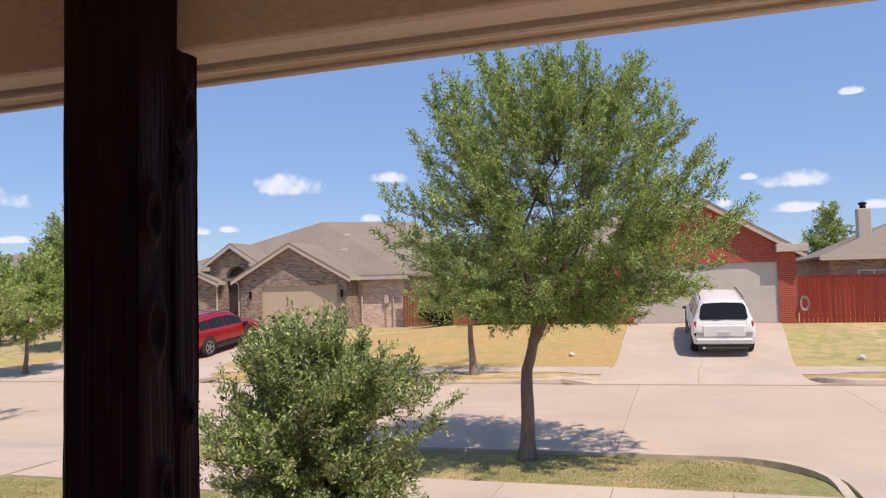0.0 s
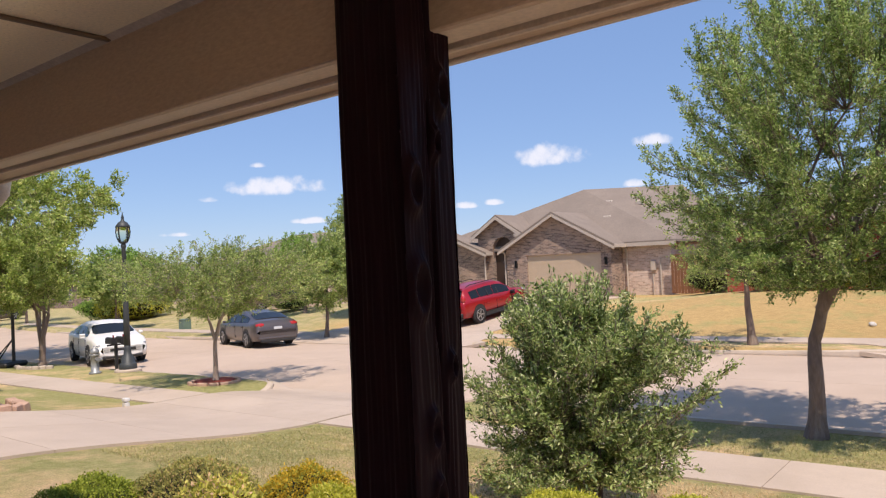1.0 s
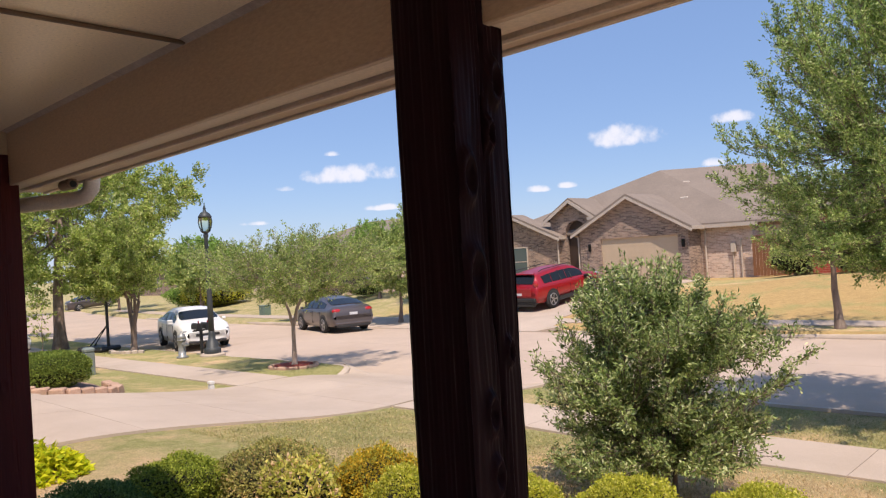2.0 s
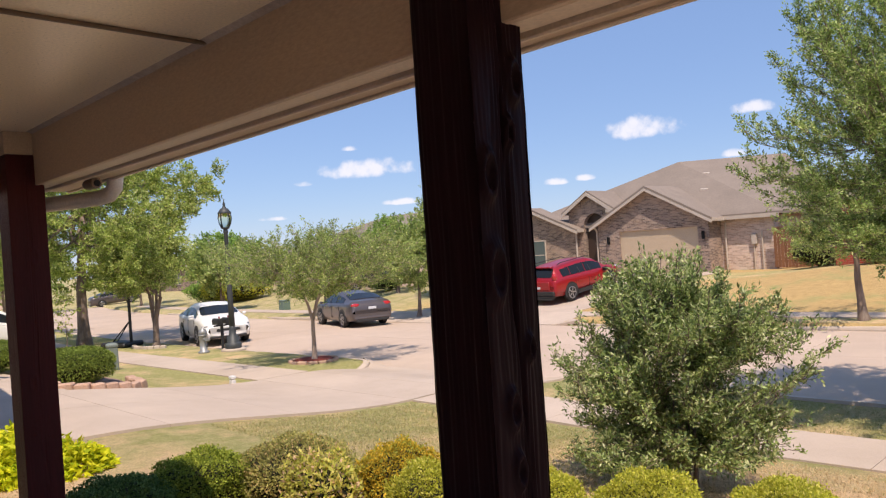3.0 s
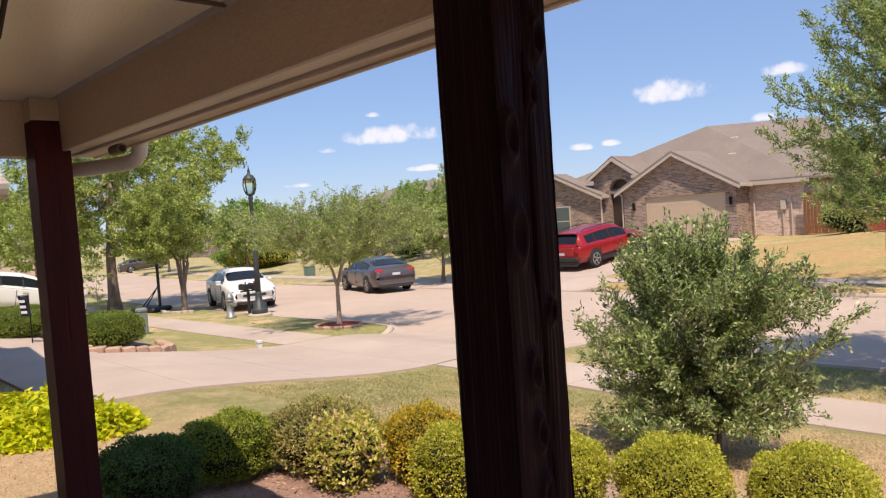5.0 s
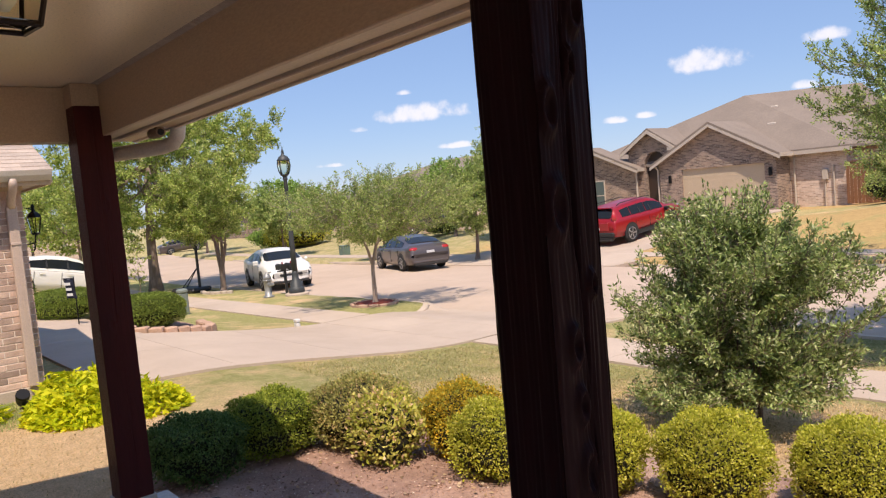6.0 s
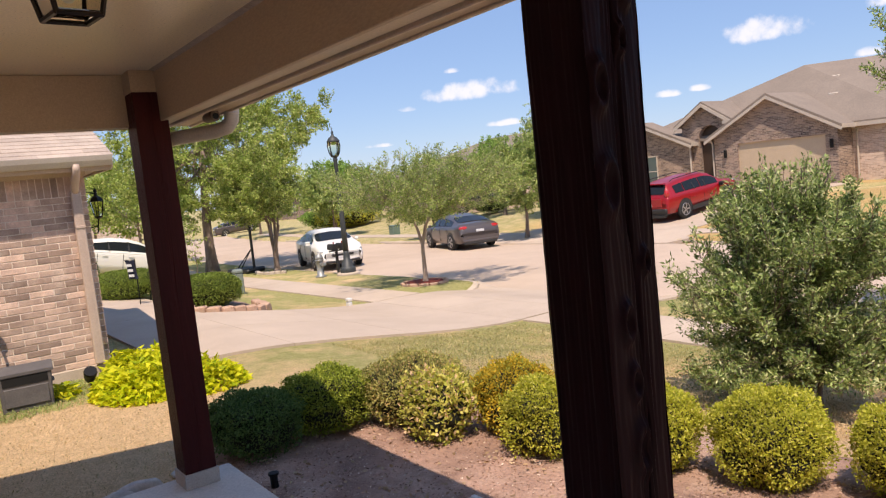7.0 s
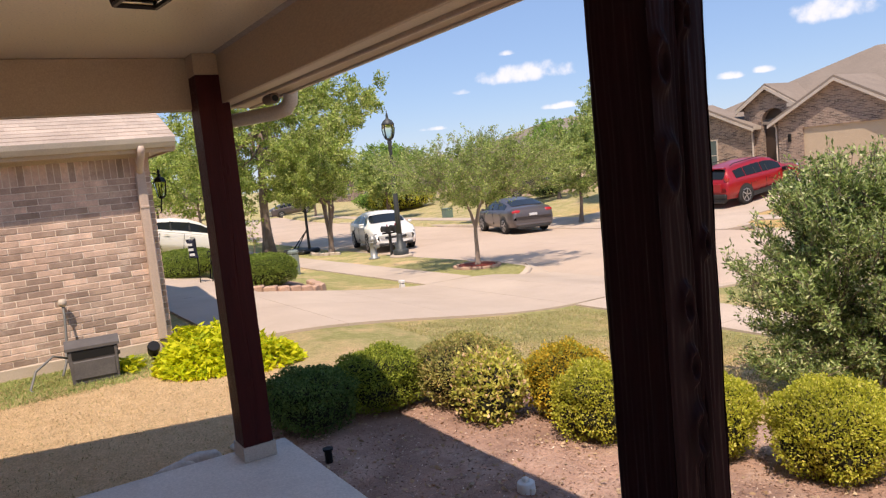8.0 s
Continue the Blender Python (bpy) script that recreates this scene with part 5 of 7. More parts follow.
clipped_shrub(-4.25, 0.84, 0.37, 0.48, BOX_SHADED, (0.022, 0.013), 15000, 1, "rounded green box shrub beside the porch, its leaf colour darkened for shade", lumps=0.11, loose=0.08)
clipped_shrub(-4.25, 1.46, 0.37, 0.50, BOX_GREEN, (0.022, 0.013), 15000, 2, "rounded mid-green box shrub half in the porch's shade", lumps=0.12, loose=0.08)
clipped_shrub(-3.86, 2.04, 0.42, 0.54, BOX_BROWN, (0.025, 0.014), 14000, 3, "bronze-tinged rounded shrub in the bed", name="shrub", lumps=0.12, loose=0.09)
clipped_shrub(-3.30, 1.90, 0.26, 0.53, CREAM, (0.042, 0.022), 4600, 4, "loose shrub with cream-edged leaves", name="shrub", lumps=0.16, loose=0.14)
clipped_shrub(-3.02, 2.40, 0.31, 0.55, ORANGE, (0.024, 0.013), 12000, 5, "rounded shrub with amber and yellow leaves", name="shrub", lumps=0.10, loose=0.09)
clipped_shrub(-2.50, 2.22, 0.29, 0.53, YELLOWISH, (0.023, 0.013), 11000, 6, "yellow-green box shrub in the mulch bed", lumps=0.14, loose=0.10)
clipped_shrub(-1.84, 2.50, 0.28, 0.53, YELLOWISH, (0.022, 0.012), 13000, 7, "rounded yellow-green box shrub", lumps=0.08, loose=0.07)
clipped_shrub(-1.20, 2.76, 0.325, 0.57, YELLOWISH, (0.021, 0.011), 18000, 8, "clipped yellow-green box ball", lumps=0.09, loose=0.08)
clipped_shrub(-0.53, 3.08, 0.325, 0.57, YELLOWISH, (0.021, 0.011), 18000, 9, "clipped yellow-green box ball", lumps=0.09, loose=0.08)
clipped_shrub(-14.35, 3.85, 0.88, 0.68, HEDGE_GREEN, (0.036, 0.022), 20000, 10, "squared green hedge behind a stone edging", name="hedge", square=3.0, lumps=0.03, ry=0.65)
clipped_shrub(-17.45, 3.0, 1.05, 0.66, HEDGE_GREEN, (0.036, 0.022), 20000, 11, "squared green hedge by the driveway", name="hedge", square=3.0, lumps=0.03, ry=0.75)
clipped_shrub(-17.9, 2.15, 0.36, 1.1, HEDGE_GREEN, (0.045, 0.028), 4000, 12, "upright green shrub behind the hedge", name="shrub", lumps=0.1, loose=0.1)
for i, (x, y, r, h, mt) in enumerate([(-2.9, 29.0, 0.75, 0.8, BOX_GREEN), (-5.2, 29.2, 0.9, 1.0, BOX_GREEN), (-6.7, 29.3, 0.9, 1.2, MID), (-4.0, 29.4, 0.7, 1.3, YELLOWISH), (-0.95, 29.2, 0.5, 1.3, MID), (-9.6, 31.5, 1.0, 1.3, MID), (-47, 25.5, 2.2, 1.6, YELLOWISH), (-50, 25.8, 2.2, 1.5, BRIGHT), (-31.5, 26.5, 0.9, 0.9, MID)]):
    clipped_shrub(x, y, r, h, mt, (0.16, 0.09) if r > 2 else (0.09, 0.05), 6000 if r > 2 else 3500, 80 + i, "leafy foundation shrub before the house opposite", name="shrub", lumps=0.12, loose=0.1)


def vine_bed(x, y, rx, ry, h, count, seed, label):
    """A low mound of broad pointed leaves."""
    rng = np.random.default_rng(seed)
    root = thing("sweet_potato_vine", x, y, ground_z(x, y), label=label, category="plant")
    a, r = rng.uniform(0, 2 * np.pi, count), np.sqrt(rng.random(count))
    px, py = rx * r * np.cos(a), ry * r * np.sin(a)
    top = h * np.clip(1 - r ** 3, 0.12, 1) * (0.75 + 0.5 * np.array([noise.noise(Vector((u * 3, v * 3, seed))) for u, v in zip(px, py)]))
    pz = top * rng.uniform(0.35, 1.05, count)
    d = np.stack([np.cos(a) * 0.5, np.sin(a) * 0.5, 0 * a], 1) + rng.normal(size=(count, 3)) * [0.6, 0.6, 0.25]
    leaf_mesh("foliage", np.stack([px, py, pz], 1), d, 0.095, 0.040, LIME, root, rng, droop=0.9)
    st = bmesh.new()
    for i in range(14):
        b = 2 * math.pi * i / 14
        tube([(0, 0, -0.02), (0.4 * rx * math.cos(b), 0.4 * ry * math.sin(b), 0.45 * h), (0.85 * rx * math.cos(b), 0.85 * ry * math.sin(b), 0.08)], 0.005, 5, st)
    part("stem", st, LIME, root)
    return root


vine_bed(-7.22, 0.76, 0.68, 0.50, 0.50, 3300, 1, "mound of lime-green trailing leaves by the garage corner")
vine_bed(-6.8, 1.26, 0.46, 0.44, 0.38, 1700, 2, "spreading lime-green foliage at the driveway's edge")
vine_bed(-7.8, 0.0, 0.22, 0.2, 0.19, 190, 3, "small lime-green plant by the garage wall")
vine_bed(-7.9, 1.02, 0.42, 0.34, 0.40, 1100, 4, "lime-green leaves spilling round the brick corner")
# ---- vehicles ----
TYRE = plain("tyre_rubber", (0.018, 0.018, 0.018), 0.85)
ALLOY = plain("alloy_rim", (0.45, 0.45, 0.46), 0.3, 0.9)
CAR_GLASS = plain("tinted_car_glass", (0.012, 0.014, 0.015), 0.12, 0.0, spec=0.35)
BLACK_TRIM = plain("black_plastic_trim", (0.02, 0.02, 0.021), 0.55)
TAIL = plain("red_tail_lens", (0.42, 0.012, 0.012), 0.12, coat=1.0)
HEAD = plain("clear_head_lens", (0.30, 0.31, 0.32), 0.22, 0.0, coat=0.6)
PLATE = plain("pale_number_plate", (0.55, 0.56, 0.58), 0.5)
CHROME = plain("chrome", (0.7, 0.7, 0.7), 0.12, 1.0)
# station: along, underside, belt, top, width share, roof share
SEDAN = [(-2.31, .36, .66, .70, .80, .76), (-2.27, .28, .84, .93, .92, .84), (-2.08, .24, .96, 1.06, .97, .82), (-1.82, .21, .96, 1.10, 1.0, .78), (-1.05, .20, .94, 1.34, 1.0, .70), (-0.45, .20, .93, 1.44, 1.0, .67),
         (0.10, .20, .92, 1.445, 1.0, .67), (0.50, .20, .91, 1.37, 1.0, .69), (1.27, .20, .90, 1.02, 1.0, .82), (1.75, .21, .86, .94, .98, .82), (2.10, .23, .76, .84, .92, .80), (2.27, .27, .64, .70, .82, .72), (2.33, .35, .54, .57, .70, .62)]
SUV = [(-2.30, .46, .74, .80, .88, .84), (-2.28, .38, .98, 1.04, .95, .86), (-2.24, .34, 1.05, 1.12, .98, .82), (-2.06, .30, 1.07, 1.66, 1.0, .72), (-2.0, .30, 1.07, 1.70, 1.0, .71), (-1.85, .28, 1.07, 1.72, 1.0, .71), (-1.0, .26, 1.06, 1.75, 1.0, .71), (0.0, .26, 1.05, 1.75, 1.0, .71),
       (0.50, .26, 1.04, 1.67, 1.0, .71), (1.18, .26, 1.03, 1.16, 1.0, .82), (1.75, .27, .98, 1.08, .98, .83), (2.10, .30, .88, .97, .93, .80), (2.27, .36, .72, .78, .82, .72), (2.32, .44, .60, .63, .70, .62)]
CROSSOVER = [(-2.29, .46, .78, .84, .86, .80), (-2.26, .36, .98, 1.05, .95, .83), (-2.20, .32, 1.05, 1.14, .98, .78), (-1.98, .30, 1.08, 1.47, 1.0, .70), (-1.88, .28, 1.08, 1.56, 1.0, .69), (-1.2, .26, 1.06, 1.64, 1.0, .69), (-0.3, .25, 1.03, 1.68, 1.0, .68),
             (0.30, .25, 1.01, 1.64, 1.0, .69), (0.62, .25, 1.00, 1.54, 1.0, .71), (1.25, .25, .99, 1.12, 1.0, .80), (1.80, .26, .95, 1.04, .98, .80), (2.10, .30, .86, .94, .92, .77), (2.27, .38, .72, .77, .80, .68), (2.32, .46, .60, .63, .68, .58)]


def car(name, x, y, turn, stations, width, height, paint, label, z_at=None, side_panes=(), front_pane=None, rear_pane=None, wheelbase=2.66, wheel_r=0.33, tails=None, heads=None, clad=False, category="car"):
    root = thing(name, x, y, 0, turn, label=label, category=category)
    top0 = max(s[3] for s in stations)
    ks = height / top0
    xs = [s[0] for s in stations]

    def at(u):
        return [float(np.interp(u, xs, [s[i] for s in stations])) * (ks if i in (2, 3) else 1) for i in range(1, 6)]

    def ring(u):
        zb, belt, top, w, wr = at(u)
        w, wr = w * width / 2, wr * width / 2
        rise = top - belt
        return [(w * 0.55, zb), (w * 0.94, zb + 0.05), (w, zb + 0.30), (w * 0.985, belt - 0.10), (w * 0.965, belt), (w * 0.93, belt + 0.02 + 0.0 * rise),
                (wr + (w * 0.93 - wr) * 0.18, belt + rise * 0.80), (wr * 0.92, belt + rise * 0.95), (wr * 0.55, top), (0.0, top + 0.012)]

    us = sorted(set([round(a, 3) for a in np.linspace(xs[0], xs[-1], 44)] + xs))
    vs, fs = [], []
    for u in us:
        r = ring(u)
        vs += [(u, yy, zz) for yy, zz in r] + [(u, -yy, zz) for yy, zz in r[-2::-1]]
    m = 19
    fs = [(i * m + k, (i + 1) * m + k, (i + 1) * m + k + 1, i * m + k + 1) for i in range(len(us) - 1) for k in range(m - 1)]
    fs += [tuple(range(m)), tuple(range((len(us) - 1) * m, len(us) * m))[::-1]]
    fs += [(i * m, i * m + m - 1, (i + 1) * m + m - 1, (i + 1) * m) for i in range(len(us) - 1)]
    body = mesh_object("body", vs, fs, paint, root, smooth=True)
    caps = (len(us) - 1) * (m - 1)
    body.data.polygons[caps].use_smooth = False
    body.data.polygons[caps + 1].use_smooth = False

    def side_pane(a, b, low=0.10, high=0.90):
        for s in (1, -1):
            v, f = [], []
            k = 8
            for i in range(k + 1):
                u = a + (b - a) * i / k
                r = ring(u)
                p, q = Vector((u, r[5][0], r[5][1])), Vector((u, r[6][0], r[6][1]))
                n = Vector((0, (q.z - p.z), (p.y - q.y))).normalized()
                for t in (low, high):
                    c = p.lerp(q, t) + n * 0.008
                    v.append((c.x, s * c.y, c.z))
            for i in range(k):
                f.append((2 * i, 2 * i + 2, 2 * i + 3, 2 * i + 1))
            mesh_object("window", v, f, CAR_GLASS, root)

    def end_pane(a, b):
        v, f = [], []
        k, w = 6, 8
        for i in range(k + 1):
            u = a + (b - a) * i / k
            r = ring(u)
            edge = r[6][0] * 0.55 + r[7][0] * 0.45
            ys_ = [-r[6][0], -r[7][0], -r[8][0], 0, r[8][0], r[7][0], r[6][0]]
            zs_ = [r[6][1], r[7][1], r[8][1], r[9][1], r[8][1], r[7][1], r[6][1]]
            trim = 0.88 if i in (0, k) else 0.97
            for j in range(w + 1):
                yy = (-1 + 2 * j / w) * edge * trim
                v.append((u + (0.014 if b > 0 else -0.014), yy, float(np.interp(yy, ys_, zs_)) + 0.012))
        f = [(i * (w + 1) + j, i * (w + 1) + j + 1, (i + 1) * (w + 1) + j + 1, (i + 1) * (w + 1) + j) for i in range(k) for j in range(w)]
        mesh_object("windscreen", v, f, CAR_GLASS, root)

    for a, b in side_panes:
        side_pane(a, b)
    end_pane(*front_pane)
    end_pane(*rear_pane)
    # wheels
    wid = 0.21
    for fx in (wheelbase / 2, -wheelbase / 2):
        for s in (1, -1):
            yy = s * (width / 2 - wid / 2 + 0.012)
            arch = prism([(fx + (wheel_r + 0.065) * math.cos(a), wheel_r + (wheel_r + 0.065) * math.sin(a)) for a in [math.pi * (i / 14 * 1.2 - 0.1) for i in range(15)]], "y", s * (width / 2 - 0.05), s * (width / 2 + 0.004))
            part("wheel_arch", arch, BLACK_TRIM, root)
            hub = new("wheel")
            hub.parent = root
            hub.matrix_basis = Matrix.Translation((fx, yy, wheel_r)) @ pose(0, 0, 0, -90 * s, 0, 0)
            part("tyre", lathe([(wheel_r * 0.66, -wid / 2), (wheel_r * 0.94, -wid / 2), (wheel_r, -wid / 3), (wheel_r, wid / 3), (wheel_r * 0.94, wid / 2), (wheel_r * 0.66, wid / 2)], 24), TYRE, hub, smooth=True)
            part("rim", lathe([(wheel_r * 0.67, -wid / 4), (wheel_r * 0.67, wid / 2 + 0.004), (wheel_r * 0.60, wid / 2 + 0.004), (wheel_r * 0.58, wid / 4), (0.05, wid / 4)], 20), ALLOY, hub, smooth=True)
            sp = bmesh.new()
            for k in range(5):
                b2 = box(0.02, wheel_r * 0.62, -0.028, 0.028, wid / 4, wid / 2 + 0.002, 0.006)
                bmesh.ops.rotate(b2, verts=b2.verts[:], cent=(0, 0, 0), matrix=Matrix.Rotation(2 * math.pi * k / 5, 3, "Z"))
                merged(sp, b2)
            part("spokes", sp, ALLOY, hub)

    def lens(px, py, pz, sx, sy, sz, mat, nm, lab):
        for s in (1, -1):
            bm = bmesh.new()
            bmesh.ops.create_icosphere(bm, subdivisions=2, radius=1)
            for v in bm.verts:
                v.co = Vector((px + v.co.x * sx, s * (py + v.co.y * sy), pz + v.co.z * sz))
            part(nm, bm, mat, root, lab, smooth=True)

    if tails:
        lens(*tails, TAIL, "tail_light", "red tail light")
    if heads:
        lens(*heads, HEAD, "headlight", "clear headlight")
    part("number_plate", box(-2.335, -2.30, -0.16, 0.16, 0.72 * ks, 0.82 * ks, 0.004), PLATE, root, "blank pale number plate")
    part("number_plate", box(2.32, 2.345, -0.16, 0.16, 0.42, 0.52, 0.004), PLATE, root, "blank pale number plate")
    part("grille", box(2.25, 2.352, -0.40, 0.40, 0.50, 0.59, 0.015), BLACK_TRIM, root)
    part("bumper", box(-2.34, -2.10, -width * 0.42, width * 0.42, 0.30, 0.42, 0.04), BLACK_TRIM if clad else paint, root)
    part("bumper", box(2.12, 2.345, -width * 0.36, width * 0.36, 0.26, 0.36, 0.03), BLACK_TRIM, root)
    part("rear_valance", box(-2.345, -2.15, -width * 0.38, width * 0.38, 0.22, 0.33, 0.03), BLACK_TRIM, root)
    if clad:
        part("wiper", tube([(-2.22, -0.02, 1.17 * ks), (-2.235, 0.28, 1.15 * ks)], 0.010, 5), BLACK_TRIM, root)
        part("spoiler", box(-2.12 if height > 1.7 else -2.04, -1.86, -width * 0.32, width * 0.32, height - 0.10, height - 0.045, 0.02), paint, root, "roof spoiler")
        part("liftgate_panel", box(-2.315, -2.25, -width * 0.33, width * 0.33, 0.62, 0.95, 0.02), paint, root)
        part("lower_bumper", box(-2.355, -2.2, -width * 0.44, width * 0.44, 0.40, 0.56, 0.03), BLACK_TRIM if paint is RED_PAINT else plain("silver_bumper", (0.55, 0.55, 0.54), 0.45, 0.1), root, "lower bumper")
        part("tailpipe", tube([(-2.36, width * 0.32, 0.30), (-2.2, width * 0.32, 0.30)], 0.04, 8), CHROME, root)
    for s in (1, -1):
        mir = box(0.88, 0.99, s * width / 2 - 0.02, s * (width / 2 + 0.12), 0.94 * ks, 1.04 * ks, 0.03)
        part("mirror", mir, BLACK_TRIM if clad else paint, root, "door mirror")
        for hx in (0.05, -0.85):
            part("door_handle", box(hx, hx + 0.18, s * width / 2 - 0.02, s * (width / 2 + 0.022), 0.80 * ks, 0.83 * ks, 0.008), paint, root)
        for dx in (0.10, -0.585):
            r = ring(dx)
            pil = [(dx - 0.03, r[5][0], r[5][1] + 0.03), (dx + 0.03, r[5][0], r[5][1] + 0.03), (dx + 0.02, r[6][0], r[6][1] - 0.02), (dx - 0.04, r[6][0], r[6][1] - 0.02)]
            mesh_object("pillar", [(q[0], s * (q[1] + o), q[2]) for o in (0.004, 0.010) for q in pil], [(0, 1, 2, 3), (7, 6, 5, 4), (0, 4, 5, 1), (1, 5, 6, 2), (2, 6, 7, 3), (3, 7, 4, 0)], BLACK_TRIM, root)
        line = [ring(u) for u in (-1.9, -1.0, 0.0, 0.9)]
        part("waist_line", tube([(u, s * (r[4][0] + 0.004), r[4][1] - 0.02) for u, r in zip((-1.9, -1.0, 0.0, 0.9), line)], 0.010, 6), paint, root)
        for dx in (0.95, -0.12, -1.0):
            part("door_seam", box(dx, dx + 0.012, s * (width / 2 - 0.03), s * (width / 2 + 0.002), 0.36, 0.86 * ks), BLACK_TRIM, root)
        if clad:
            part("side_sill", box(-0.95, 0.95, s * (width / 2 - 0.03), s * (width / 2 + 0.012), 0.24, 0.40, 0.01), BLACK_TRIM, root)
            part("roof_rail", tube([(-1.7, s * width * 0.34, height - 0.03), (-1.5, s * width * 0.34, height + 0.03), (0.2, s * width * 0.34, height + 0.035), (0.4, s * width * 0.34, height - 0.02)], 0.018, 6), BLACK_TRIM, root)
    # sit it on the slope under its wheels
    h = Vector((math.cos(radians(turn)), math.sin(radians(turn)), 0))
    zf = z_at(x + h.x * wheelbase / 2, y + h.y * wheelbase / 2)
    zr = z_at(x - h.x * wheelbase / 2, y - h.y * wheelbase / 2)
    root.matrix_basis = Matrix.Translation((x, y, (zf + zr) / 2)) @ Matrix.Rotation(radians(turn), 4, "Z") @ Matrix.Rotation(-math.atan2(zf - zr, wheelbase), 4, "Y")
    return root


WHITE_PAINT = plain("white_car_paint", (0.76, 0.75, 0.72), 0.35, 0.0, coat=0.4)
GREY_PAINT = plain("grey_metallic_paint", (0.095, 0.080, 0.080), 0.36, 0.35, coat=0.6)
RED_PAINT = plain("red_car_paint", (0.30, 0.004, 0.009), 0.38, 0.1, coat=0.45)


def on_drive(x, y):
    return ground_z(x, y) + 0.036


SED = dict(side_panes=[(-1.40, -0.60), (-0.57, 0.09), (0.11, 0.98)], front_pane=(0.60, 1.22), rear_pane=(-1.74, -1.10))
SUVP = dict(side_panes=[(-1.93, -1.20), (-1.16, -0.20), (-0.16, 0.90)], front_pane=(0.56, 1.14), rear_pane=(-2.225, -2.055))
car("white_sedan", -24.5, 12.05, -15, SEDAN, 1.76, 1.44, WHITE_PAINT, "white four-door sedan parked at the kerb", on_road, heads=(2.10, 0.62, 0.68, 0.16, 0.17, 0.075), tails=(-2.2, 0.66, 0.85, 0.08, 0.15, 0.08), **SED)
car("grey_sedan", -23.05, 17.4, 163, SEDAN, 1.78, 1.38, GREY_PAINT, "dark grey sedan parked on the far side of the street", on_road, tails=(-2.2, 0.64, 0.86, 0.10, 0.20, 0.085), heads=(2.12, 0.62, 0.68, 0.15, 0.17, 0.07), **SED)
car("red_crossover", -16.75, 24.2, 88, CROSSOVER, 1.84, 1.54, RED_PAINT, "glossy red crossover parked on the driveway", on_drive, tails=(-2.16, 0.79, 1.10, 0.10, 0.11, 0.15), heads=(2.12, 0.66, 0.82, 0.14, 0.16, 0.07), wheel_r=0.36, clad=True, side_panes=[(-1.70, -1.17), (-1.14, -0.20), (-0.17, 0.90)], front_pane=(0.66, 1.2), rear_pane=(-2.17, -1.90))
car("white_suv", 2.17, 24.3, 92, SUV, 1.77, 1.65, WHITE_PAINT, "white sport utility car before the garage door", on_drive, tails=(-2.20, 0.78, 0.94, 0.09, 0.06, 0.14), heads=(2.12, 0.66, 0.82, 0.14, 0.16, 0.07), wheel_r=0.36, clad=True, **SUVP)
car("white_sedan", -27.6, 5.0, 95, SEDAN, 1.76, 1.46, WHITE_PAINT, "white sedan standing in a neighbour's drive", on_drive, tails=(-2.2, 0.66, 0.85, 0.08, 0.15, 0.08), heads=(2.1, 0.62, 0.68, 0.15, 0.17, 0.07), **SED)
car("dark_sedan", -72.0, 26.5, 80, SEDAN, 1.76, 1.44, GREY_PAINT, "dark sedan far along the street", on_drive, **SED)
car("white_sedan", -56.5, 11.4, 0, SEDAN, 1.76, 1.44, WHITE_PAINT, "white sedan parked far along the street", on_road, heads=(2.10, 0.62, 0.68, 0.16, 0.17, 0.075), **SED)
car("dark_suv", -35.4, 30.0 - 2.0, 90, SUV, 1.86, 1.5, plain("black_car_paint", (0.012, 0.012, 0.013), 0.3, 0.2, coat=0.9), "black car in the drive behind the trees", on_drive, **SUVP)
# ---- street furniture ----
LAMP_POST = surface("grey_green_cast_iron", (0.070, 0.076, 0.078), (0.050, 0.056, 0.058), 4, 0.5, 0.2, 60, metal=0.3)
PANE = clear_glass("lamp_glass", (0.95, 0.90, 0.66))


def street_lamp(x, y):
    r = thing("street_lamp", x, y, ground_z(x, y) + 0.02, label="tall grey cast-iron street lamp with an acorn lantern", category="street lamp")
    part("footing", lathe([(0.42, -0.1), (0.42, 0.03), (0.38, 0.06)], 18), KERBSTONE, r)
    part("base", lathe([(0.27, 0.03), (0.28, 0.06), (0.28, 0.20), (0.24, 0.22), (0.21, 0.24), (0.20, 0.38), (0.13, 0.42), (0.11, 0.60), (0.085, 0.75)], 18), LAMP_POST, r, smooth=True)
    part("shaft", lathe([(0.105, 0.7), (0.092, 1.5), (0.078, 2.6), (0.066, 3.35), (0.085, 3.38), (0.085, 3.44), (0.05, 3.47)], 14), LAMP_POST, r, smooth=True)
    head = part("lantern", lathe([(0.06, 3.46), (0.13, 3.50), (0.15, 3.53)], 12), LAMP_POST, r)
    part("glass", lathe([(0.13, 3.53), (0.19, 3.66), (0.215, 3.80), (0.19, 3.93)], 12), PANE, head, "yellowish lantern glass", smooth=True)
    for k in range(6):
        a = math.pi / 3 * k
        part("rib", tube([(0.14 * math.cos(a), 0.14 * math.sin(a), 3.52), (0.2 * math.cos(a), 0.2 * math.sin(a), 3.66), (0.225 * math.cos(a), 0.225 * math.sin(a), 3.80), (0.2 * math.cos(a), 0.2 * math.sin(a), 3.94)], 0.012, 5), LAMP_POST, head)
    part("cap", lathe([(0.225, 3.92), (0.23, 3.95), (0.15, 4.05), (0.06, 4.10), (0.04, 4.16), (0.05, 4.18), (0.015, 4.28), (0.004, 4.36)], 14), LAMP_POST, head, smooth=True)
    return r


lamp = street_lamp(-19.2, 9.93)
lamp.scale = (0.88, 0.88, 1.05)

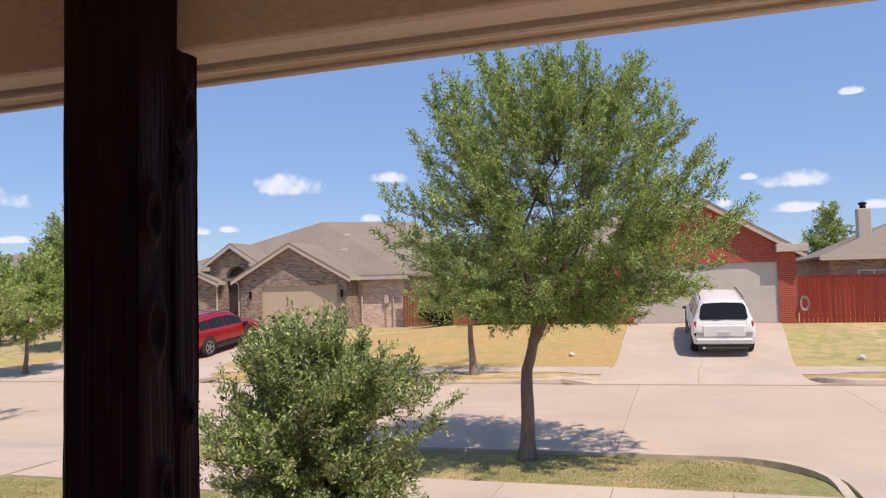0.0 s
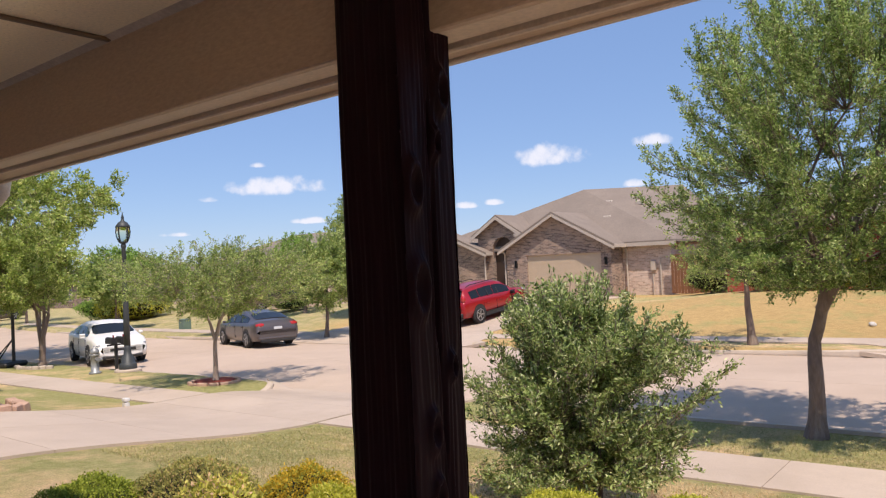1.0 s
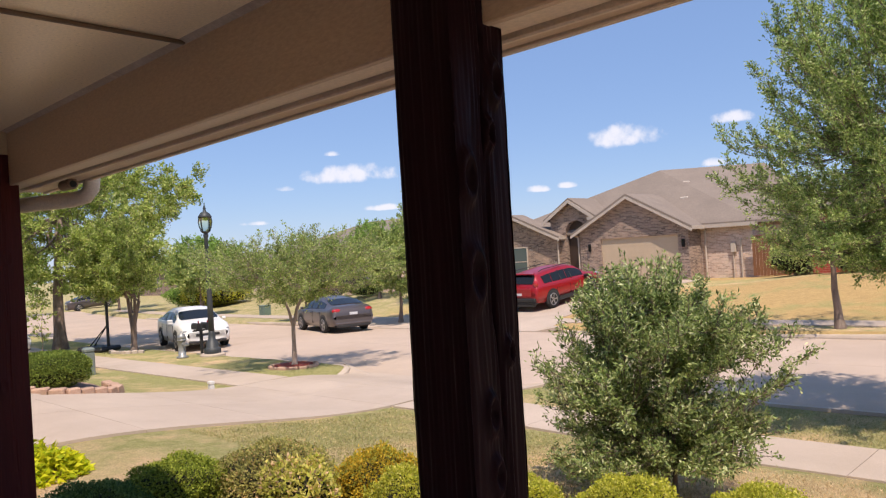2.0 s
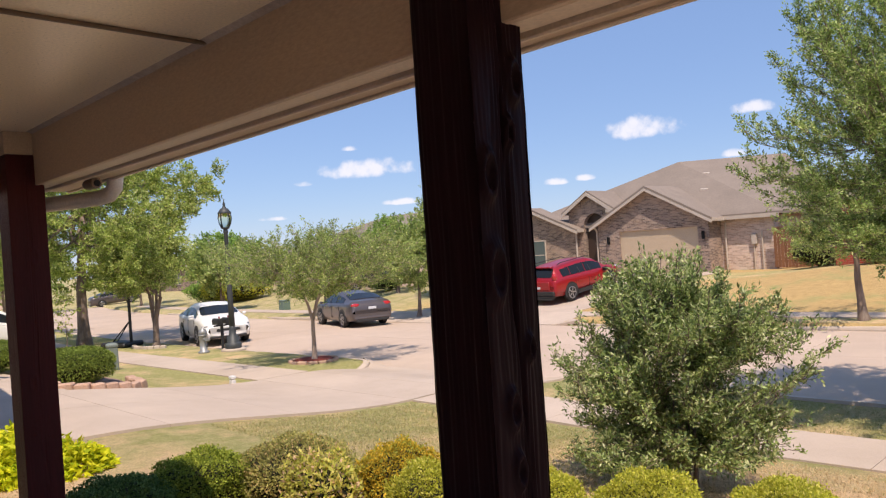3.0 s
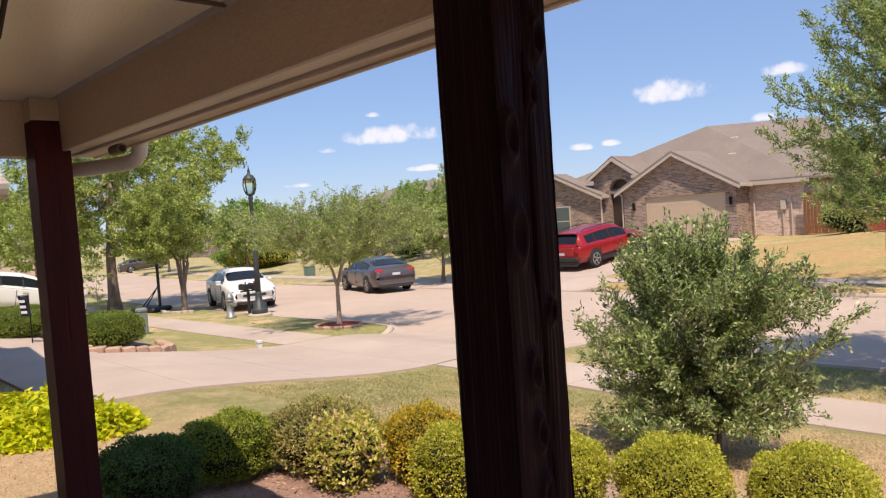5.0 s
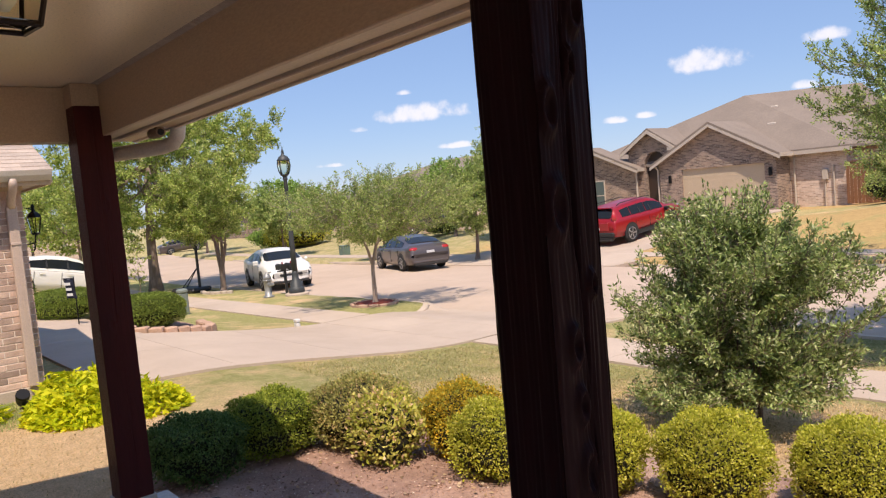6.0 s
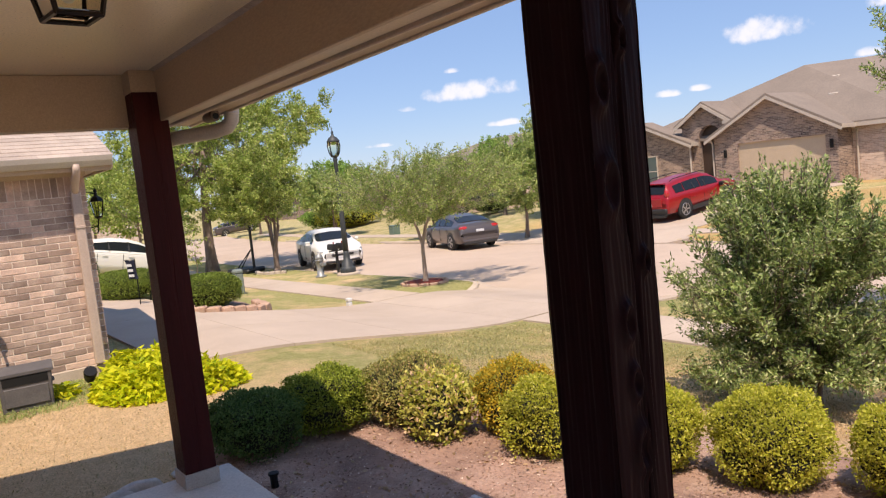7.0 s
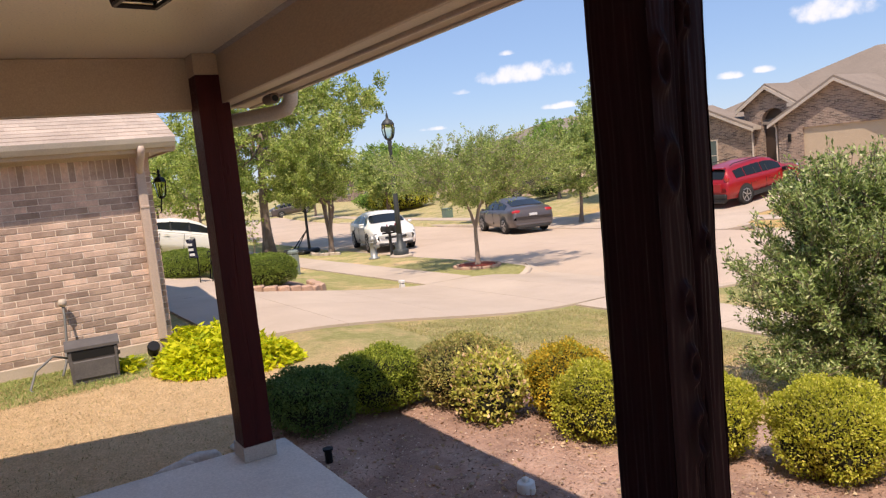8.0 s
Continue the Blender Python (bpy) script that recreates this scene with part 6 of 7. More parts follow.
HYD = surface("silver_hydrant_paint", (0.34, 0.35, 0.35), (0.25, 0.255, 0.25), 5, 0.45, 0.1, 50, metal=0.4)


def hydrant(x, y):
    r = thing("fire_hydrant", x, y, ground_z(x, y), label="silver fire hydrant on the verge", category="fire hydrant")
    part("barrel", lathe([(0.17, 0), (0.17, 0.05), (0.11, 0.07), (0.105, 0.5), (0.14, 0.52), (0.14, 0.56)], 16), HYD, r, smooth=True)
    part("bonnet", lathe([(0.13, 0.56), (0.125, 0.64), (0.09, 0.71), (0.03, 0.74), (0.03, 0.8)], 16), HYD, r, smooth=True)
    for a, b in (((0.08, 0, 0.42), (0.19, 0, 0.42)), ((-0.08, 0, 0.42), (-0.19, 0, 0.42)), ((0, 0.08, 0.38), (0, 0.2, 0.38))):
        part("outlet", tube([a, b], 0.055, 10), HYD, r)
    return r


hydrant(-19.75, 9.25)


def mailbox(x, y):
    r = thing("mailbox", x, y, ground_z(x, y), 90, label="black mailboxes on a shared dark post", category="mailbox")
    part("post", box(-0.05, 0.05, -0.05, 0.05, -0.1, 1.05, 0.008), BLACK_TRIM, r)
    part("arm", box(-0.35, 0.35, -0.04, 0.04, 0.92, 0.98, 0.006), BLACK_TRIM, r)
    for u in (-0.2, 0.2):
        prof = [(-0.10, 1.0), (-0.10, 1.14)] + [(0.10 * math.cos(a) * -1, 1.14 + 0.10 * math.sin(a)) for a in [math.pi * i / 8 for i in range(1, 8)]] + [(0.10, 1.14), (0.10, 1.0)]
        bm = prism([(u + p, q) for p, q in prof], "y", -0.24, 0.24)
        b = part("box", bm, BLACK_TRIM, r)
        part("flag", box(u + 0.101, u + 0.11, -0.05, 0.05, 1.14, 1.3), TAIL, b, "small red flag")
    return r


mailbox(-19.78, 9.90).scale = (0.75, 0.75, 0.8)


def pedestal(x, y):
    r = thing("utility_pedestal", x, y, ground_z(x, y), label="grey-green cable pedestal on the lawn", category="utility box")
    g = surface("grey_green_plastic", (0.20, 0.23, 0.21), (0.17, 0.20, 0.18), 4, 0.6, 0.1, 40)
    part("body", box(-0.13, 0.13, -0.13, 0.13, -0.05, 0.72, 0.03), g, r)
    part("cap", box(-0.145, 0.145, -0.145, 0.145, 0.70, 0.86, 0.05), g, r)
    return r


pedestal(-18.3, 6.05).scale = (0.9, 0.9, 0.8)


def hoop_stand(x, y):
    r = thing("basketball_stand", x, y, ground_z(x, y) + 0.02, 20, label="black basketball stand on a low water base", category="basketball stand")
    part("base", box(-0.75, 0.45, -0.45, 0.45, 0, 0.17, 0.06), BLACK_TRIM, r)
    part("pole", tube([(0.3, 0, 0.1), (0.3, 0, 2.6)], 0.05, 10), BLACK_TRIM, r)
    part("brace", tube([(-0.5, 0.1, 0.15), (0.28, 0, 0.9)], 0.02, 6), BLACK_TRIM, r)
    part("brace", tube([(-0.5, -0.1, 0.15), (0.28, 0, 0.9)], 0.02, 6), BLACK_TRIM, r)
    part("backboard", box(0.45, 0.49, -0.6, 0.6, 2.5, 3.2, 0.01), BLACK_TRIM, r)
    part("rim", lathe([(0.22, 0), (0.235, 0.0), (0.235, 0.015), (0.22, 0.015)], 18, move=(0.74, 0, 2.6)), TAIL, r)
    return r


hoop_stand(-25.3, 9.1)

g = thing("utility_box", -33.8, 21.1, ground_z(-33.8, 21.1), label="low green transformer box on the far lawn", category="utility box")
UGREEN = surface("green_box_paint", (0.14, 0.20, 0.16), (0.11, 0.17, 0.135), 3, 0.5, 0.1, 40)
part("body", box(-0.45, 0.45, -0.4, 0.4, -0.1, 0.85, 0.03), UGREEN, g)
part("lid", box(-0.48, 0.48, -0.43, 0.43, 0.83, 0.93, 0.03), UGREEN, g)
g.scale = (0.55, 0.55, 0.6)


def bench(x, y, turn):
    r = thing("garden_bench", x, y, ground_z(x, y) + 0.03, turn, label="black wrought-iron garden bench by the hedge", category="bench")
    for s in (-0.55, 0.55):
        part("leg", tube([(s, -0.25, 0), (s, -0.2, 0.42), (s, 0.2, 0.42), (s, 0.28, 0)], 0.018, 6), DARK, r)
        part("armrest", tube([(s, -0.22, 0.42), (s, -0.24, 0.64), (s, 0.2, 0.66), (s, 0.24, 0.9)], 0.016, 6), DARK, r)
    for k in range(6):
        part("slat", box(-0.55, 0.55, -0.22 + k * 0.075, -0.17 + k * 0.075, 0.42, 0.44, 0.004), DARK, r)
    for k in range(9):
        u = -0.5 + k * 0.125
        part("back_bar", tube([(u, 0.2, 0.44), (u, 0.25, 0.88)], 0.009, 5), DARK, r)
    part("back_rail", tube([(-0.55, 0.25, 0.88), (0, 0.26, 0.97), (0.55, 0.25, 0.88)], 0.018, 6), DARK, r)
    return r


bench(-15.95, 3.42, -12)


def garden_flag(x, y):
    """A short pole with an arm that carries a small banner."""
    r = thing("garden_flag", x, y, ground_z(x, y) + 0.03, 35, label="small dark and white banner on a thin black pole", category="garden flag")
    part("pole", tube([(0, 0, -0.05), (0, 0, 0.98)], 0.012, 8), DARK, r)
    part("arm", tube([(0, 0, 0.96), (-0.27, 0, 0.96)], 0.008, 6), DARK, r)
    cloth = bmesh.new()
    rows = [[cloth.verts.new((-0.26 + 0.24 * i / 6 + 0.06 * j / 6, 0.018 * math.sin(i * 1.4 + j * 0.8), 0.95 - 0.40 * j / 6)) for i in range(7)] for j in range(7)]
    for a, b in zip(rows, rows[1:]):
        for i in range(6):
            cloth.faces.new((a[i], a[i + 1], b[i + 1], b[i]))
    bmesh.ops.solidify(cloth, geom=cloth.faces[:], thickness=0.004)
    banner = part("banner", cloth, plain("navy_cloth", (0.035, 0.040, 0.075), 0.9), r, smooth=True)
    white = plain("white_cloth", (0.70, 0.70, 0.70), 0.9)
    for k in range(3):
        part("bar", box(-0.21 + 0.018 * k, -0.07 + 0.018 * k, -0.032, -0.026, 0.60 + 0.11 * (2 - k), 0.655 + 0.11 * (2 - k), 0.002), white, banner, "white bar on the banner")
    return r


garden_flag(-15.30, 2.76)

STONE = surface("pink_tan_edging_stone", (0.50, 0.33, 0.24), (0.42, 0.27, 0.195), 6, 0.9, 0.5, 40, c3=(0.56, 0.42, 0.33), piece=0.15)


def stone_row(points, name, label, w=0.27, h=0.13, d=0.18, mat=None):
    """Edging blocks set end to end along (x, y) points."""
    root = thing(name, 0, 0, 0, label=label, category="edging")
    rnd = random.Random(8)
    for (x0, y0), (x1, y1) in zip(points, points[1:]):
        L = math.hypot(x1 - x0, y1 - y0)
        n = max(1, round(L / w))
        a = math.degrees(math.atan2(y1 - y0, x1 - x0))
        for i in range(n):
            t = (i + 0.5) / n
            bm = box(-L / n / 2 + 0.008, L / n / 2 - 0.008, -d / 2, d / 2, -0.06, h * rnd.uniform(0.9, 1.08), 0.022)
            for v in bm.verts:
                v.co += Vector((rnd.uniform(-1, 1), rnd.uniform(-1, 1), rnd.uniform(-1, 1))) * 0.006
            ob = part("stone", bm, mat or STONE, root)
            x, y = x0 + (x1 - x0) * t, y0 + (y1 - y0) * t
            ob.matrix_basis = pose(x, y, ground_z(x, y), 0, 0, a + rnd.uniform(-3, 3))
    return root


stone_row([(-13.9, 2.9), (-13.1, 3.15), (-12.75, 3.6), (-12.78, 4.3), (-13.2, 4.7), (-14.6, 5.0)], "stone_edging", "pinkish stone blocks edging the hedge bed")
bed = [(-13.9 + 0, 3.0), (-13.15, 3.25), (-12.85, 3.65), (-12.88, 4.25), (-13.3, 4.6), (-14.8, 4.9), (-15.9, 4.8), (-15.9, 3.1)]


def bed_sheet(name, outline, lift, material, label, rim=0.02):
    """A low mounded sheet of soil over an outline, cut into rings."""
    cx, cy = sum(p[0] for p in outline) / len(outline), sum(p[1] for p in outline) / len(outline)
    fine = []
    for (a, b), (c, d) in zip(outline, outline[1:] + outline[:1]):
        k = max(2, int(math.hypot(c - a, d - b) / 0.25))
        fine += [(a + (c - a) * i / k, b + (d - b) * i / k) for i in range(k)]
    vs, fs, n = [], [], len(fine)
    rings = 10
    for r in range(rings):
        t = 1 - r / rings
        for x, y in fine:
            u, v = cx + (x - cx) * t, cy + (y - cy) * t
            vs.append((u, v, ground_z(u, v) + (-0.02 if r == 0 else lift + 0.018 * noise.noise(Vector((u * 3, v * 3, 0))))))
    vs.append((cx, cy, ground_z(cx, cy) + lift))
    for r in range(rings - 1):
        for i in range(n):
            j = (i + 1) % n
            fs.append((r * n + i, r * n + j, (r + 1) * n + j, (r + 1) * n + i))
    fs += [((rings - 1) * n + i, (rings - 1) * n + (i + 1) % n, len(vs) - 1) for i in range(n)]
    ob = mesh_object(name, vs, fs, material, smooth=True)
    return tagged(ob, label, "flower bed", kind="structure")


bed_sheet("soil_bed", bed, 0.05, MULCH, "dark mulch bed round the hedge")
RED_MULCH = surface("red_mulch", (0.30, 0.05, 0.03), (0.20, 0.04, 0.025), 12, 0.95, 0.8, 60, c3=(0.36, 0.12, 0.08), space="World", bump_dist=0.03)
ring = [(-14.32 + 0.55 * math.cos(a), 9.43 + 0.5 * math.sin(a)) for a in [2 * math.pi * i / 14 for i in range(14)]]
bed_sheet("tree_ring", ring, 0.06, RED_MULCH, "ring of red mulch at the tree's foot")
stone_row([(-14.32 + 0.62 * math.cos(a), 9.43 + 0.57 * math.sin(a)) for a in [2 * math.pi * i / 14 for i in range(15)]], "stone_edging", "low pinkish edging round the red mulch", 0.25, 0.07, 0.09)
stone_row([(-24.6, 9.1), (-24.0, 8.95), (-23.3, 9.05), (-22.9, 9.5)], "stone_edging", "rough stones at the forked tree's foot", 0.22, 0.1, 0.14, KERBSTONE)
bed_sheet("flower_bed", [(-3.68, 0.40), (-4.7, 0.45), (-5.0, 1.2), (-4.9, 2.2), (-4.3, 2.9), (-3.0, 3.2), (-1.9, 3.35), (-0.9, 3.7), (0.3, 4.0), (3.0, 4.0), (3.6, 0.42)], 0.03, MULCH, "planting bed of reddish brown bark mulch before the porch")


def chips(count, seed):
    """Loose bark chips and dead leaves on the bed."""
    rng = np.random.default_rng(seed)
    root = thing("mulch_chips", 0, 0, 0, label="loose bark chips and dry leaves on the bed", category="mulch", kind="stuff")
    x = rng.uniform(-4.8, 1.5, count)
    y = rng.uniform(0.45, 3.1, count)
    keep = y < 3.2 + 0.12 * (x + 3)
    x, y = x[keep], y[keep]
    z = np.array([ground_z(a, b) + 0.03 + 0.018 * noise.noise(Vector((a * 3, b * 3, 0))) + 0.006 for a, b in zip(x, y)])
    d = rng.normal(size=(len(x), 3)) * [1, 1, 0.15]
    third = len(x) // 6
    m1 = leaf_stuff("bark_chips", (0.26, 0.155, 0.115), (0.56, 0.39, 0.30), (0.70, 0.56, 0.45), 0.10, glow=0.0, rough=0.9)
    m2 = leaf_stuff("dry_leaves", (0.34, 0.22, 0.12), (0.55, 0.42, 0.28), glow=0.1, rough=0.8)
    leaf_mesh("chips", np.stack([x, y, z], 1)[third:], d[third:], 0.024, 0.009, m1, root, rng)
    leaf_mesh("dry_leaves", np.stack([x, y, z + 0.004], 1)[:third // 2], d[:third // 2], 0.038, 0.022, m2, root, rng)


chips(17000, 4)


# ---- small things on and by the porch ----
def ceiling_lantern(x, y):
    r = thing("ceiling_lantern", x, y, CEIL_Z, 8, label="bronze four-sided lantern with glass on the porch ceiling", category="ceiling light")
    bronze = plain("dark_bronze", (0.03, 0.022, 0.018), 0.4, 0.6)
    part("canopy", lathe([(0.075, 0.0), (0.075, -0.012), (0.03, -0.025), (0.02, -0.05)], 18), bronze, r, smooth=True)
    part("roof", lathe([(0.02, -0.04), (0.11, -0.07), (0.145, -0.08), (0.145, -0.09)], 4), bronze, r)
    t, b, zt, zb = 0.095, 0.058, -0.09, -0.285
    for sx in (-1, 1):
        for sy in (-1, 1):
            part("bar", tube([(sx * t, sy * t, zt), (sx * b, sy * b, zb)], 0.008, 6), bronze, r)
    for z, w in ((zt, t), (zb, b)):
        for p, q in (((-w, -w), (w, -w)), ((w, -w), (w, w)), ((w, w), (-w, w)), ((-w, w), (-w, -w))):
            part("bar", tube([(*p, z), (*q, z)], 0.008, 6), bronze, r)
    for k in range(4):
        a = math.pi / 2 * k
        c, s = math.cos(a), math.sin(a)
        rot = lambda u, v, z: (u * c - v * s, u * s + v * c, z)
        mesh_object("pane", [rot(-t + 0.008, -t, zt), rot(t - 0.008, -t, zt), rot(b - 0.008, -b, zb), rot(-b + 0.008, -b, zb)], [(0, 1, 2, 3)], PANE, r).visible_shadow = False
    mesh_object("pane", [(-b, -b, zb + 0.01), (b, -b, zb + 0.01), (b, b, zb + 0.01), (-b, b, zb + 0.01)], [(0, 1, 2, 3)], PANE, r)
    part("bulb", lathe([(0.012, -0.10), (0.014, -0.16), (0.03, -0.19), (0.03, -0.22), (0.01, -0.245)], 12), plain("frosted_bulb", (0.8, 0.8, 0.78), 0.4), r, smooth=True)
    return r


ceiling_lantern(-1.10, -0.665)


def wall_lantern(x, y, z):
    r = thing("wall_lantern", x, y, z, label="black coach lantern on the garage's front wall", category="wall light")
    part("backplate", box(-0.05, 0.05, -0.30, -0.275, -0.40, 0.15, 0.012), DARK, r)
    part("arm", tube([(0, -0.28, -0.05), (0, -0.15, -0.30), (0, -0.02, -0.28), (0, 0, -0.14)], 0.012, 6), DARK, r)
    part("arm", tube([(0, -0.28, 0.12), (0, -0.14, 0.26), (0, 0, 0.22)], 0.010, 6), DARK, r)
    part("tail", tube([(0, -0.03, -0.28), (0, -0.03, -0.36), (0, -0.05, -0.40)], 0.012, 6), DARK, r)
    part("cap", lathe([(0.11, 0.10), (0.075, 0.16), (0.03, 0.19), (0.02, 0.24), (0.03, 0.26), (0.005, 0.31)], 6), DARK, r)
    part("glass", lathe([(0.06, -0.13), (0.10, 0.10)], 6), PANE, r, "clear lantern glass")
    part("base", lathe([(0.03, -0.17), (0.065, -0.145), (0.065, -0.13)], 6), DARK, r)
    for k in range(6):
        a = math.pi / 3 * k
        part("bar", tube([(0.06 * math.cos(a), 0.06 * math.sin(a), -0.13), (0.102 * math.cos(a), 0.102 * math.sin(a), 0.10)], 0.006, 5), DARK, r)
    return r


wall_lantern(-9.35, WING_Y + 0.25, 1.88).scale = (0.84, 0.84, 0.84)

cam_root = thing("security_camera", -3.12, 0.425, BEAM_Z + 0.005, label="small tan bullet camera under the porch eave", category="camera")
CAM_TAN = surface("brown_plastic", (0.20, 0.13, 0.09), (0.17, 0.11, 0.075), 5, 0.5, 0.1, 50)
part("bracket", lathe([(0.035, 0.0), (0.035, -0.012), (0.015, -0.02), (0.015, -0.03)], 12), CAM_TAN, cam_root)
part("barrel", tube([(-0.16, 0, -0.03), (-0.14, 0, -0.03), (0.02, 0, -0.035), (0.03, 0, -0.035)], [0.034, 0.038, 0.038, 0.036], 14), CAM_TAN, cam_root)
cam_root.scale = (0.78, 0.78, 0.78)
part("lens", tube([(0.03, 0, -0.035), (0.036, 0, -0.035)], 0.024, 14), DARK, cam_root, "dark glass lens")

ds = thing("downspout", -3.2, 0.555, BEAM_Z, label="cream metal downspout elbow from the porch gutter", category="downspout")
part("pipe", tube([(0.03, 0.0, 0.16), (0.03, 0.0, 0.02), (0.02, -0.005, -0.04), (-0.02, -0.02, -0.075), (-0.10, -0.055, -0.088), (-0.40, -0.235, -0.096), (-0.46, -0.285, -0.11), (-0.49, -0.315, -0.16), (-0.49, -0.315, -2.2)], 0.044, 12), GUTTER, ds, smooth=True)
gutter = thing("porch_gutter", 0, 0, 0, label="cream metal gutter along the porch eave", category="gutter", kind="structure")
part("trough", prism([(0.508, 2.47), (0.508, 2.385), (0.55, 2.385), (0.60, 2.42), (0.61, 2.47), (0.60, 2.47), (0.59, 2.43), (0.545, 2.395), (0.516, 2.395), (0.516, 2.47)], "x", -3.9, 1.88), GUTTER, gutter)

BOXGREY = surface("weathered_grey_plastic", (0.12, 0.112, 0.112), (0.09, 0.085, 0.085), 5, 0.6, 0.15, 60, c3=(0.15, 0.14, 0.135))


DARK_HOLE = plain("unlit_slot", (0.006, 0.006, 0.006), 0.95)


def hose_box(x, y, turn):
    r = thing("hose_box", x, y, ground_z(x, y), turn, label="grey plastic hose box with a hinged lid", category="hose box")
    w, d, h = 0.25, 0.19, 0.38
    bm = box(-w, w, -d, d, 0, h, 0.012)
    for v in bm.verts:
        v.co.x *= 1 - 0.06 * (1 - v.co.z / h)
        v.co.y *= 1 - 0.06 * (1 - v.co.z / h)
    part("body", bm, BOXGREY, r)
    # Flat black panel stands in for the shade within the open slot.
    part("slot", box(-w * 0.84, w * 0.84, -d - 0.003, -d + 0.02, h - 0.10, h - 0.012), DARK_HOLE, r, "black panel painted as the shaded hose slot")
    part("panel", box(-w * 0.82, w * 0.82, -d - 0.006, -d + 0.01, 0.06, h - 0.125, 0.006), BOXGREY, r)
    lid = [(-d - 0.012, h), (d + 0.02, h), (d + 0.02, h + 0.03), (0.0, h + 0.085), (-d - 0.012, h + 0.03)]
    part("lid", prism(lid, "x", -w - 0.02, w + 0.02), BOXGREY, r)
    for s in (-1, 1):
        part("handle", box(s * w - 0.015, s * w + 0.02, -0.06, 0.06, h * 0.62, h * 0.7, 0.008), BOXGREY, r)
    return r


hose_box(-7.75, -0.28, 84)
HOSE = plain("grey_hose", (0.16, 0.16, 0.15), 0.6)
hs = thing("garden_hose", 0, 0, 0, label="grey garden hose from the wall tap to the box", category="hose")
part("hose", tube([(-8.50, -0.45, 0.60), (-8.46, -0.45, 0.50), (-8.42, -0.47, 0.25), (-8.30, -0.52, -0.02), (-8.12, -0.58, -0.12)], 0.014, 8), HOSE, hs, smooth=True)
part("hose", tube([(-7.95, -0.52, 0.10), (-7.9, -0.66, 0.16), (-7.8, -0.85, 0.05), (-7.72, -0.93, -0.13), (-7.68, -0.90, -0.14)], 0.013, 8), HOSE, hs, smooth=True)
tap = thing("wall_tap", -8.6, -0.45, 0.62, label="brass hose tap with a cream frost cover", category="tap")
part("cover", lathe([(0.035, -0.04), (0.05, 0.0), (0.035, 0.045)], 12, move=(0.09, 0, 0.03)), TRIM_PALE, tap, smooth=True)
part("spout", tube([(-0.02, 0, 0.02), (0.08, 0, 0.02), (0.10, 0, -0.03)], 0.014, 8), ALLOY, tap)
sp = thing("garden_spotlight", -8.1, 0.40, ground_z(-8.1, 0.40) - 0.06, label="black garden spotlight on a short spike", category="spotlight")
part("spike", tube([(0, 0, -0.05), (0, 0, 0.10)], 0.012, 6), DARK, sp)
part("head", tube([(-0.05, 0, 0.10), (-0.03, 0, 0.15), (0.04, 0, 0.22), (0.06, 0, 0.24)], [0.04, 0.065, 0.075, 0.07], 12), DARK, sp)
st = thing("path_light", -3.46, 0.63, ground_z(-3.46, 0.63) + 0.02, label="short black path-light stake in the mulch", category="path light")
part("tube", tube([(0, 0, -0.05), (0, 0, 0.10)], 0.026, 10), DARK, st)
part("rim", lathe([(0.036, 0.095), (0.036, 0.11), (0.02, 0.112)], 12), DARK, st)
dm = thing("outlet_dome", -2.17, 1.3, ground_z(-2.17, 1.3) + 0.02, label="small white plastic valve cover in the mulch", category="valve cover")
WPLAS = plain("white_plastic", (0.62, 0.61, 0.58), 0.5)
part("body", lathe([(0.052, 0.0), (0.054, 0.01), (0.052, 0.066), (0.046, 0.074)], 14), WPLAS, dm, smooth=True)
part("cap", box(-0.02, 0.02, -0.018, 0.018, 0.072, 0.098, 0.006), WPLAS, dm)
part("lug", box(0.04, 0.065, -0.015, 0.015, 0.01, 0.05, 0.005), WPLAS, dm)
mk = thing("marker_post", -12.75, 6.35, ground_z(-12.75, 6.35), label="short white marker at the lawn's corner", category="marker")
part("body", box(-0.06, 0.06, -0.05, 0.05, -0.02, 0.11, 0.015), WPLAS, mk)
part("cap", box(-0.065, 0.065, -0.055, 0.055, 0.12, 0.19, 0.015), WPLAS, mk)
PALE_ROCK = surface("pale_rock", (0.62, 0.58, 0.53), (0.48, 0.45, 0.41), 8, 0.9, 0.4, 50)
for i, (x, y, a, b, c) in enumerate([(-4.12, -0.05, 0.17, 0.075, 0.085), (-4.02, -0.24, 0.16, 0.06, 0.085), (-4.3, 0.3, 0.10, 0.06, 0.04)]):
    bm = bmesh.new()
    bmesh.ops.create_icosphere(bm, subdivisions=3, radius=1)
    for v in bm.verts:
        k = 1 + 0.25 * noise.noise(v.co * 1.5 + Vector((i * 7, 0, 0)))
        v.co = Vector((v.co.x * a, v.co.y * b, max(v.co.z, -0.5) * c)) * k
    rk = tagged(part("rock", bm, PALE_ROCK, None, smooth=True), "flat pale rock beside the porch slab", "rock", "rocks by the porch")
    rk.matrix_basis = pose(x, y, ground_z(x, y) + c * 0.45, 0, 0, 74 + 6 * i)


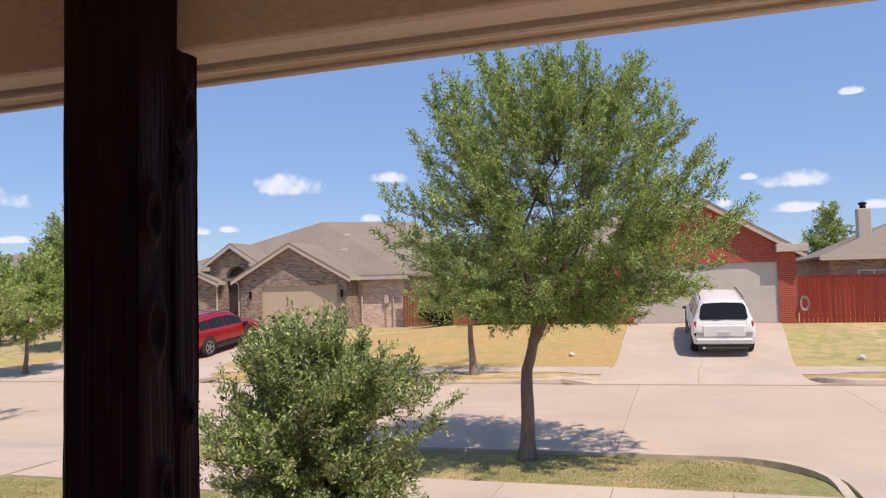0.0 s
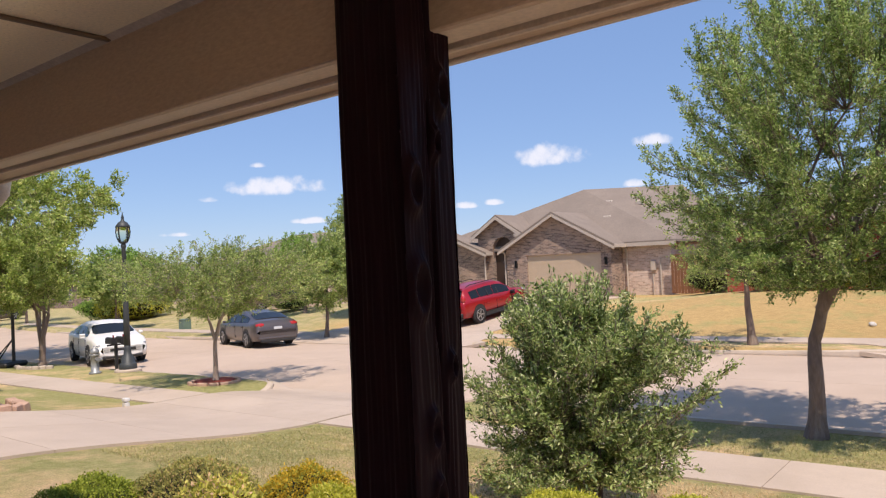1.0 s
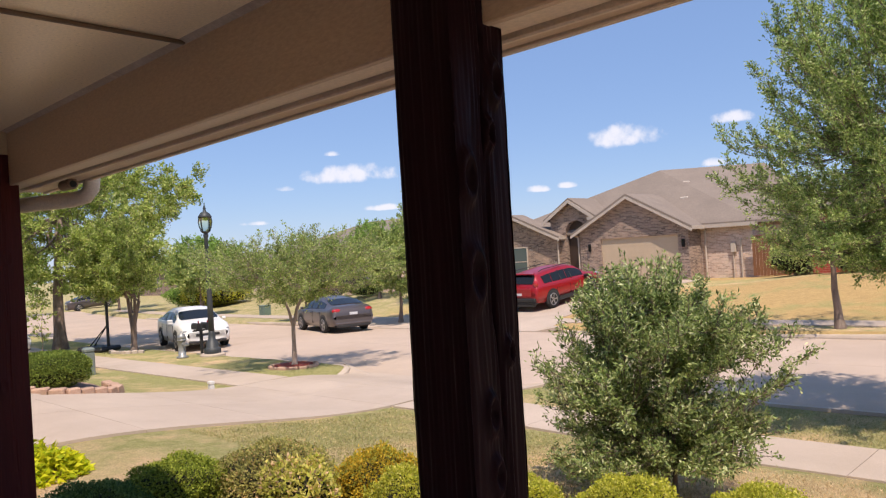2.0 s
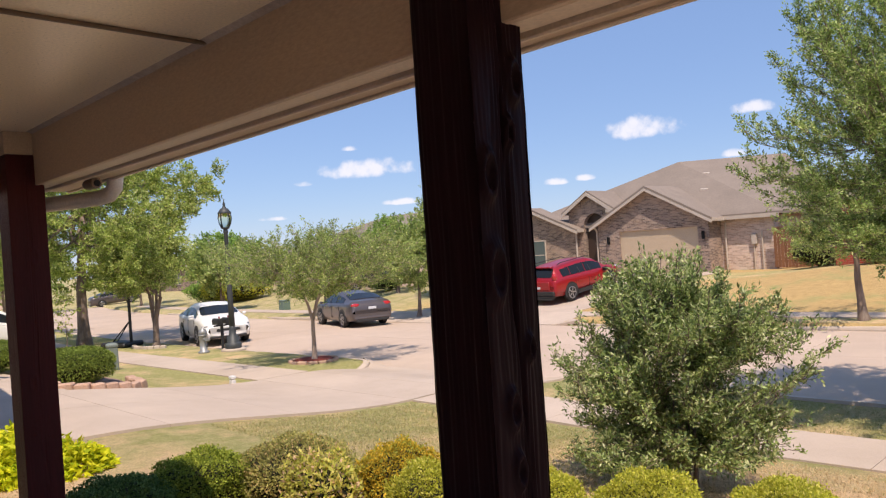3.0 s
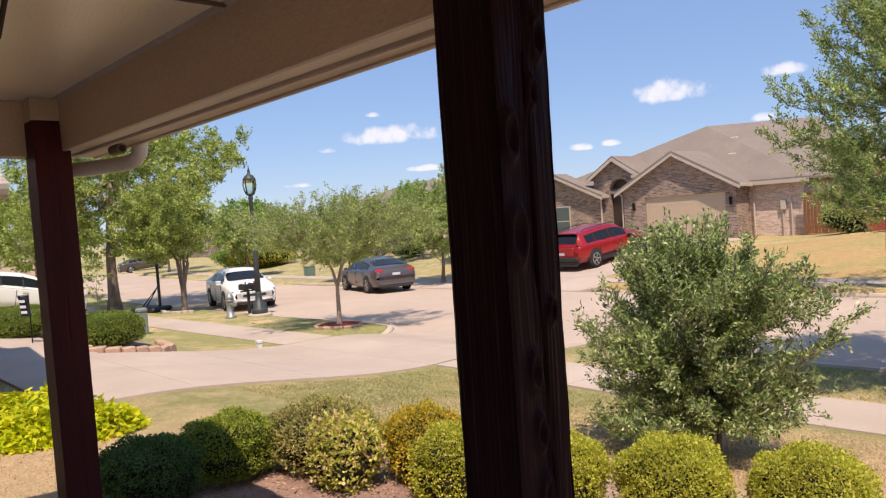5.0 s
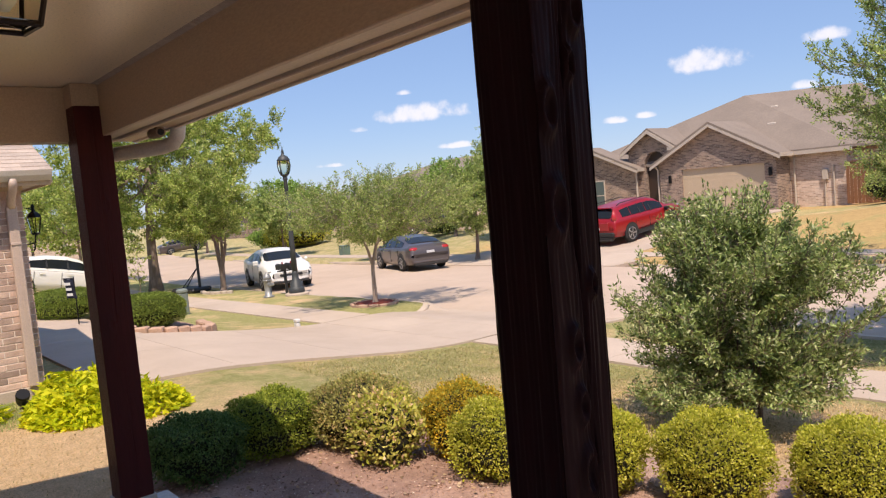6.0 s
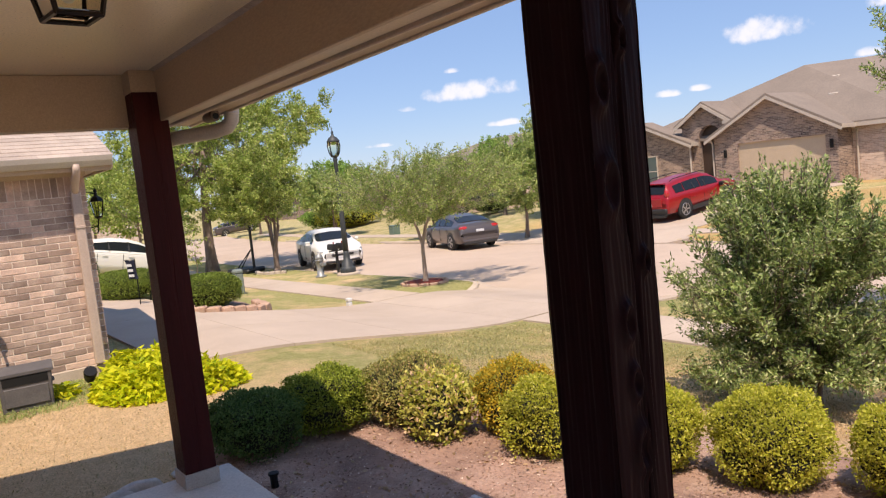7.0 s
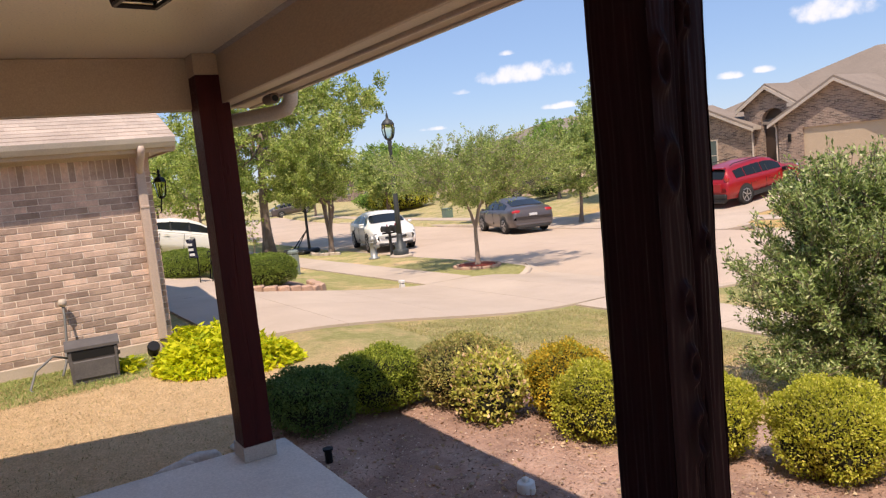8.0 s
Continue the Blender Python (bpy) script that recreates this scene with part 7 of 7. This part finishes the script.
for i, (x, y, r) in enumerate([(-2.25, 22.4, 0.10), (5.75, 21.7, 0.11), (-13.3, 4.45, 0.08)]):
    bm = bmesh.new()
    bmesh.ops.create_icosphere(bm, subdivisions=3, radius=r)
    for v in bm.verts:
        v.co *= 1 + 0.25 * noise.noise(v.co * 9 + Vector((i * 5, 0, 0)))
        v.co.z *= 0.75
    rk = tagged(part("rock", bm, PALE_ROCK, None, smooth=True), "pale rock lying on the lawn", "rock", "rocks on the lawns")
    rk.matrix_basis = pose(x, y, ground_z(x, y) + r * 0.5)


# ---- grass blades ----
def grass(x0, x1, y0, y1, count, seed, green, height=0.036):
    rng = np.random.default_rng(seed)
    x, y = rng.uniform(x0, x1, count), rng.uniform(y0, y1, count)
    z = np.array([ground_z(a, b) for a, b in zip(x, y)])
    root = thing("grass", 0, 0, 0, label="short dry lawn grass blades", category="grass", kind="stuff")
    d = rng.normal(size=(count, 3)) * [0.6, 0.6, 0.2] + [0, 0, 0.8]
    leaf_mesh("blades", np.stack([x, y, z], 1), d, height, 0.008, green, root, rng, droop=1.0)


GRASS_GREEN = leaf_stuff("green_grass_blades", (0.33, 0.31, 0.115), (0.46, 0.41, 0.18), (0.60, 0.47, 0.26), 0.2, glow=0.2, rough=0.7)
GRASS_DRY = leaf_stuff("dry_grass_blades", (0.54, 0.38, 0.20), (0.74, 0.55, 0.32), (0.36, 0.31, 0.12), 0.12, glow=0.15, rough=0.8)
GRASS_LUSH = leaf_stuff("lush_grass_blades", (0.24, 0.31, 0.09), (0.42, 0.46, 0.17), glow=0.2, rough=0.7)
grass(-7.8, -2.6, 3.3, 6.8, 26000, 1, GRASS_GREEN)
grass(-2.9, 3.5, 4.0, 6.8, 16000, 2, GRASS_DRY)
grass(-8.3, -4.2, -2.2, 1.2, 8000, 3, GRASS_DRY, 0.026)
grass(-8.5, -7.2, -2.6, 0.35, 9000, 6, GRASS_LUSH, 0.05)
grass(-5.3, 1.9, 8.3, 9.9, 14000, 4, GRASS_GREEN)

# ---- bricks of the garage wall, nearest last courses as pieces ----
def lay_bricks():
    L, C, J = 0.244, 0.066, 0.010
    bm = box(-0.012, 0.013, 0, L, 0, C, 0.004)
    me = bpy.data.meshes.new("brick")
    bm.to_mesh(me)
    bm.free()
    me.materials.append(BRICK)
    half = bpy.data.meshes.new("brick")
    bm = box(-0.012, 0.013, 0, L / 2 - J / 2, 0, C, 0.004)
    bm.to_mesh(half)
    bm.free()
    half.materials.append(BRICK)
    rest_v, rest_f = [], []
    rnd = random.Random(12)
    count = 0
    rows = 27
    for k in range(rows):
        z = FOOT + 0.01 + k * (C + J)
        y = WING_Y - L
        if k % 2:
            ob = new("brick", half)
            ob.parent, ob.location = wing_wall, (WING_X - 0.02, WING_Y - L / 2 + J / 2, z)
            y -= L / 2 + J / 2
        while y > -3.2:
            if y > -1.75 and count < 290:
                ob = new("brick", me)
                ob.parent, ob.location = wing_wall, (WING_X - 0.02 + rnd.uniform(-0.002, 0.002), y, z)
                count += 1
            else:
                i = len(rest_v)
                rest_v += [(WING_X - 0.02 + a, y + b * L, z + c * C) for a in (0, 0.013) for b in (0, 1) for c in (0, 1)]
                rest_f += [(i + 4, i + 6, i + 7, i + 5), (i, i + 4, i + 5, i + 1), (i + 2, i + 3, i + 7, i + 6), (i + 1, i + 5, i + 7, i + 3), (i, i + 2, i + 6, i + 4)]
            y -= L + J
    z = FOOT + 0.01 + rows * (C + J)
    y = WING_Y - C
    while y > -3.2:
        i = len(rest_v)
        rest_v += [(WING_X - 0.02 + a, y + b * C, z + c * L) for a in (0, 0.013) for b in (0, 1) for c in (0, 1)]
        rest_f += [(i + 4, i + 6, i + 7, i + 5), (i, i + 4, i + 5, i + 1), (i + 2, i + 3, i + 7, i + 6), (i + 1, i + 5, i + 7, i + 3), (i, i + 2, i + 6, i + 4)]
        y -= C + J
    rest = mesh_object("brick_rest", rest_v, rest_f, BRICK_REST, wing_wall)
    rest["kind"] = "stuff"


BRICK_REST = surface("tan_brown_brick_rest", (0.60, 0.435, 0.345), (0.44, 0.31, 0.245), 6, 0.9, 0.4, 70, c3=(0.72, 0.57, 0.47), island=0.40, space="World")
lay_bricks()
